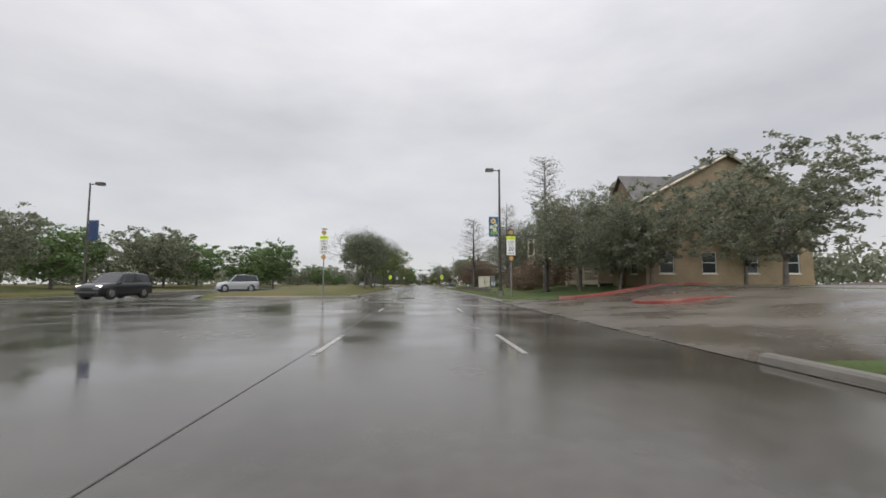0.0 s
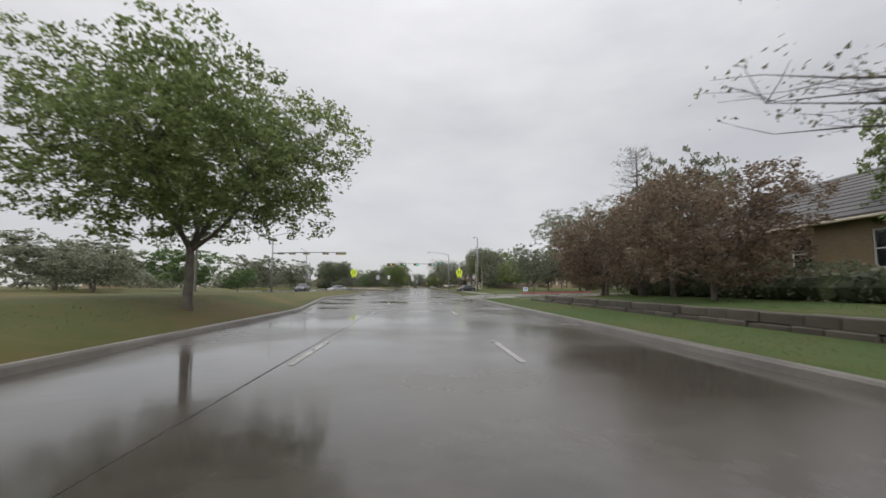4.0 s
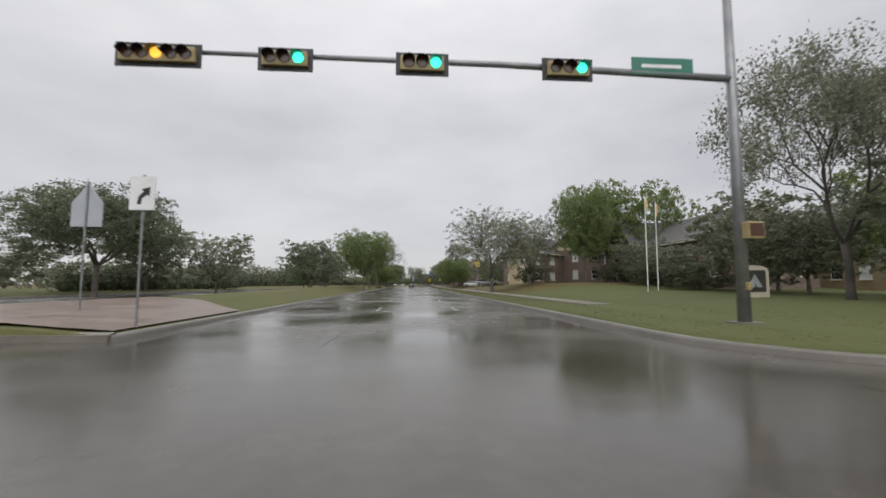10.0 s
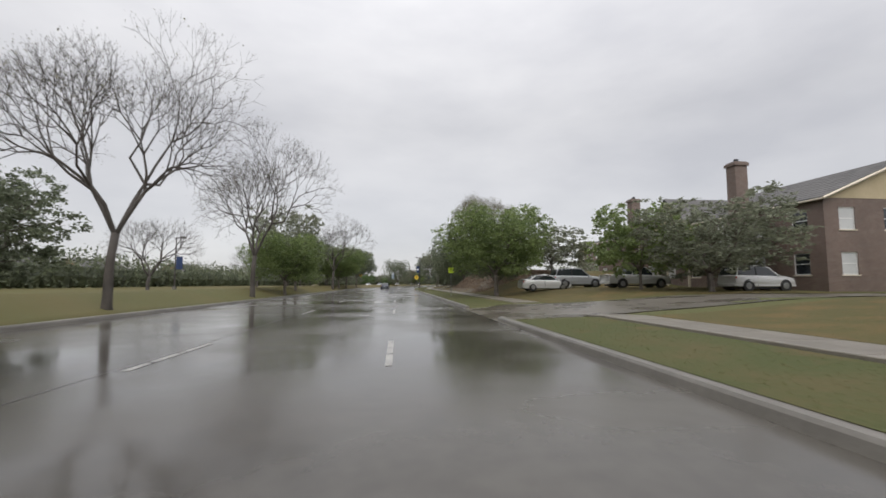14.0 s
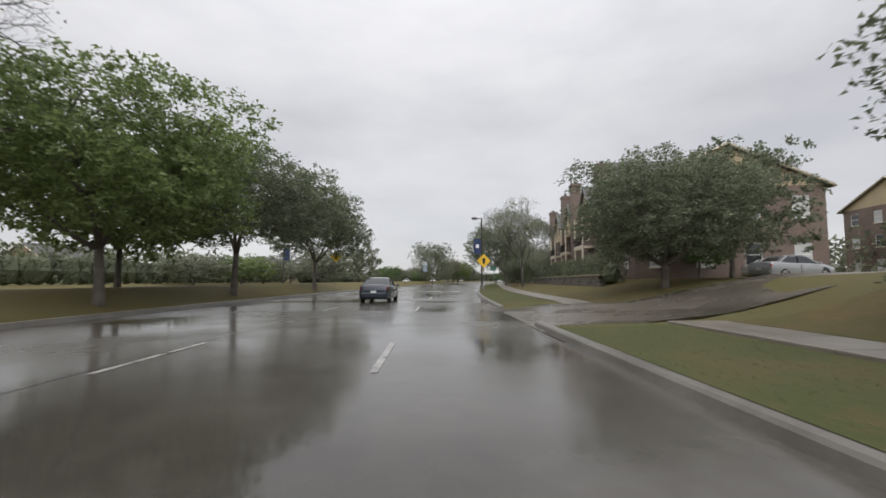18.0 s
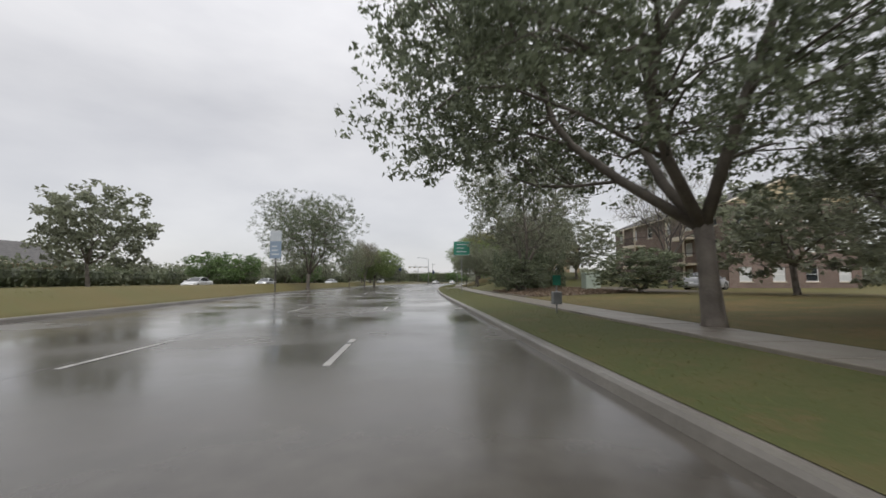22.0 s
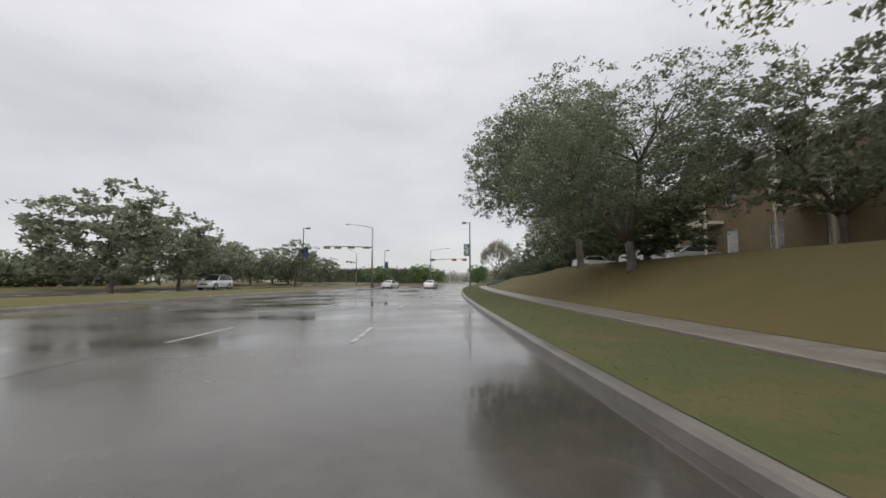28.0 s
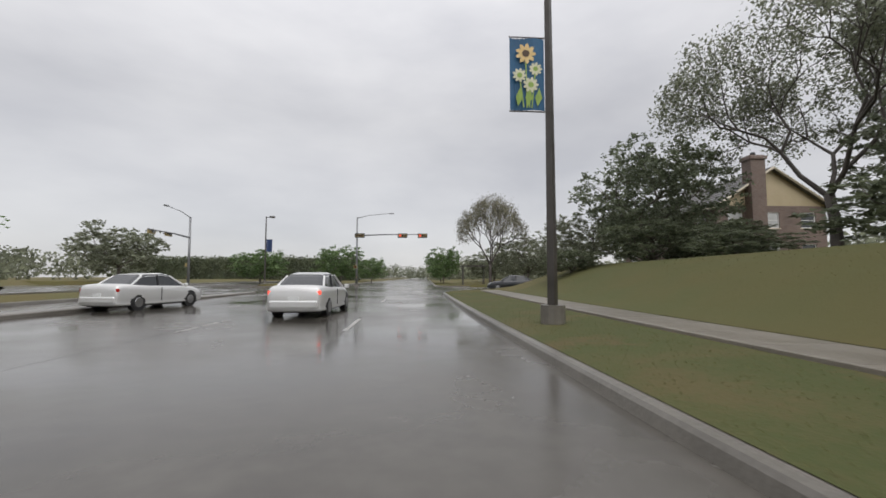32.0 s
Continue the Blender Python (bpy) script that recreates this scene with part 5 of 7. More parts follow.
signal_mast(152.5, -26.2, 180, -1, 13.3, ((1.5, 3), (3.5, 3), (6.0, 3), (9.5, 3), (12.3, 5)), arm_z=7.2, high=10.4, lamp=4.9, label="traffic signal mast facing oncoming traffic")
signal_mast(155.0, 11.9, 90, -1, 15.0, ((7, 3), (10.5, 3), (14.3, 3)), name_sign=4.2, high=10.5, arm_z=7.4, label="traffic signal mast reaching along the side street corner")
signal_mast(187, -28.8, -90, -1, 13.5, ((5.2, 3), (9.0, 3), (13.0, 3)), name_sign=2.0, high=9.9, arm_z=7.2, label="traffic signal mast at the far corner")
signal_mast(190.0, 8.9, 0, -1, 16.6, ((4.9, 3), (8.9, 3), (12.5, 3), (15.7, 5)), lamp=5.1, lit="green", name_sign=2.1, high=9.8, arm_z=7.1, label="traffic signal mast showing green over the lanes")
signal_mast(574.5, -9.6, 180, 1, 8.4, ((1.1, 3), (3.7, 3), (6.0, 3), (7.9, 3)), lamp=4.0, high=10.2, arm_z=6.9, label="traffic signal mast facing oncoming traffic")
signal_mast(624, -5.6, 0, 1, 9.9, ((0.4, 3), (6.6, 3), (9.5, 3)), lit="red", unlit=1, high=9.8, arm_z=7.2, label="traffic signal mast showing red lights")
signal_mast(615, -24.5, 90, 1, 8.0, ((4.0, 3), (7.0, 3)), label="traffic signal mast at the far corner")


def post(e, high, r=0.032, mat=GALV):
    return part("post", Build().tube([(0, 0.03, -0.4), (0, 0.03, high)], [r, r], 8), mat, e)


def text_mesh(body, size, mat, e, x, y, z, name="lettering"):
    c = bpy.data.curves.new("lettering", "FONT")
    c.body, c.size, c.align_x, c.align_y, c.extrude = body, size, "CENTER", "CENTER", 0.002
    tmp = bpy.data.objects.new("lettering", c)
    me = bpy.data.meshes.new_from_object(tmp)
    bpy.data.objects.remove(tmp)
    me.materials.clear()
    me.materials.append(mat)
    ob = new(name, me)
    ob.parent = e
    ob.matrix_basis = pose(x, y, z, 90, 0, 0)
    return ob


def walker(x, z, k):
    """A simple walking pictogram outline."""
    return [(x - 0.03 * k, z + 0.42 * k), (x + 0.05 * k, z + 0.42 * k), (x + 0.11 * k, z + 0.2 * k), (x + 0.05 * k, z + 0.1 * k), (x + 0.14 * k, z - 0.3 * k), (x + 0.06 * k, z - 0.3 * k), (x, z - 0.04 * k), (x - 0.1 * k, z - 0.3 * k), (x - 0.17 * k, z - 0.28 * k), (x - 0.05 * k, z + 0.08 * k), (x - 0.1 * k, z + 0.28 * k)]


def school_limit_sign(s, u):
    e = thing("speed_limit_sign", "white school zone speed limit sign with amber beacons", "traffic sign", "school zone signs")
    e.matrix_basis = at(s, u, None, 0, 1.1)
    post(e, 4.9, 0.05)
    board = part("sign_board", Build().box(-0.33, 0.33, -0.03, 0.0, 3.15, 4.3), SIGNWHITE, e)
    part("school_plate", Build().box(-0.33, 0.33, -0.03, 0.0, 4.32, 4.58), FLUOR, e, "yellow-green school plate")
    text_mesh("SCHOOL", 0.15, SIGNBLACK, board, 0, -0.034, 4.45)
    text_mesh("SPEED", 0.17, SIGNBLACK, board, 0, -0.034, 4.14)
    text_mesh("LIMIT", 0.17, SIGNBLACK, board, 0, -0.034, 3.95)
    text_mesh("20", 0.46, SIGNBLACK, board, 0, -0.034, 3.62)
    part("small_print", Build().box(-0.25, 0.25, -0.036, -0.031, 3.3, 3.34), SIGNBLACK, board)
    part("small_print", Build().box(-0.22, 0.22, -0.036, -0.031, 3.22, 3.25), SIGNBLACK, board)
    for z in (4.85, 2.9):
        bc = part("beacon", Build().tube([(0, -0.16, z), (0, 0.04, z)], [0.17, 0.17], 14), HOUSING, e)
        part("beacon_lens", Build().tube([(0, -0.175, z), (0, -0.162, z)], [0.13, 0.14], 14), BEACON, bc)
    part("solar_panel", Build().box(-0.2, 0.2, -0.1, 0.25, 5.12, 5.16), BLACK, e)


school_limit_sign(35.2, 7.5)
school_limit_sign(37.5, -8.4)


def crossing_sign(s, u, flip):
    e = thing("school_crossing_sign", "fluorescent yellow-green school crossing sign with arrow plate", "traffic sign", "school crossing signs")
    e.matrix_basis = at(s, u, None, 0, 1.08)
    post(e, 3.6, 0.035)
    board = part("sign_board", Build().plate([(-0.45, 2.75), (0.45, 2.75), (0.45, 3.25), (0, 3.72), (-0.45, 3.25)], -0.03, 0.0), FLUOR, e)
    part("pictogram", Build().plate(walker(-0.14, 3.1, 0.9), -0.036, -0.031), SIGNBLACK, board)
    part("pictogram", Build().plate(walker(0.16, 3.06, 0.78), -0.036, -0.031), SIGNBLACK, board)
    pl = part("arrow_plate", Build().box(-0.3, 0.3, -0.03, 0.0, 2.38, 2.72), FLUOR, e)
    k = 1 if flip else -1
    part("arrow", Build().plate([(x * k, z) for x, z in ((-0.16, 2.62), (-0.13, 2.65), (0.08, 2.52), (0.08, 2.6), (0.17, 2.44), (0.0, 2.46), (0.05, 2.49))][::k], -0.036, -0.031), SIGNBLACK, pl)


crossing_sign(141.6, 7.0, False)
crossing_sign(143.4, -10.1, True)


def plate_sign(s, u, z0, z1, w, mat, label, turn=0.0, shape="box", mark=None, name="road_sign", r=0.032):
    e = thing(name, label, "traffic sign")
    e.matrix_basis = at(s, u, None, turn)
    post(e, z1 + 0.05 if shape != "diamond" else z1 - 0.1, r)
    zc, h = (z0 + z1) / 2, (z1 - z0) / 2
    if shape == "diamond":
        out = [(-h, zc), (0, zc - h), (h, zc), (0, zc + h)]
    elif shape == "pentagon":
        out = [(-w / 2, z0), (w / 2, z0), (w / 2, z0 + (z1 - z0) * 0.55), (0, z1), (-w / 2, z0 + (z1 - z0) * 0.55)]
    elif shape == "octagon":
        out = [(math.cos(a) * h, zc + math.sin(a) * h) for a in [math.pi / 8 + k * math.pi / 4 for k in range(8)]]
    else:
        out = [(-w / 2, z0), (w / 2, z0), (w / 2, z1), (-w / 2, z1)]
    board = part("sign_board", Build().plate(out, -0.03, 0.0), mat, e)
    if mark == "keep_right":
        part("arrow", Build().plate([(-0.12, z0 + 0.15), (-0.02, z0 + 0.15), (0.0, z0 + 0.3), (0.13, z0 + 0.42), (0.18, z0 + 0.36), (0.2, z0 + 0.62), (-0.02, z0 + 0.55), (0.05, z0 + 0.5), (-0.09, z0 + 0.36)], -0.036, -0.031), SIGNBLACK, board)
    elif mark == "bars":
        for k in range(3):
            zz = z1 - (z1 - z0) * (0.22 + 0.26 * k)
            part("lettering", Build().box(-w * 0.32, w * (0.3 - 0.14 * (k % 2)), -0.036, -0.031, zz - (z1 - z0) * 0.028, zz + (z1 - z0) * 0.028), PANELGREY, board)
        for x0, x1, a, b in ((-w / 2 + 0.015, w / 2 - 0.015, z1 - 0.03, z1 - 0.015), (-w / 2 + 0.015, w / 2 - 0.015, z0 + 0.015, z0 + 0.03)):
            part("border", Build().box(x0, x1, -0.036, -0.031, a, b), SIGNWHITE, board)
    elif mark == "dark":
        part("symbol", Build().plate([(-0.1, zc - 0.25), (0.1, zc - 0.25), (0.1, zc + 0.05), (0.2, zc + 0.05), (0, zc + 0.3), (-0.2, zc + 0.05), (-0.1, zc + 0.05)], -0.036, -0.031), SIGNBLACK, board)
    elif mark == "square":
        part("symbol", Build().box(-w * 0.22, w * 0.22, -0.036, -0.031, zc - 0.12, zc + 0.1), SIGNBLUE, board)
    return e


plate_sign(187.0, 15.6, 2.75, 4.1, 0.9, PANELGREY, "grey back of a school crossing sign at the corner", turn=180, shape="pentagon")
plate_sign(190.5, -7.4, 3.1, 4.0, 0.64, SIGNWHITE, "white arrow sign on the median nose", mark="keep_right")
plate_sign(193.0, -10.6, 2.7, 4.1, 0.95, PANELGREY, "grey back of a school crossing sign on the median", turn=180, shape="pentagon")
plate_sign(233.0, 8.1, 3.3, 3.95, 0.55, SIGNYELLOW, "yellow bus stop sign with a blue square", mark="square", name="bus_stop_sign", r=0.05)
plate_sign(292.0, 7.0, 2.1, 2.6, 0.5, FLUOR, "small yellow-green sign above a white plate", name="road_sign")
plate_sign(363.6, 6.1, 2.2, 3.4, 0.85, SIGNYELLOW, "yellow diamond warning sign by the verge", shape="diamond", mark="dark", name="warning_sign")
plate_sign(371.0, -9.5, 2.9, 4.1, 0.9, SIGNYELLOW, "yellow diamond warning sign on the median", shape="diamond", mark="dark", name="warning_sign")
plate_sign(437.4, 7.6, 3.5, 4.8, 1.5, SIGNGREEN, "green direction sign with white border on the verge", mark="bars", name="direction_sign", r=0.032)


# ---- buildings ----
def wall_panel(b, length, z0, z1, openings, thick, put):
    """A wall along local x with its openings left out; put maps (x, y, z) into the building."""
    xs = sorted({0.0, length, *[v for o in openings for v in o[:2]]})
    zs = sorted({z0, z1, *[v for o in openings for v in o[2:4]]})
    for xa, xb in zip(xs, xs[1:]):
        zlo = None
        for za, zb in zip(zs, zs[1:]):
            hole = any(o[0] <= (xa + xb) / 2 <= o[1] and o[2] <= (za + zb) / 2 <= o[3] for o in openings)
            if hole and zlo is not None:
                _block(b, xa, xb, zlo, za, thick, put)
                zlo = None
            elif not hole and zlo is None:
                zlo = za
        if zlo is not None:
            _block(b, xa, xb, zlo, zs[-1], thick, put)


def _block(b, xa, xb, za, zb, thick, put):
    v = [put(x, y, z) for z in (za, zb) for x, y in ((xa, 0), (xb, 0), (xb, thick), (xa, thick))]
    b.add(v, [(3, 2, 1, 0), (4, 5, 6, 7), (0, 1, 5, 4), (1, 2, 6, 5), (2, 3, 7, 6), (3, 0, 4, 7)])


def window_in(e, o, put, kind, frame_mat):
    x0, x1, z0, z1 = o[:4]

    def bx(b, xa, xb, ya, yb, za, zb):
        v = [put(x, y, z) for z in (za, zb) for x, y in ((xa, ya), (xb, ya), (xb, yb), (xa, yb))]
        return b.add(v, [(3, 2, 1, 0), (4, 5, 6, 7), (0, 1, 5, 4), (1, 2, 6, 5), (2, 3, 7, 6), (3, 0, 4, 7)])
    fr = Build()
    t = 0.06
    bx(fr, x0, x1, 0.06, 0.14, z1 - t, z1)
    bx(fr, x0, x1, 0.06, 0.14, z0, z0 + t)
    bx(fr, x0, x0 + t, 0.06, 0.14, z0 + t, z1 - t)
    bx(fr, x1 - t, x1, 0.06, 0.14, z0 + t, z1 - t)
    w = part("window", fr, frame_mat, e)
    part("glazing_bar", bx(Build(), x0 + t, x1 - t, 0.07, 0.13, (z0 + z1) / 2 - 0.025, (z0 + z1) / 2 + 0.025), frame_mat, w)
    part("pane", bx(Build(), x0 + 0.03, x1 - 0.03, 0.095, 0.105, z0 + 0.03, z1 - 0.03), BLIND if kind == "blind" else GLASS, w)
    part("sill", bx(Build(), x0 - 0.08, x1 + 0.08, -0.06, 0.08, z0 - 0.09, z0 - 0.002), CREAM, w)


def faces_of(w, d):
    """The four walls of a w by d box centred on the origin: name, length, and the map from wall to building."""
    return (("near", w, lambda x, y, z: (x - w / 2, y - d / 2, z)), ("far", w, lambda x, y, z: (w / 2 - x, d / 2 - y, z)),
            ("road", d, lambda x, y, z: (y - w / 2, d / 2 - x, z)), ("back", d, lambda x, y, z: (w / 2 - y, x - d / 2, z)))


def spaced(length, n, w, floors, skip=()):
    out = []
    for f, (z0, z1) in enumerate(floors):
        for i in range(n):
            c = length * (i + 0.5) / n
            if (f, i) not in skip:
                out.append((c - w / 2, c + w / 2, z0, z1))
    return out


def gable_roof(e, w, d, eave, ridge, along, mat=ROOF, over=0.45, siding=TAN):
    """Two pitched slabs with shingle courses; gables closed with siding. along: axis of the ridge."""
    hw = w / 2 if along == "y" else d / 2
    hl = d / 2 if along == "y" else w / 2
    slope = (ridge - eave) / hw

    def put(a, l, z):
        return (a, l, z) if along == "y" else (l, a, z)
    for sgn in (-1, 1):
        slab = Build()
        lo, hi = (sgn * (hw + over), eave - slope * over), (0.0, ridge)
        v = [put(a, l, z + dz) for dz in (0.02, 0.2) for (a, z), l in ((lo, -hl - over), (hi, -hl - over), (hi, hl + over), (lo, hl + over))]
        slab.add(v, [(0, 1, 2, 3), (7, 6, 5, 4), (0, 4, 5, 1), (1, 5, 6, 2), (2, 6, 7, 3), (3, 7, 4, 0)])
        roof = part("roof", slab, mat, e)
        courses, n = Build(), 12
        for i in range(n):
            k0, k1 = i / n, (i + 0.9) / n
            a0, z0 = lo[0] * (1 - k0), lo[1] + (hi[1] - lo[1]) * k0
            a1, z1 = lo[0] * (1 - k1), lo[1] + (hi[1] - lo[1]) * k1
            courses.add([put(a0, -hl - over, z0 + 0.235), put(a0, hl + over, z0 + 0.235), put(a1, hl + over, z1 + 0.207), put(a1, -hl - over, z1 + 0.207), put(a0, -hl - over, z0 + 0.2), put(a0, hl + over, z0 + 0.2)], [(0, 1, 2, 3), (4, 5, 1, 0)])
        part("shingle_course", courses, mat, roof)
        gut = [put(sgn * (hw + over + 0.02), l, eave - slope * over + 0.06) for l in (-hl - over, hl + over)]
        part("gutter", Build().tube(gut, [0.07, 0.07], 6), CREAM, e)
    for end in (-1, 1):
        g = Build()
        v = [put(a, end * (hl - t), z) for t in (0.0, 0.22) for a, z in ((-hw, eave - 0.02), (hw, eave - 0.02), (0, ridge - 0.02))]
        g.add(v, [(0, 1, 2), (5, 4, 3), (0, 3, 4, 1), (1, 4, 5, 2), (2, 5, 3, 0)])
        gab = part("gable", g, siding, e, "tan siding gable")
        lap = Build()
        m = max(6, int((ridge - eave) / 0.18))
        for i in range(m):
            k = i / m
            z0, z1 = eave + (ridge - eave) * k, eave + (ridge - eave) * (k + 0.92 / m)
            a = hw * (1 - k) - 0.05
            lap.add([put(-a, end * (hl + 0.016), z0), put(a, end * (hl + 0.016), z0), put(a * 0.98, end * (hl + 0.006), z1), put(-a * 0.98, end * (hl + 0.006), z1)], [(0, 1, 2, 3)])
        part("siding", lap, siding, gab)
        br = Build()
        for sgn in (-1, 1):
            br.tube([put(sgn * (hw + over), end * (hl + over), eave - slope * over + 0.08), put(0, end * (hl + over), ridge + 0.08)], [0.1, 0.1], 4)
        part("bargeboard", br, CREAM, gab)


def chimney(e, x, y, z0, z1, w, d, mat, rounded=False):
    ch = part("chimney", Build().box(x - w / 2, x + w / 2, y - d / 2, y + d / 2, z0, z1), mat, e)
    cap = Build().box(x - w / 2 - 0.12, x + w / 2 + 0.12, y - d / 2 - 0.12, y + d / 2 + 0.12, z1 - 0.35, z1 - 0.1, 0.03)
    part("band", cap, mat, ch)
    if rounded:
        n = 9
        part("cap", Build().plate([(x + math.cos(a * math.pi / (n - 1)) * w * 0.45, z1 + math.sin(a * math.pi / (n - 1)) * w * 0.4) for a in range(n)], y - d * 0.4, y + d * 0.4), mat, ch, "arched brick chimney cap")
    else:
        part("flue", Build().tube([(x, y, z1 - 0.1), (x, y, z1 + 0.3)], [0.2, 0.18], 10), BLACK, ch)


def balcony(e, x, y0, y1, z, depth, mat, posts=True, post_top=None, rail=BLACK):
    """A balcony projecting along -x from the road face at x."""
    bal = part("balcony", Build().box(x - depth, x + 0.1, y0, y1, z - 0.22, z), mat, e, "cream balcony with a rail")
    part("fascia", Build().box(x - depth - 0.04, x - depth, y0 - 0.04, y1 + 0.04, z - 0.32, z + 0.1), CREAM, bal)
    part("rail", Build().tube([(x, y0, z + 1.05), (x - depth, y0, z + 1.05), (x - depth, y1, z + 1.05), (x, y1, z + 1.05)], [0.035] * 4, 5), rail, bal)
    bars, n = Build(), max(4, int((y1 - y0) / 0.16))
    for i in range(n + 1):
        yy = y0 + (y1 - y0) * i / n
        bars.box(x - depth - 0.012, x - depth + 0.012, yy - 0.01, yy + 0.01, z, z + 1.04)
    tagged(part("railing_infill", bars, rail, bal), kind="stuff")
    if posts:
        for yy in (y0 + 0.08, y1 - 0.08):
            part("balcony_post", Build().box(x - depth, x - depth + 0.16, yy - 0.08, yy + 0.08, -1.0, post_top or z + 2.6), CREAM, e)


def house(s0, s1, u0, u1, eave, ridge, brick, label, along="y", floors=2, chimneys=(), balconies=(), z=None, windows=(5, 3), rounded=False, name="apartment_building", siding=TAN, extra_gables=(), blind=True, frame_mat=WHITE, turn=0.0, rail=BLACK):
    d, w = s1 - s0, u1 - u0
    sm, um = (s0 + s1) / 2, (u0 + u1) / 2
    zz = G(sm, u0) - 0.1 if z is None else z
    e = thing(name, label, "building")
    e.matrix_basis = at(sm, um, zz, turn)
    fh = eave / floors
    fl = [(fh * i + fh * 0.3, fh * i + fh * 0.8) for i in range(floors)]
    for nm, L, put in faces_of(w, d):
        n = windows[0] if nm in ("road", "back") else windows[1]
        ops = spaced(L, n, 1.25 if floors > 1 else 1.1, fl)
        thick = 0.28
        b = Build()
        if nm in ("road", "back"):
            wall_panel(b, L, -1.2, eave, ops, thick, put)
        else:
            wall_panel(b, L - 2 * thick - 0.004, -1.2, eave, [(o[0] - thick, o[1] - thick, o[2], o[3]) for o in ops], thick, lambda x, y, q, put=put: put(x + thick + 0.002, y, q))
        wb = bmesh.new()
        wm = b.mesh("wall", brick)
        wb.from_mesh(wm)
        bmesh.ops.remove_doubles(wb, verts=wb.verts, dist=0.0005)
        wb.to_mesh(wm)
        wb.free()
        part("wall", wm, brick, e)
        for i, o in enumerate(ops):
            window_in(e, o, put, "blind" if blind == "all" or blind and (i * 7 + len(nm)) % 3 else "glass", frame_mat)
    core = Build().box(-w / 2 + 0.35, w / 2 - 0.35, -d / 2 + 0.35, d / 2 - 0.35, -0.5, 0.05)
    part("floor_slab", core, KERB, e)
    gable_roof(e, w, d, eave, ridge, along, siding=siding)
    for x, y, top, cw, cd in chimneys:
        chimney(e, x, y, -0.8, top, cw, cd, brick, rounded)
    for y, zb, wid in balconies:
        balcony(e, -w / 2, y - wid / 2, y + wid / 2, zb, 1.5, CREAM, zb > 1.5, eave - 0.2, rail)
    for y, wid, top in extra_gables:
        # a cross gable standing out over the road face
        g = Build()
        hw = wid / 2
        g.add([(-w / 2 - 0.6, y - hw, eave - 1.2), (-w / 2 - 0.6, y + hw, eave - 1.2), (-w / 2 - 0.6, y + hw, eave + 0.1), (-w / 2 - 0.6, y, top), (-w / 2 - 0.6, y - hw, eave + 0.1),
               (0, y - hw, eave - 1.2), (0, y + hw, eave - 1.2), (0, y + hw, eave + 0.1), (0, y, top), (0, y - hw, eave + 0.1)],
              [(0, 1, 2, 3, 4), (9, 8, 7, 6, 5), (1, 6, 7, 2), (4, 9, 5, 0), (0, 5, 6, 1)])
        cg = part("cross_gable", g, siding, e, "tan siding cross gable")
        rf = Build()
        for sgn in (-1, 1):
            v = [(-w / 2 - 0.9, y + sgn * (hw + 0.35), eave - 0.1), (-w / 2 - 0.9, y, top + 0.12), (0.2, y, top + 0.12), (0.2, y + sgn * (hw + 0.35), eave - 0.1)]
            rf.add(v + [(p[0], p[1], p[2] + 0.14) for p in v], [(0, 1, 2, 3), (7, 6, 5, 4), (0, 4, 5, 1), (1, 5, 6, 2), (2, 6, 7, 3), (3, 7, 4, 0)])
        part("cross_roof", rf, ROOF, cg)
    return e


house(34.3, 74.3, 18.5, 33, 7.2, 11.0, TANBRICK, "tan brick apartment block with arched chimneys and grey roof", chimneys=((-7.4, -16.0, 9.4, 1.15, 1.05), (-7.4, -1.0, 9.7, 1.15, 1.05), (-7.4, 5.0, 9.7, 1.15, 1.05)), windows=(10, 4), rounded=True, extra_gables=((-17.5, 4.4, 9.6), (8.0, 4.6, 9.4)), balconies=((-12, 3.6, 4.0), (-12, 0.5, 4.0), (-6.5, 3.6, 3.6), (-6.5, 0.5, 3.6), (2.5, 3.6, 4.0), (2.5, 0.5, 4.0), (11.0, 3.6, 3.4), (11.0, 0.5, 3.4)), blind=False, siding=TANBRICK, rail=CREAM)
house(82.6, 101.6, 18.6, 31.1, 3.2, 6.4, TANBRICK, "low tan brick clubhouse with a grey hipped roof", floors=1, windows=(5, 3), along="y", blind=False, siding=TANBRICK, name="clubhouse")
house(220.3, 243.3, 28.9, 41.9, 4.6, 8.2, BROWNBRICK, "brown brick apartment block with a dark shingle roof", windows=(7, 4), extra_gables=((4, 7, 8.2),), siding=BROWNBRICK)
e_end = house(253.5, 264.7, 19.2, 33.2, 5.4, 8.5, BROWNBRICK, "brown brick apartment block with tan gables", along="x", windows=(3, 4), turn=-27, blind="all")
pr = part("storage_gable", Build().add([(x, y, z) for x in (-8.6, -7.05) for y, z in ((2.1, -0.6), (-1.4, -0.6), (-1.4, 2.7), (0.35, 4.7), (2.1, 2.7))], [(0, 1, 2, 3, 4), (9, 8, 7, 6, 5), (0, 5, 6, 1), (1, 6, 7, 2), (4, 9, 5, 0)]), TAN, e_end, "tan siding gabled storage bay")
rf = Build()
for sgn in (-1, 1):
    q = [(-8.85, 0.35, 4.76), (-8.85, 0.35 + sgn * 2.05, 2.44), (-7.0, 0.35 + sgn * 2.05, 2.44), (-7.0, 0.35, 4.76)]
    rf.add(q + [(p[0], p[1], p[2] + 0.13) for p in q], [(3, 2, 1, 0), (4, 5, 6, 7), (0, 1, 5, 4), (1, 2, 6, 5), (2, 3, 7, 6), (3, 0, 4, 7)])
part("roof", rf, CREAM, pr)
part("belt_trim", Build().box(-8.63, -8.6, -1.4, 2.1, 2.62, 2.74), CREAM, pr)
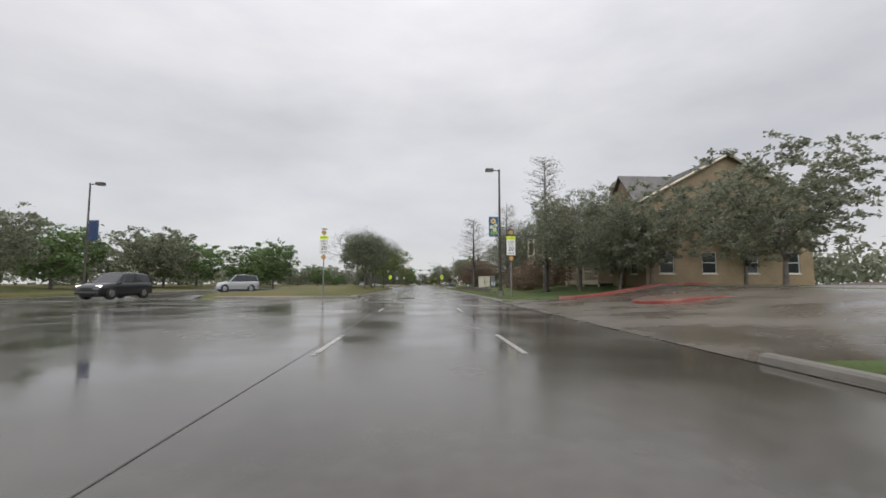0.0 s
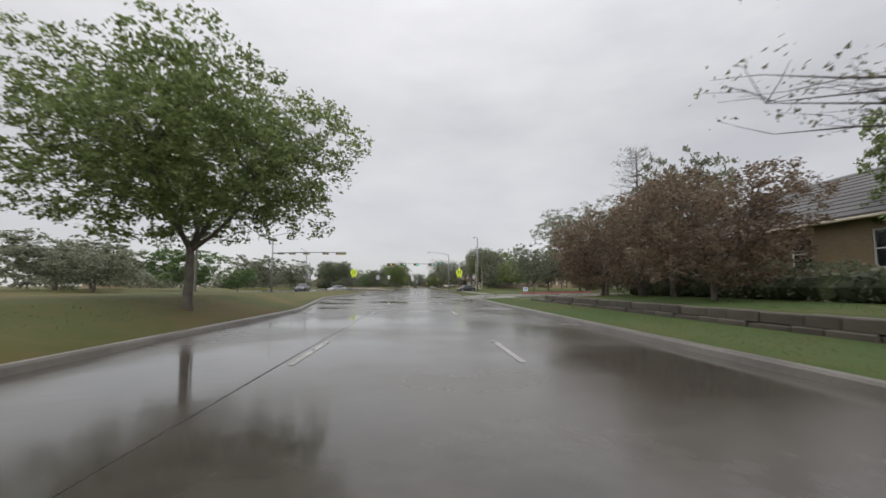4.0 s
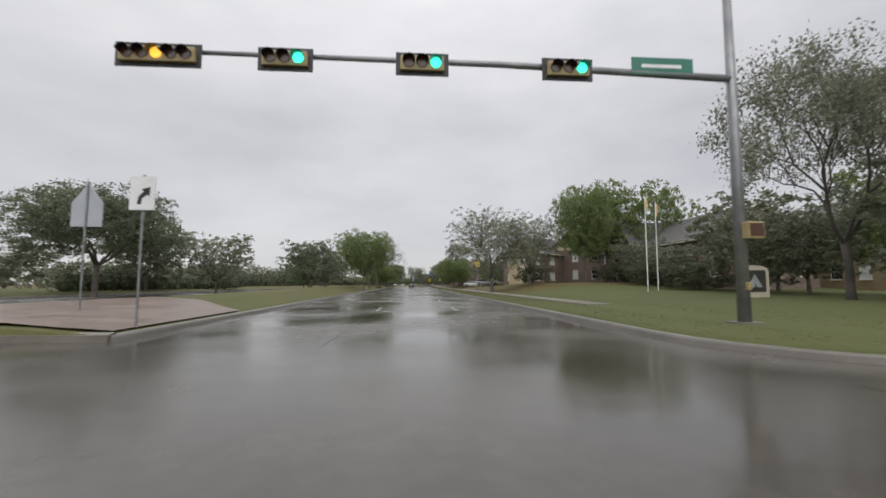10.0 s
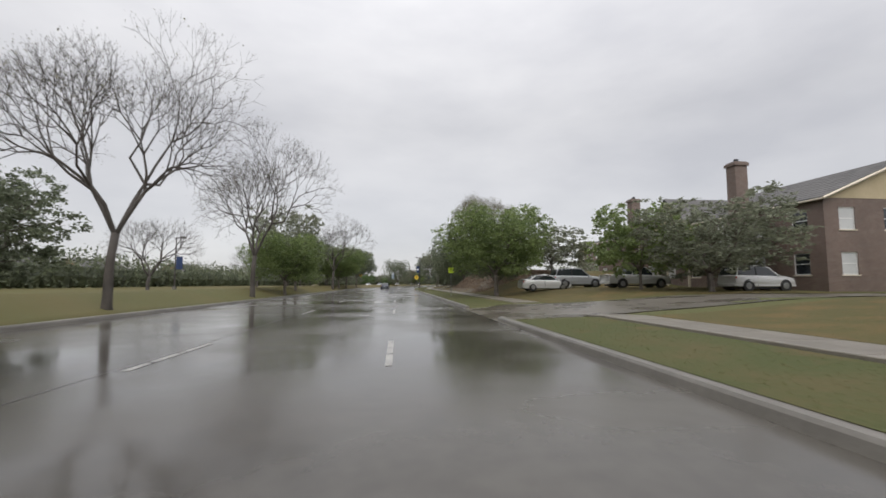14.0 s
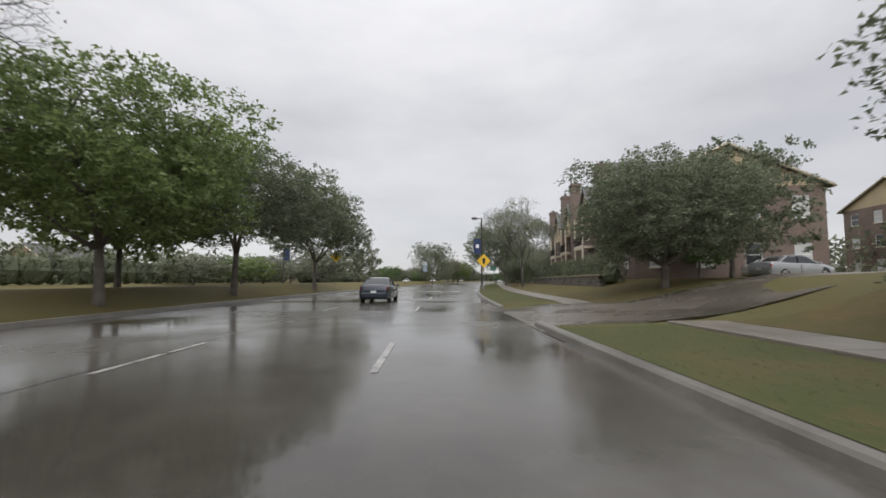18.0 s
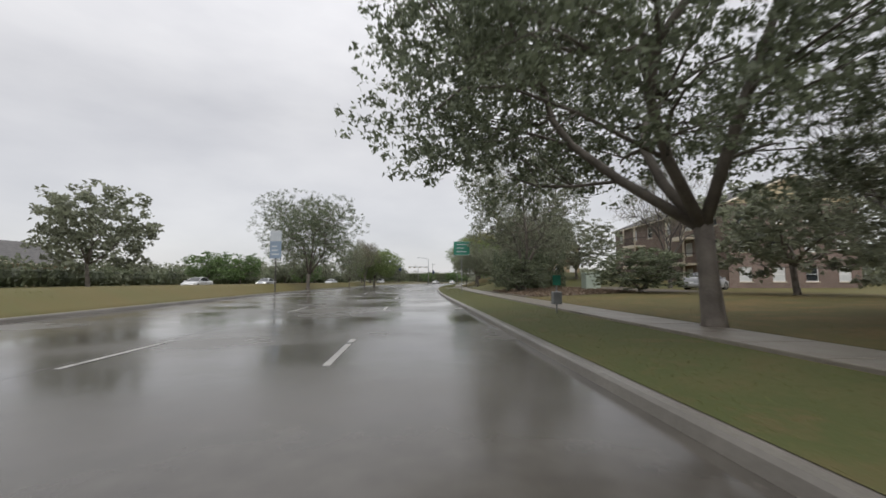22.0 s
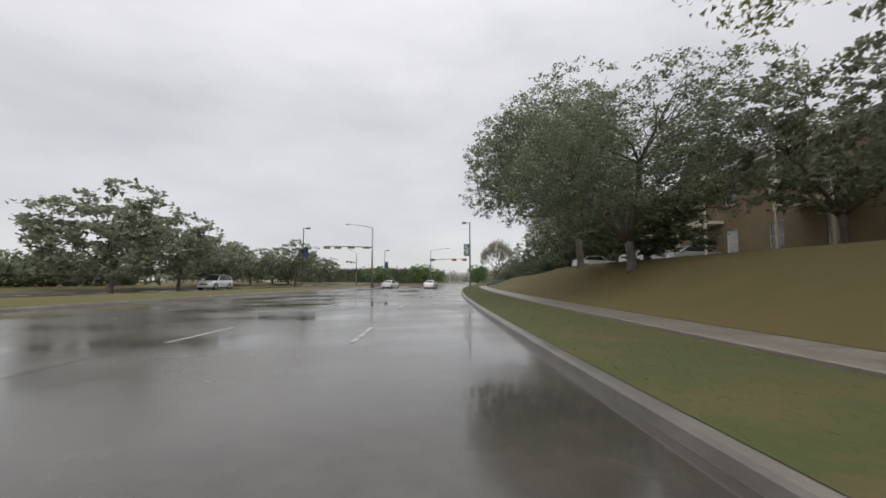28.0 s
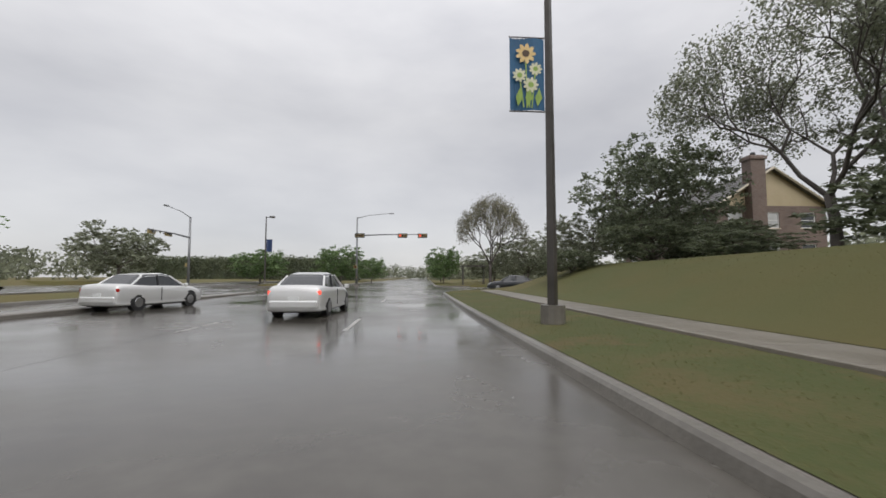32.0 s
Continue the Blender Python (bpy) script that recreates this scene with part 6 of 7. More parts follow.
vent = part("gable_vent", Build().tube([(-7.06, 0.0, 7.0), (-7.01, 0.0, 7.0)], [0.34, 0.34], 8), CREAM, e_end, "octagonal louvred gable vent")
for k in range(4):
    part("louvre", Build().box(-7.1, -7.06, -0.24, 0.24, 6.78 + 0.12 * k, 6.84 + 0.12 * k), TAN, vent)
house(214, 229, 45, 59, 6.6, 10.4, TANBRICK, "tan apartment block with brown chimneys beyond the corner", chimneys=((-6.2, -7.9, 12.6, 1.3, 1.1), (-1.0, -7.9, 12.8, 1.3, 1.1)), windows=(5, 4), z=0.8)
house(247.5, 259.5, 26.9, 40.4, 6.0, 9.6, BROWNBRICK, "brown brick apartment wing with a tan gable", along="x", windows=(3, 3), turn=-27)
house(279, 312, 31, 45, 6.2, 9.2, BROWNBRICK, "brown brick apartment block beyond the car park", chimneys=((-7.2, -9.5, 10.6, 1.1, 1.0), (-7.2, 6.5, 10.6, 1.1, 1.0)), windows=(9, 4), balconies=((-3, 3.2, 3.4), (2, 3.2, 3.4)), extra_gables=((-0.5, 6, 9.0),), z=1.0)
house(377, 391, 55.7, 91.7, 9.2, 12.4, BROWNBRICK, "long brown brick apartment block with chimneys beyond the bank", along="x", floors=3, chimneys=((-11, -7.2, 14.6, 1.6, 1.1), (6, -7.2, 14.6, 1.6, 1.1)), windows=(4, 12), z=1.5)
house(361, 406, 18.2, 32, 7.2, 10.4, BROWNBRICK, "brown brick apartment block with tall chimneys and balconies", chimneys=((-7.3, -15.0, 11.2, 1.15, 1.2), (-7.3, -2.0, 12.2, 1.15, 1.2), (-7.3, 5.0, 12.0, 1.15, 1.2), (-7.3, 17.0, 11.6, 1.15, 1.2)), windows=(10, 4), balconies=((-8.5, 3.7, 4.2), (-8.5, 0.4, 4.2), (1.5, 3.7, 3.6), (1.5, 0.4, 3.6), (11, 3.7, 4.4), (11, 0.4, 4.4), (-19.5, 3.7, 3.4)), extra_gables=((-19.5, 4.6, 9.9), (-8.5, 5.0, 10.2), (1.5, 4.4, 10.0), (11, 5.0, 10.2)))
house(437.6, 462.6, 33.3, 46.3, 8.4, 11.0, BROWNBRICK, "three-storey apartment block with cream balconies", floors=3, windows=(6, 4), balconies=((-6, 2.8, 3.4), (-6, 5.6, 3.4), (5, 2.8, 3.4), (5, 5.6, 3.4)), z=0.4)
house(511.2, 554.2, 25.6, 40.1, 7.4, 10.6, TANBRICK, "tan apartment block with cream posts above the bank", windows=(10, 4), balconies=((-16, 3.7, 4.0), (-6, 3.7, 4.0), (5, 3.7, 4.0), (15, 3.7, 4.0)), extra_gables=((-16, 5, 10.2), (5, 5, 10.2)), z=2.2)
house(595.2, 611.2, 28, 37.2, 5.2, 8.2, BROWNBRICK, "brown brick house with a chimney behind trees", chimneys=((-1.6, -8.3, 9.2, 1.2, 1.0),), windows=(4, 3), z=1.9)
for s, u, w in ((60, -86, 16), (212, -92, 14), (232, -96, 14), (352, -84, 15), (376, -88, 16), (404, -80, 14), (452, -62, 14), (470, -70, 14)):
    house(s - w / 2, s + w / 2, u - 6, u + 6, 3.6, 7.4, TANBRICK, "distant brick house with a grey roof", floors=1, windows=(4, 3), name="house", siding=TANBRICK, z=0.8)
# tall clipped hedge across the end of the view
rngh = np.random.default_rng(41)
hp = []
for k in range(9000):
    u, top = -66 + 54 * rngh.random(), 6.2 + 0.25 * math.sin(k * 0.01)
    hp.append(tuple(P(668 + (rngh.random() ** 3) * 6, u, top * rngh.random() ** 0.6)))
eh = thing("hedge", "long tall clipped dark hedge closing the view", "hedge")
core = Build()
for k in range(18):
    u0 = -65.5 + 53 * k / 18
    q = [P(s, u, z) for z in (-0.2, 5.7) for s, u in ((669, u0), (673, u0), (673, u0 + 53 / 18), (669, u0 + 53 / 18))]
    core.add(q, [(0, 1, 2, 3), (7, 6, 5, 4), (0, 4, 5, 1), (1, 5, 6, 2), (2, 6, 7, 3), (3, 7, 4, 0)])
part("woody_core", core, DARK, eh)
part("foliage", leaf_mesh("foliage", hp, 0.5, DARK, rngh), DARK, eh)


# ---- vehicles ----
def loft(rings):
    b = Build()
    n = len(rings[0])
    v = [p for r in rings for p in r]
    f = [(i * n + k, i * n + (k + 1) % n, (i + 1) * n + (k + 1) % n, (i + 1) * n + k) for i in range(len(rings) - 1) for k in range(n)]
    f += [tuple(range(n - 1, -1, -1)), tuple((len(rings) - 1) * n + k for k in range(n))]
    return b.add(v, f)


def refine(rings, along, around):
    """Smooth a loft: points in between along the length and, if asked, round each section."""
    def spline(pts, k, closed):
        n, out = len(pts), []
        for i in range(n if closed else n - 1):
            p = [pts[j % n] if closed else pts[min(max(j, 0), n - 1)] for j in (i - 1, i, i + 1, i + 2)]
            for q in range(k):
                t = q / k
                w = (-0.4 * t + 0.8 * t * t - 0.4 * t ** 3, 1 - 2.6 * t * t + 1.6 * t ** 3, 0.4 * t + 2.2 * t * t - 1.6 * t ** 3, -0.4 * t * t + 0.4 * t ** 3)
                out.append(tuple(sum(w[m] * p[m][d] for m in range(4)) for d in range(3)))
        return out if closed else out + [pts[-1]]
    if around > 1:
        rings = [spline(r, around, True) for r in rings]
    cols = [spline([r[k] for r in rings], along, False) for k in range(len(rings[0]))]
    return [[col[i] for col in cols] for i in range(len(cols[0]))]


def section(y, w, zb, zs, zt):
    """One closed cross section of a car body: sill, shoulder, deck."""
    return [(-w * 0.86, y, zb), (w * 0.86, y, zb), (w * 0.98, y, zb + 0.14), (w, y, (zb + zs) / 2 + 0.05), (w * 0.95, y, zs), (w * 0.78, y, zt), (0, y, zt + 0.025), (-w * 0.78, y, zt), (-w * 0.95, y, zs), (-w, y, (zb + zs) / 2 + 0.05), (-w * 0.98, y, zb + 0.14)]


CARS = {
    "sedan": dict(body=((-2.3, 0.74, 0.34, 0.62, 0.66), (-2.22, 0.84, 0.22, 0.88, 0.98), (-1.75, 0.89, 0.2, 0.93, 1.03), (-0.9, 0.91, 0.2, 0.92, 0.96), (0.7, 0.91, 0.2, 0.88, 0.93), (1.5, 0.88, 0.2, 0.8, 0.9), (2.1, 0.8, 0.22, 0.66, 0.74), (2.3, 0.68, 0.34, 0.5, 0.56)),
                  cabin=((-1.72, 0.70, 0.95, 1.0), (-1.05, 0.62, 0.93, 1.38), (-0.2, 0.61, 0.92, 1.45), (0.35, 0.62, 0.9, 1.40), (1.18, 0.72, 0.88, 0.94)), wheels=(-1.38, 1.36), r=0.32),
    "suv": dict(body=((-2.3, 0.8, 0.42, 0.85, 0.92), (-2.25, 0.88, 0.32, 1.02, 1.1), (-1.6, 0.93, 0.3, 1.06, 1.1), (0.6, 0.93, 0.3, 1.02, 1.06), (1.4, 0.91, 0.3, 0.96, 1.06), (2.1, 0.86, 0.32, 0.82, 0.92), (2.3, 0.76, 0.44, 0.68, 0.74)),
                cabin=((-2.2, 0.74, 1.05, 1.12), (-2.0, 0.70, 1.05, 1.66), (-0.6, 0.69, 1.04, 1.77), (0.25, 0.69, 1.02, 1.72), (1.05, 0.78, 1.0, 1.08)), wheels=(-1.4, 1.4), r=0.37),
    "pickup": dict(body=((-2.75, 0.84, 0.46, 1.0, 1.06), (-2.7, 0.9, 0.4, 1.12, 1.14), (-0.7, 0.93, 0.36, 1.12, 1.14), (0.9, 0.93, 0.36, 1.08, 1.12), (1.6, 0.92, 0.36, 1.02, 1.12), (2.5, 0.88, 0.38, 0.92, 1.02), (2.7, 0.8, 0.46, 0.78, 0.84)),
                   cabin=((-0.75, 0.76, 1.1, 1.14), (-0.65, 0.70, 1.1, 1.76), (0.1, 0.69, 1.1, 1.84), (0.55, 0.7, 1.1, 1.8), (1.3, 0.78, 1.08, 1.14)), wheels=(-1.65, 1.75), r=0.38),
}


def car(kind, paint, m, label, brake=False, head=False):
    c = CARS[kind]
    e = thing("car" if kind != "pickup" else "pickup_truck", label, "car", "cars")
    e.matrix_basis = m
    mat = PAINTS[paint]
    body = part("body", loft(refine([section(*r) for r in c["body"]], 4, 3)), mat, e, shade=True)
    rings = []
    for y, w, zb, zt in c["cabin"]:
        wb = w + 0.12
        rings.append([(-wb, y, zb - 0.05), (wb, y, zb - 0.05), (w + (wb - w) * 0.2, y, zt - 0.06), (w * 0.8, y, zt), (-w * 0.8, y, zt), (-w - (wb - w) * 0.2, y, zt - 0.06)])
    part("glazing", loft(refine(rings, 4, 1)), GLASS, e)
    cab = c["cabin"]
    rf = []
    for y, w, zb, zt in cab[1:-1]:
        rf.append([(-w - 0.045, y, zt - 0.09), (w + 0.045, y, zt - 0.09), (w * 0.82, y, zt + 0.018), (-w * 0.82, y, zt + 0.018)])
    part("roof", loft(refine(rf, 4, 1)), mat, e)
    for sgn in (-1, 1):
        for a, bb in ((0, 1), (-1, -2)):
            p, q = cab[a], cab[bb]
            part("pillar", Build().tube([(sgn * (p[1] + 0.08), p[0], p[2] - 0.02), (sgn * (q[1] + 0.01), q[0], q[3] - 0.05)], [0.045, 0.04], 5), mat, e)
        mid = cab[2]
        part("pillar", Build().tube([(sgn * (mid[1] + 0.12), mid[0] - 0.1, mid[2] - 0.02), (sgn * (mid[1] + 0.02), mid[0] - 0.1, mid[3] - 0.05)], [0.04, 0.04], 5), BLACK, e)
        ym = cab[-1][0] - 0.25
        part("mirror", Build().box(min(sgn * 0.9, sgn * 1.08), max(sgn * 0.9, sgn * 1.08), ym - 0.06, ym + 0.06, cab[-1][2], cab[-1][2] + 0.15, 0.03), mat, e)
        part("door_seam", Build().box(min(sgn * 0.905, sgn * 0.926), max(sgn * 0.905, sgn * 0.926), mid[0] - 0.11, mid[0] - 0.09, 0.35, cab[2][2] - 0.05), BLACK, e)
        yb, yf = c["body"][1], c["body"][-2]
        part("tail_lamp", Build().box(min(sgn * yb[1] * 0.78, sgn * yb[1] * 0.97), max(sgn * yb[1] * 0.78, sgn * yb[1] * 0.99), yb[0] - 0.05, yb[0] + 0.06, yb[3] - 0.13, yb[3] - 0.01, 0.02), REDLIGHT if brake else TAILRED, e, "lit brake lamp" if brake else "")
        part("headlamp", Build().box(min(sgn * yf[1] * 0.55, sgn * yf[1] * 0.95), max(sgn * yf[1] * 0.55, sgn * yf[1] * 0.95), yf[0] - 0.1, yf[0] + 0.1, yf[3] - 0.06, yf[3] + 0.07, 0.02), HEADLIGHT if head else CLEARLAMP, e, "lit headlamp" if head else "")
        for y in c["wheels"]:
            r = c["r"]
            x0, x1 = sgn * (c["body"][2][1] - 0.2), sgn * (c["body"][2][1] + 0.015)
            wh = part("wheel", Build().tube([(x0, y, r), (x0 * 0.9 + x1 * 0.1, y, r), (x0 * 0.12 + x1 * 0.88, y, r), (x1, y, r)], [r * 0.9, r, r, r * 0.9], 20), RUBBER, e)
            part("rim", Build().tube([(x1 - sgn * 0.01, y, r), (x1 + sgn * 0.012, y, r)], [r * 0.64, r * 0.56], 14), RIM, wh)
            part("wheel_arch", Build().tube([(x0, y, r + 0.02), (x1 - sgn * 0.014, y, r + 0.02)], [r * 1.16, r * 1.16], 18), BLACK, e)
    yb, yf = c["body"][0], c["body"][-1]
    part("number_plate", Build().box(-0.17, 0.17, yb[0] - 0.02, yb[0] + 0.02, yb[3] - 0.06, yb[3] + 0.06), SIGNWHITE, e)
    part("bumper", Build().box(-yb[1] * 1.02, yb[1] * 1.02, yb[0] - 0.05, yb[0] + 0.12, 0.36, 0.56, 0.04), mat, e)
    part("bumper", Build().box(-yf[1] * 1.02, yf[1] * 1.02, yf[0] - 0.12, yf[0] + 0.05, 0.32, 0.5, 0.04), mat, e)
    part("grille", Build().box(-0.4, 0.4, yf[0] - 0.06, yf[0] + 0.02, yf[2] + 0.16, yf[3] + 0.05), BLACK, e)
    part("under_tray", Build().box(-0.75, 0.75, yb[0] + 0.3, yf[0] - 0.3, 0.16, 0.3), BLACK, e)
    if brake:
        part("high_brake_lamp", Build().box(-0.14, 0.14, cab[0][0] + 0.42, cab[0][0] + 0.46, cab[0][2] + 0.2, cab[0][2] + 0.24), REDLIGHT, e)
    return e


ZO = 0.3
car("suv", "black", at(30.5, -20.8, ZO, 186), "dark off-road car in the oncoming lane", head=True)
car("suv", "silver", at(51.0, -21.3, ZO, 238) @ Matrix.Diagonal((1.04, 0.98, 1.16, 1)), "silver off-road car in the oncoming lane")
car("sedan", "charcoal", at(152, -20.5, ZO, 180), "dark grey saloon in the oncoming lane")
car("sedan", "silver", at(173.5, -18.3, 0.02, 215), "silver saloon turning at the junction")
car("sedan", "black", at(176.2, 12.0, 0.015, -114), "black saloon waiting at the side street")
car("sedan", "blue", at(353.2, -1.0, 0.0, 0), "dark blue saloon ahead in the middle lane on wet road")
car("sedan", "white", at(577.5, 0.0, 0.0, 3), "white saloon with lit brake lamps on the wet road", brake=True)
car("sedan", "white", at(580.5, -7.6, 0.0, 12), "white saloon in the turning lane on the wet road")
car("sedan", "silver", at(496.5, -20.5, ZO, 180), "silver saloon in the oncoming lane")
car("sedan", "silver", at(470, -23.5, ZO, 180), "silver saloon in the oncoming lane", head=True)
for s, u, turn, kind, col, lab in (
        (291, 15.5, 90, "sedan", "white", "white saloon parked behind the lawn"), (291, 18.5, 92, "suv", "silver", "silver off-road car parked by the building"),
        (288, 22.5, 90, "pickup", "white", "white pickup parked by the building"), (281, 27.5, 90, "suv", "white", "white off-road car parked by the drive"),
        (336, 26, 84, "sedan", "white", "white saloon parked on the bank"), (339.5, 27.5, 84, "suv", "white", "white off-road car parked on the bank"), (353, 24.5, 80, "sedan", "silver", "silver saloon parked above the lawn"), (357, 26.5, 80, "sedan", "white", "white saloon parked above the lawn"),
        (488, 22, 88, "sedan", "silver", "silver saloon parked under trees"), (491, 19.0, 88, "sedan", "charcoal", "dark saloon parked under trees"),
        (545.5, 24.6, 85, "pickup", "white", "white pickup parked on the bank"), (550, 20.2, 85, "sedan", "white", "white saloon parked on the bank"), (541.5, 22.2, 85, "sedan", "white", "white saloon parked on the bank"), (537, 24.0, 85, "sedan", "silver", "silver saloon parked on the bank"),
        (601.5, 12.5, -80, "sedan", "black", "black saloon in the side street"), (431, 27, 60, "sedan", "silver", "silver saloon parked by the apartments"),
        (451, -27 + 3, 180, "sedan", "white", "white saloon in the oncoming lane"), (552, -23, 180, "suv", "white", "white off-road car in the oncoming lane")):
    z = 0.012 if in_cross(s) else ZO if u < -15 else G(s, u) - 0.03
    car(kind, col, at(s, u, z, turn), lab)


# ---- verge things ----
def cabinet(s, u, w, d, h, mat, label, doors=2, turn=-90.0, name="utility_cabinet"):
    """Metal cabinet; its front faces local -y."""
    e = thing(name, label, "cabinet")
    e.matrix_basis = at(s, u, None, turn)
    part("plinth", Build().box(-w / 2 - 0.1, w / 2 + 0.1, -d / 2 - 0.1, d / 2 + 0.1, -0.3, 0.08), KERB, e)
    body = part("body", Build().box(-w / 2, w / 2, -d / 2, d / 2, 0.08, h, 0.03), mat, e)
    for i in range(doors):
        x0, x1 = -w / 2 + w * i / doors + 0.04, -w / 2 + w * (i + 1) / doors - 0.04
        dr = part("door", Build().box(x0, x1, -d / 2 - 0.025, -d / 2 + 0.005, 0.16, h - 0.1, 0.01), mat, e)
        part("handle", Build().box(x1 - 0.1, x1 - 0.06, -d / 2 - 0.06, -d / 2 - 0.025, h * 0.5, h * 0.5 + 0.18), GALV, dr)
    part("lid", Build().box(-w / 2 - 0.04, w / 2 + 0.04, -d / 2 - 0.04, d / 2 + 0.04, h - 0.02, h + 0.05, 0.02), mat, e)
    return e


cabinet(68.6, 9.75, 0.9, 0.7, 1.75, BEIGE, "beige metal utility cabinet on the lawn", 1, 0)
cabinet(68.9, 10.7, 0.9, 0.7, 1.72, BEIGE, "beige metal utility cabinet with double doors", 2, 0)
cabinet(68.8, 11.6, 0.6, 0.6, 1.75, GALV, "grey metal meter cabinet with a label", 1, 0)
cabinet(431.5, 17.6, 1.2, 1.0, 1.35, CABGREEN, "pale green transformer cabinet on the lawn", 2, 0, "transformer_cabinet")
cabinet(189.5, 14.4, 0.95, 0.7, 2.0, GALV, "grey signal control cabinet at the corner", 1, 0)
cabinet(190.5, 17.2, 0.45, 0.45, 1.2, BEIGE, "small beige cable pedestal at the corner", 1, 0)


def yard_sign(s, u):
    e = thing("yard_sign", "small white and blue yard sign on wire legs", "sign")
    e.matrix_basis = at(s, u)
    part("board", Build().box(-0.3, 0.3, -0.01, 0.01, 0.35, 0.85), SIGNWHITE, e)
    part("lettering", Build().box(-0.24, 0.24, -0.016, -0.011, 0.62, 0.76), SIGNBLUE, e)
    part("lettering", Build().box(-0.24, 0.18, -0.016, -0.011, 0.45, 0.53), SIGNBLUE, e)
    for x in (-0.2, 0.2):
        part("leg", Build().tube([(x, 0.0, -0.2), (x, 0.0, 0.36)], [0.006, 0.006], 4), GALV, e)


yard_sign(67.0, 11.4)
yard_sign(127.1, 14.1)

sgn = thing("monument_sign", "stone entrance sign with an arched top and a pale emblem", "sign")
sgn.matrix_basis = at(201.5, 18.8, None, 0)
n = 9
part("stone_frame", Build().plate([(-0.85, -0.3), (0.85, -0.3), (0.85, 1.5)] + [(math.cos(a * math.pi / (n - 1)) * 0.85, 1.5 + math.sin(a * math.pi / (n - 1)) * 0.28) for a in range(n)] + [(-0.85, 1.5)], -0.15, 0.15), CREAM, sgn)
face = part("panel", Build().box(-0.65, 0.65, -0.17, -0.152, 0.3, 1.5), BRONZE, sgn)
part("emblem", Build().plate([(-0.45, 0.55), (-0.05, 0.55), (0.0, 0.8), (0.1, 0.55), (0.45, 0.55), (0.0, 1.3)], -0.18, -0.171), PANELGREY, face)
for s, u in ((214, 19.8), (216.5, 22.2)):
    fp = thing("flagpole", "thin white flagpole with furled flag", "flagpole", "flagpoles")
    fp.matrix_basis = at(s, u)
    part("pole", Build().tube([(0, 0, -0.3), (0, 0, 4), (0, 0, 8.2)], [0.06, 0.05, 0.03], 8), WHITE, fp)
    part("ball", Build().tube([(0, 0, 8.2), (0, 0, 8.25), (0, 0, 8.33)], [0.03, 0.07, 0.02], 8), GALV, fp)
    part("flag", Build().tube([(0.06, 0, 6.9), (0.14, 0.02, 7.3), (0.12, 0, 7.8), (0.05, 0, 8.1)], [0.04, 0.11, 0.09, 0.02], 7), PETAL, fp)

bd = thing("board_sign", "tall two-panel sign board on a post in the grass", "sign")
bd.matrix_basis = at(440.5, -10.7, None, 0, 1.32)
part("post", Build().tube([(0, 0.05, -0.4), (0, 0.05, 4.75)], [0.05, 0.045], 8), BRONZE, bd)
part("upper_panel", Build().box(-0.42, 0.42, -0.03, 0.02, 3.85, 4.65), PANELGREY, bd, "pale grey panel")
lo = part("lower_panel", Build().box(-0.42, 0.42, -0.03, 0.02, 2.55, 3.83), PANELBLUE, bd, "blue panel with pale bars")
for k in range(3):
    part("lettering", Build().box(-0.3, 0.26 - 0.08 * k, -0.036, -0.031, 2.8 + 0.3 * k, 2.92 + 0.3 * k), PANELGREY, lo)

rk = thing("timber_rail", "low dark metal rail on the wet verge", "rail")
rk.matrix_basis = at(471.5, 11.2, None, -20)
for x in (-0.8, 0.8):
    part("post", Build().tube([(x, 0, -0.3), (x, 0, 1.15)], [0.05, 0.05], 7), BLACK, rk)
for z in (0.6, 1.0):
    part("bar", Build().tube([(-0.95, 0, z), (0.95, 0, z)], [0.04, 0.04], 6), BLACK, rk)

shl = thing("bus_shelter", "small open bus shelter with a flat roof", "shelter")
shl.matrix_basis = at(619.5, 10.8)
for x, y in ((-1.4, -0.6), (1.4, -0.6), (-1.4, 0.6), (1.4, 0.6)):
    part("post", Build().box(x - 0.06, x + 0.06, y - 0.06, y + 0.06, -0.2, 2.4), BRONZE, shl)
part("roof", Build().box(-1.7, 1.7, -0.9, 0.9, 2.4, 2.58, 0.03), BRONZE, shl)
part("back_pane", Build().box(1.36, 1.4, -0.54, 0.54, 0.4, 2.2), GLASS, shl)
part("bench", Build().box(0.8, 1.25, -0.5, 0.5, 0.42, 0.48, 0.01), GALV, shl)
up = thing("pole", "thin weathered wooden pole in the grass", "pole")
up.matrix_basis = at(103, -23.5 + 8.5)
part("shaft", Build().tube([(0, 0, -0.4), (0, 0, 7.6)], [0.09, 0.06], 9), BARK, up)
part("cap", Build().tube([(0, 0, 7.6), (0, 0, 7.68)], [0.08, 0.05], 9), GALV, up)
bo = thing("bollard", "short dark marker post in the grass", "bollard")
bo.matrix_basis = at(403.5, 8.0 + 4.5)
part("post", Build().tube([(0, 0, -0.2), (0, 0, 0.95), (0, 0, 1.0)], [0.07, 0.07, 0.04], 8), BLACK, bo)
tb = thing("litter_bin", "grey pet waste station on a post", "bin")
tb.matrix_basis = at(411.5, 8.1, None, 0, 0.85)
part("post", Build().tube([(0, 0, -0.2), (0, 0, 1.5)], [0.035, 0.035], 6), GALV, tb)
part("bin", Build().box(-0.18, 0.18, -0.15, 0.15, 0.35, 0.85, 0.03), GALV, tb)
part("sign", Build().box(-0.16, 0.16, -0.05, -0.03, 1.1, 1.5), SIGNGREEN, tb)
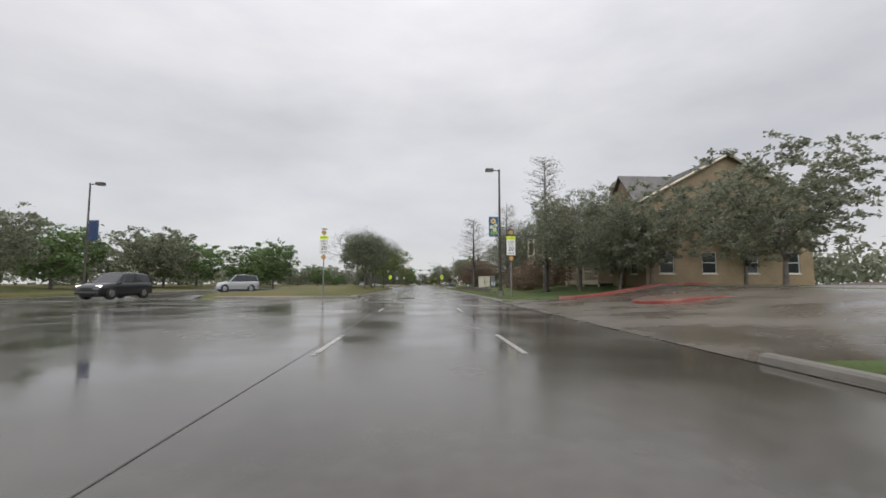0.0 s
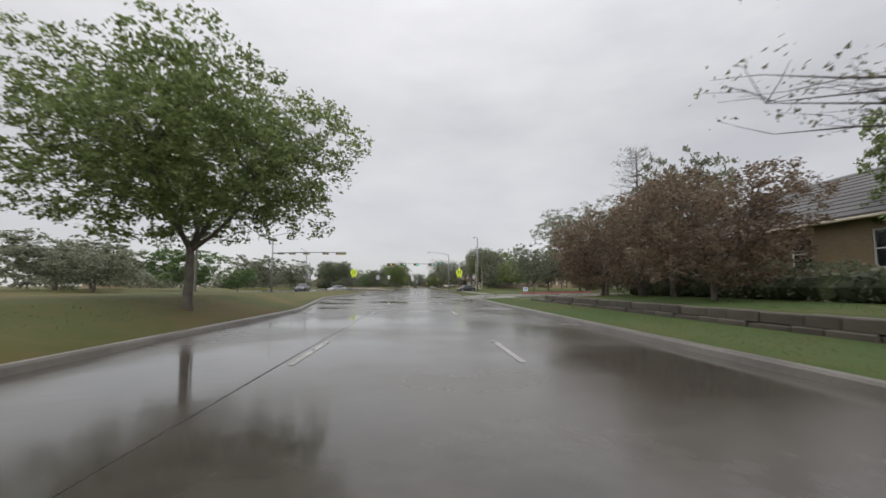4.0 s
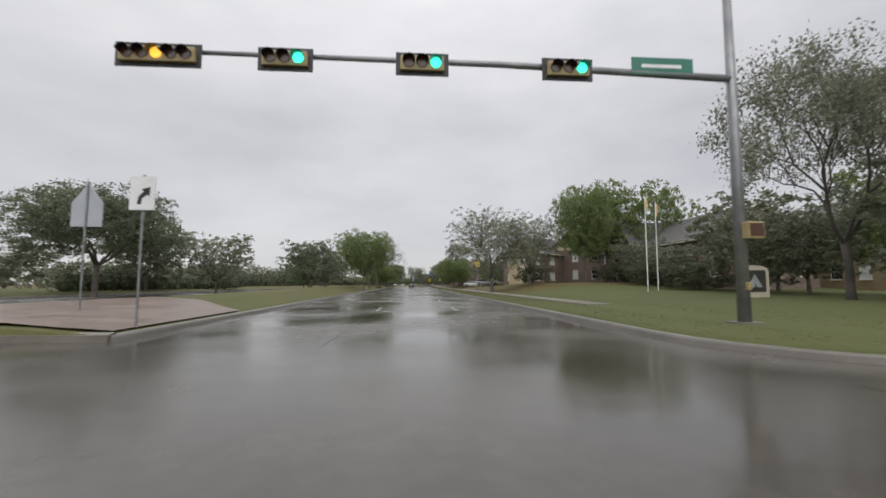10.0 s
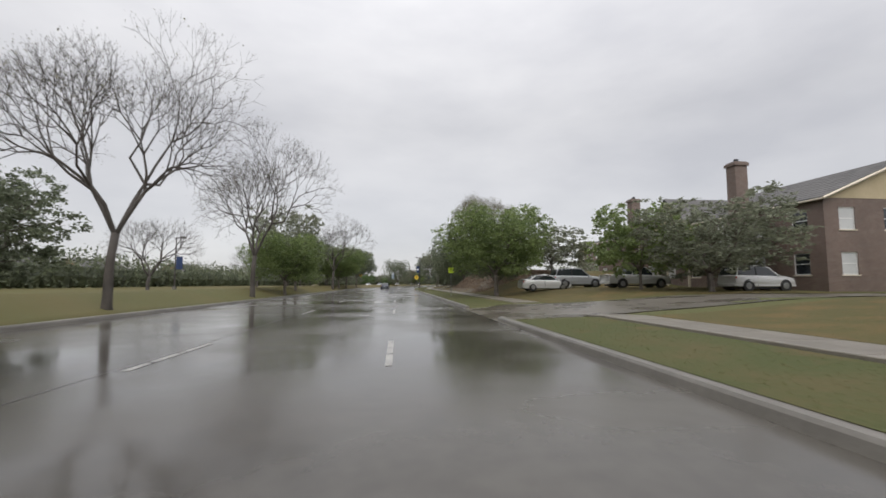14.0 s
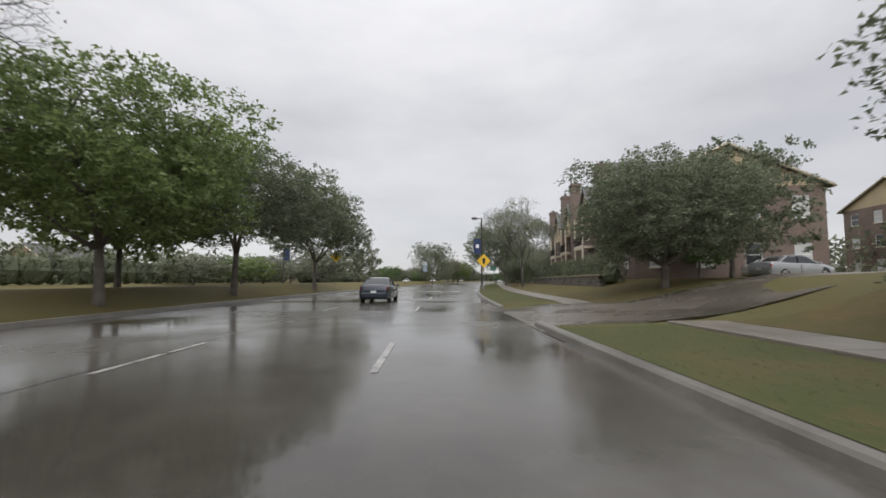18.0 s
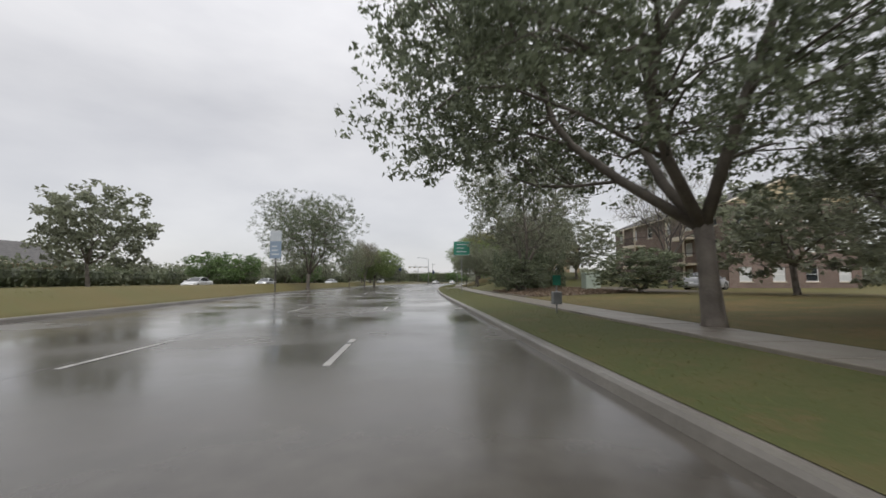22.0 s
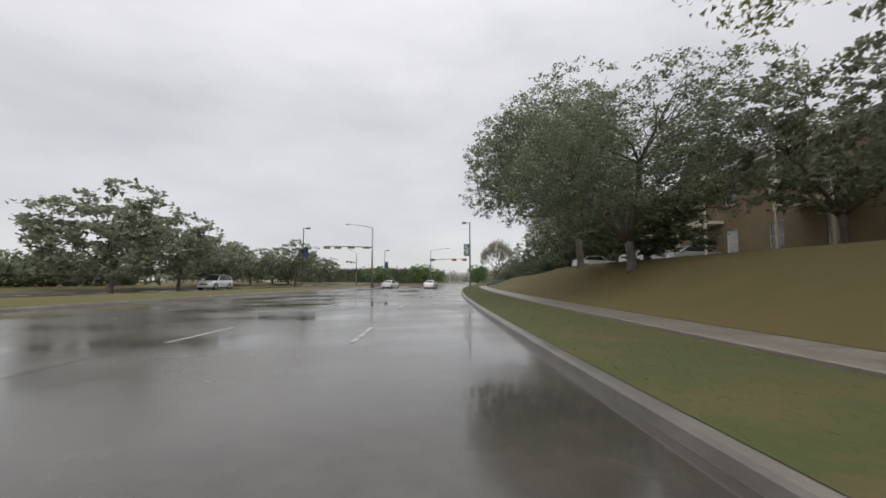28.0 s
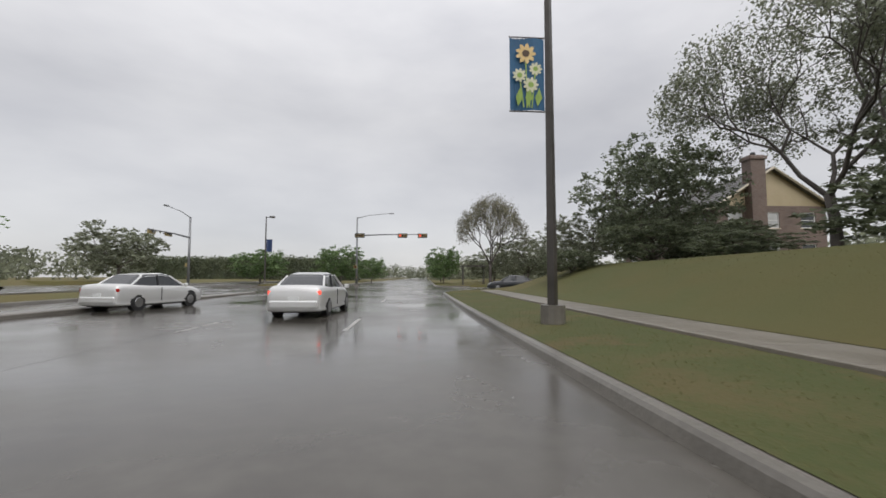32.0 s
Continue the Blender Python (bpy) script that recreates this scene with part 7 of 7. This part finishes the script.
# ---- grass along the verges ----
def blades(name, bands, mat, label, seed):
    """Short leaning blades in bands: each band gives (u0, u1, count) for a stretch of 0.34 m."""
    rng = np.random.default_rng(seed)
    root = []
    for s in np.arange(-10, 640, 0.34):
        s = float(s)
        if in_cross(s) or in_drive(s):
            continue
        for u0, u1, n in bands(s):
            for _ in range(n):
                u = u0 + (u1 - u0) * rng.random() + flare(s) * (u0 > 0)
                q = s + 0.34 * rng.random()
                root.append(tuple(P(q, u, G(q, u) + 0.03)))
    root = np.array(root)
    m = len(root)
    tilt = rng.normal(size=(m, 2)) * 0.045
    ang = rng.random(m) * 6.283
    side = np.stack([np.cos(ang), np.sin(ang), np.zeros(m)], axis=1) * (0.006 + 0.007 * rng.random(m))[:, None]
    tip = root + np.stack([tilt[:, 0], tilt[:, 1], 0.006 + 0.014 * rng.random(m)], axis=1)
    low = np.array([0, 0, 0.04])
    me = bpy.data.meshes.new(name)
    me.vertices.add(3 * m)
    me.vertices.foreach_set("co", np.stack([root - side - low, root + side - low, tip], axis=1).ravel())
    me.loops.add(3 * m)
    me.loops.foreach_set("vertex_index", np.arange(3 * m, dtype=np.int32))
    me.polygons.add(m)
    me.polygons.foreach_set("loop_start", np.arange(0, 3 * m, 3, dtype=np.int32))
    me.materials.append(mat)
    me.update(calc_edges=True)
    tagged(new(name, me), label, "grass", kind="stuff")


blades("verge_grass", lambda s: ((RIGHT + 0.25, 8.4, 60),), VERGEBLADE, "short wet spring grass on the verges", 9)
blades("lawn_grass", lambda s: ((10.1, 13.0, 30), (13.0, 19.0, 34 if 440 < s < 596 else 0), (left_kerb(s) - 3.0, left_kerb(s) - 0.25, 22 if not -12 < s < 29 else 0)), BLADE, "short wet dormant grass on lawns and median", 10)


def tufts(name, s0, s1, u0, u1, n, size, mat, label, lift=0.03):
    rng = np.random.default_rng(int(s0 * 3 + u0))
    pts = []
    while len(pts) < n:
        s, u = s0 + (s1 - s0) * rng.random(), u0 + (u1 - u0) * rng.random()
        if not in_drive(s) and (mat is BROWN or rng.random() < 0.45 + 0.55 * math.sin(s * 1.3 + u * 2.1) * math.sin(u * 1.7 - s * 0.6)):
            pts.append(tuple(P(s, u, G(s, u) + lift + 0.05 * rng.random())))
    tagged(new(name, leaf_mesh(name, pts, size, mat, rng)), label, "groundcover", kind="stuff")


tufts("groundcover_leaves", 299, 323, 10.6, 22, 22000, 0.17, BROWN, "brown leafy groundcover on the slope", 0.05)
tufts("groundcover_leaves", 424, 440, 10.8, 18, 6000, 0.16, BROWN, "brown leafy groundcover under the oaks", 0.05)

# ---- retaining wall and pavement, piece by piece ----
rw = tagged(thing("retaining_wall", "low brown stone retaining wall along the lawn", "wall", kind="structure"))
STONES = []
for k, (a, h) in enumerate(((1.1, 0.3), (0.85, 0.3), (1.3, 0.28))):
    STONES.append((a, Build().box(-0.16, 0.16, 0.02, a - 0.02, 0.01, h - 0.01, 0.03).mesh("stone", STONE)))
for course in range(2):
    s, k = (51.0, 55.0)[course], course
    while s < (104.5, 101)[course]:
        a, me = STONES[k % 3]
        st = new("stone", me)
        st.parent = rw
        st.matrix_basis = at(s, 8.9 + 0.03 * course + 0.02 * ((k * 7) % 3), G(s, 8.9) - 0.14 + 0.29 * course)
        s, k = s + a, k + 1
rw2 = tagged(thing("retaining_wall", "brown stone garden wall with a pale coping before the apartments", "wall", kind="structure"))
for course in range(3):
    s, k = 357.0 + course * 0.4, course
    while s < 399:
        q, me = STONES[k % 3]
        st = new("stone", me)
        st.parent = rw2
        st.matrix_basis = at(s, 14.25 + 0.03 * course + 0.02 * ((k * 7) % 3), G(s, 14.3) - 0.1 + 0.29 * course)
        s, k = s + q, k + 1
cope = Build().box(-0.22, 0.22, 0.01, 1.79, 0.0, 0.09, 0.015).mesh("coping_stone", MOSSY)
for k in range(23):
    st = new("coping_stone", cope)
    st.parent = rw2
    st.matrix_basis = at(357.2 + k * 1.8, 14.3, G(357.2 + k * 1.8, 14.3) + 0.77)
pv = tagged(new("pavement"), "wet tan concrete pavement slabs beside the road", "pavement", kind="structure")
slab_mesh = Build().box(-0.72, 0.72, 0.008, 1.492, -0.1, 0.05, 0.012).mesh("slab", SLAB)
slabs = 0
for a, b in ((128, 156), (200, 596)):
    s = a + 0.0
    while s < b - 1.5:
        if not in_drive(s) and not in_drive(s + 1.5) and not in_cross(s):
            sl = new("slab", slab_mesh)
            sl.parent = pv
            z0, z1 = G(s, 9.3), G(s + 1.5, 9.3)
            sl.matrix_basis = at(s, 9.3, z0) @ pose(0, 0, 0, math.degrees(math.atan2(z1 - z0, 1.5)), 0, 0)
            slabs += 1
        s += 1.5

# ---- filling station canopy beyond the junction ----
fc = thing("fuel_canopy", "white filling station canopy on a flared column", "canopy")
fc.matrix_basis = at(222, 60)
part("canopy_roof", Build().box(-4.2, 4.2, -3.5, 3.5, 4.3, 5.0, 0.05), WHITE, fc)
for x in (-0.9, 0.9):
    part("column", Build().add([(x + p * k, q * k, z) for z, k in ((-0.4, 0.7), (2.0, 0.6), (4.3, 1.1)) for p, q in ((-1, -1), (1, -1), (1, 1), (-1, 1))], [(3, 2, 1, 0), (8, 9, 10, 11)] + [(r * 4 + k, r * 4 + (k + 1) % 4, r * 4 + 4 + (k + 1) % 4, r * 4 + 4 + k) for r in (0, 1) for k in range(4)]), CREAM, fc)

# ---- median nose between the turning lane and the oncoming side ----
nose = [(564 + 0.0, -9.25)] + [(564.6 + 1.2 * k, -9.25 + w) for w in (0.42,) for k in range(27)] + [(596.5, -9.25)] + [(564.6 + 1.2 * k, -9.67) for k in range(26, -1, -1)]
n = len(nose)
nv = [tuple(P(s, -9.25 + (u + 9.25) * k, z)) for z, k in ((-0.1, 1.0), (0.11, 0.97), (0.15, 0.85)) for s, u in nose]
tagged(new("median_nose", Build().add(nv, [(r * n + k, r * n + (k + 1) % n, r * n + n + (k + 1) % n, r * n + n + k) for r in (0, 1) for k in range(n)] + [tuple(2 * n + k for k in range(n))]).mesh("median_nose", KERB)), "narrow raised concrete median on the wet road", "median", kind="structure")
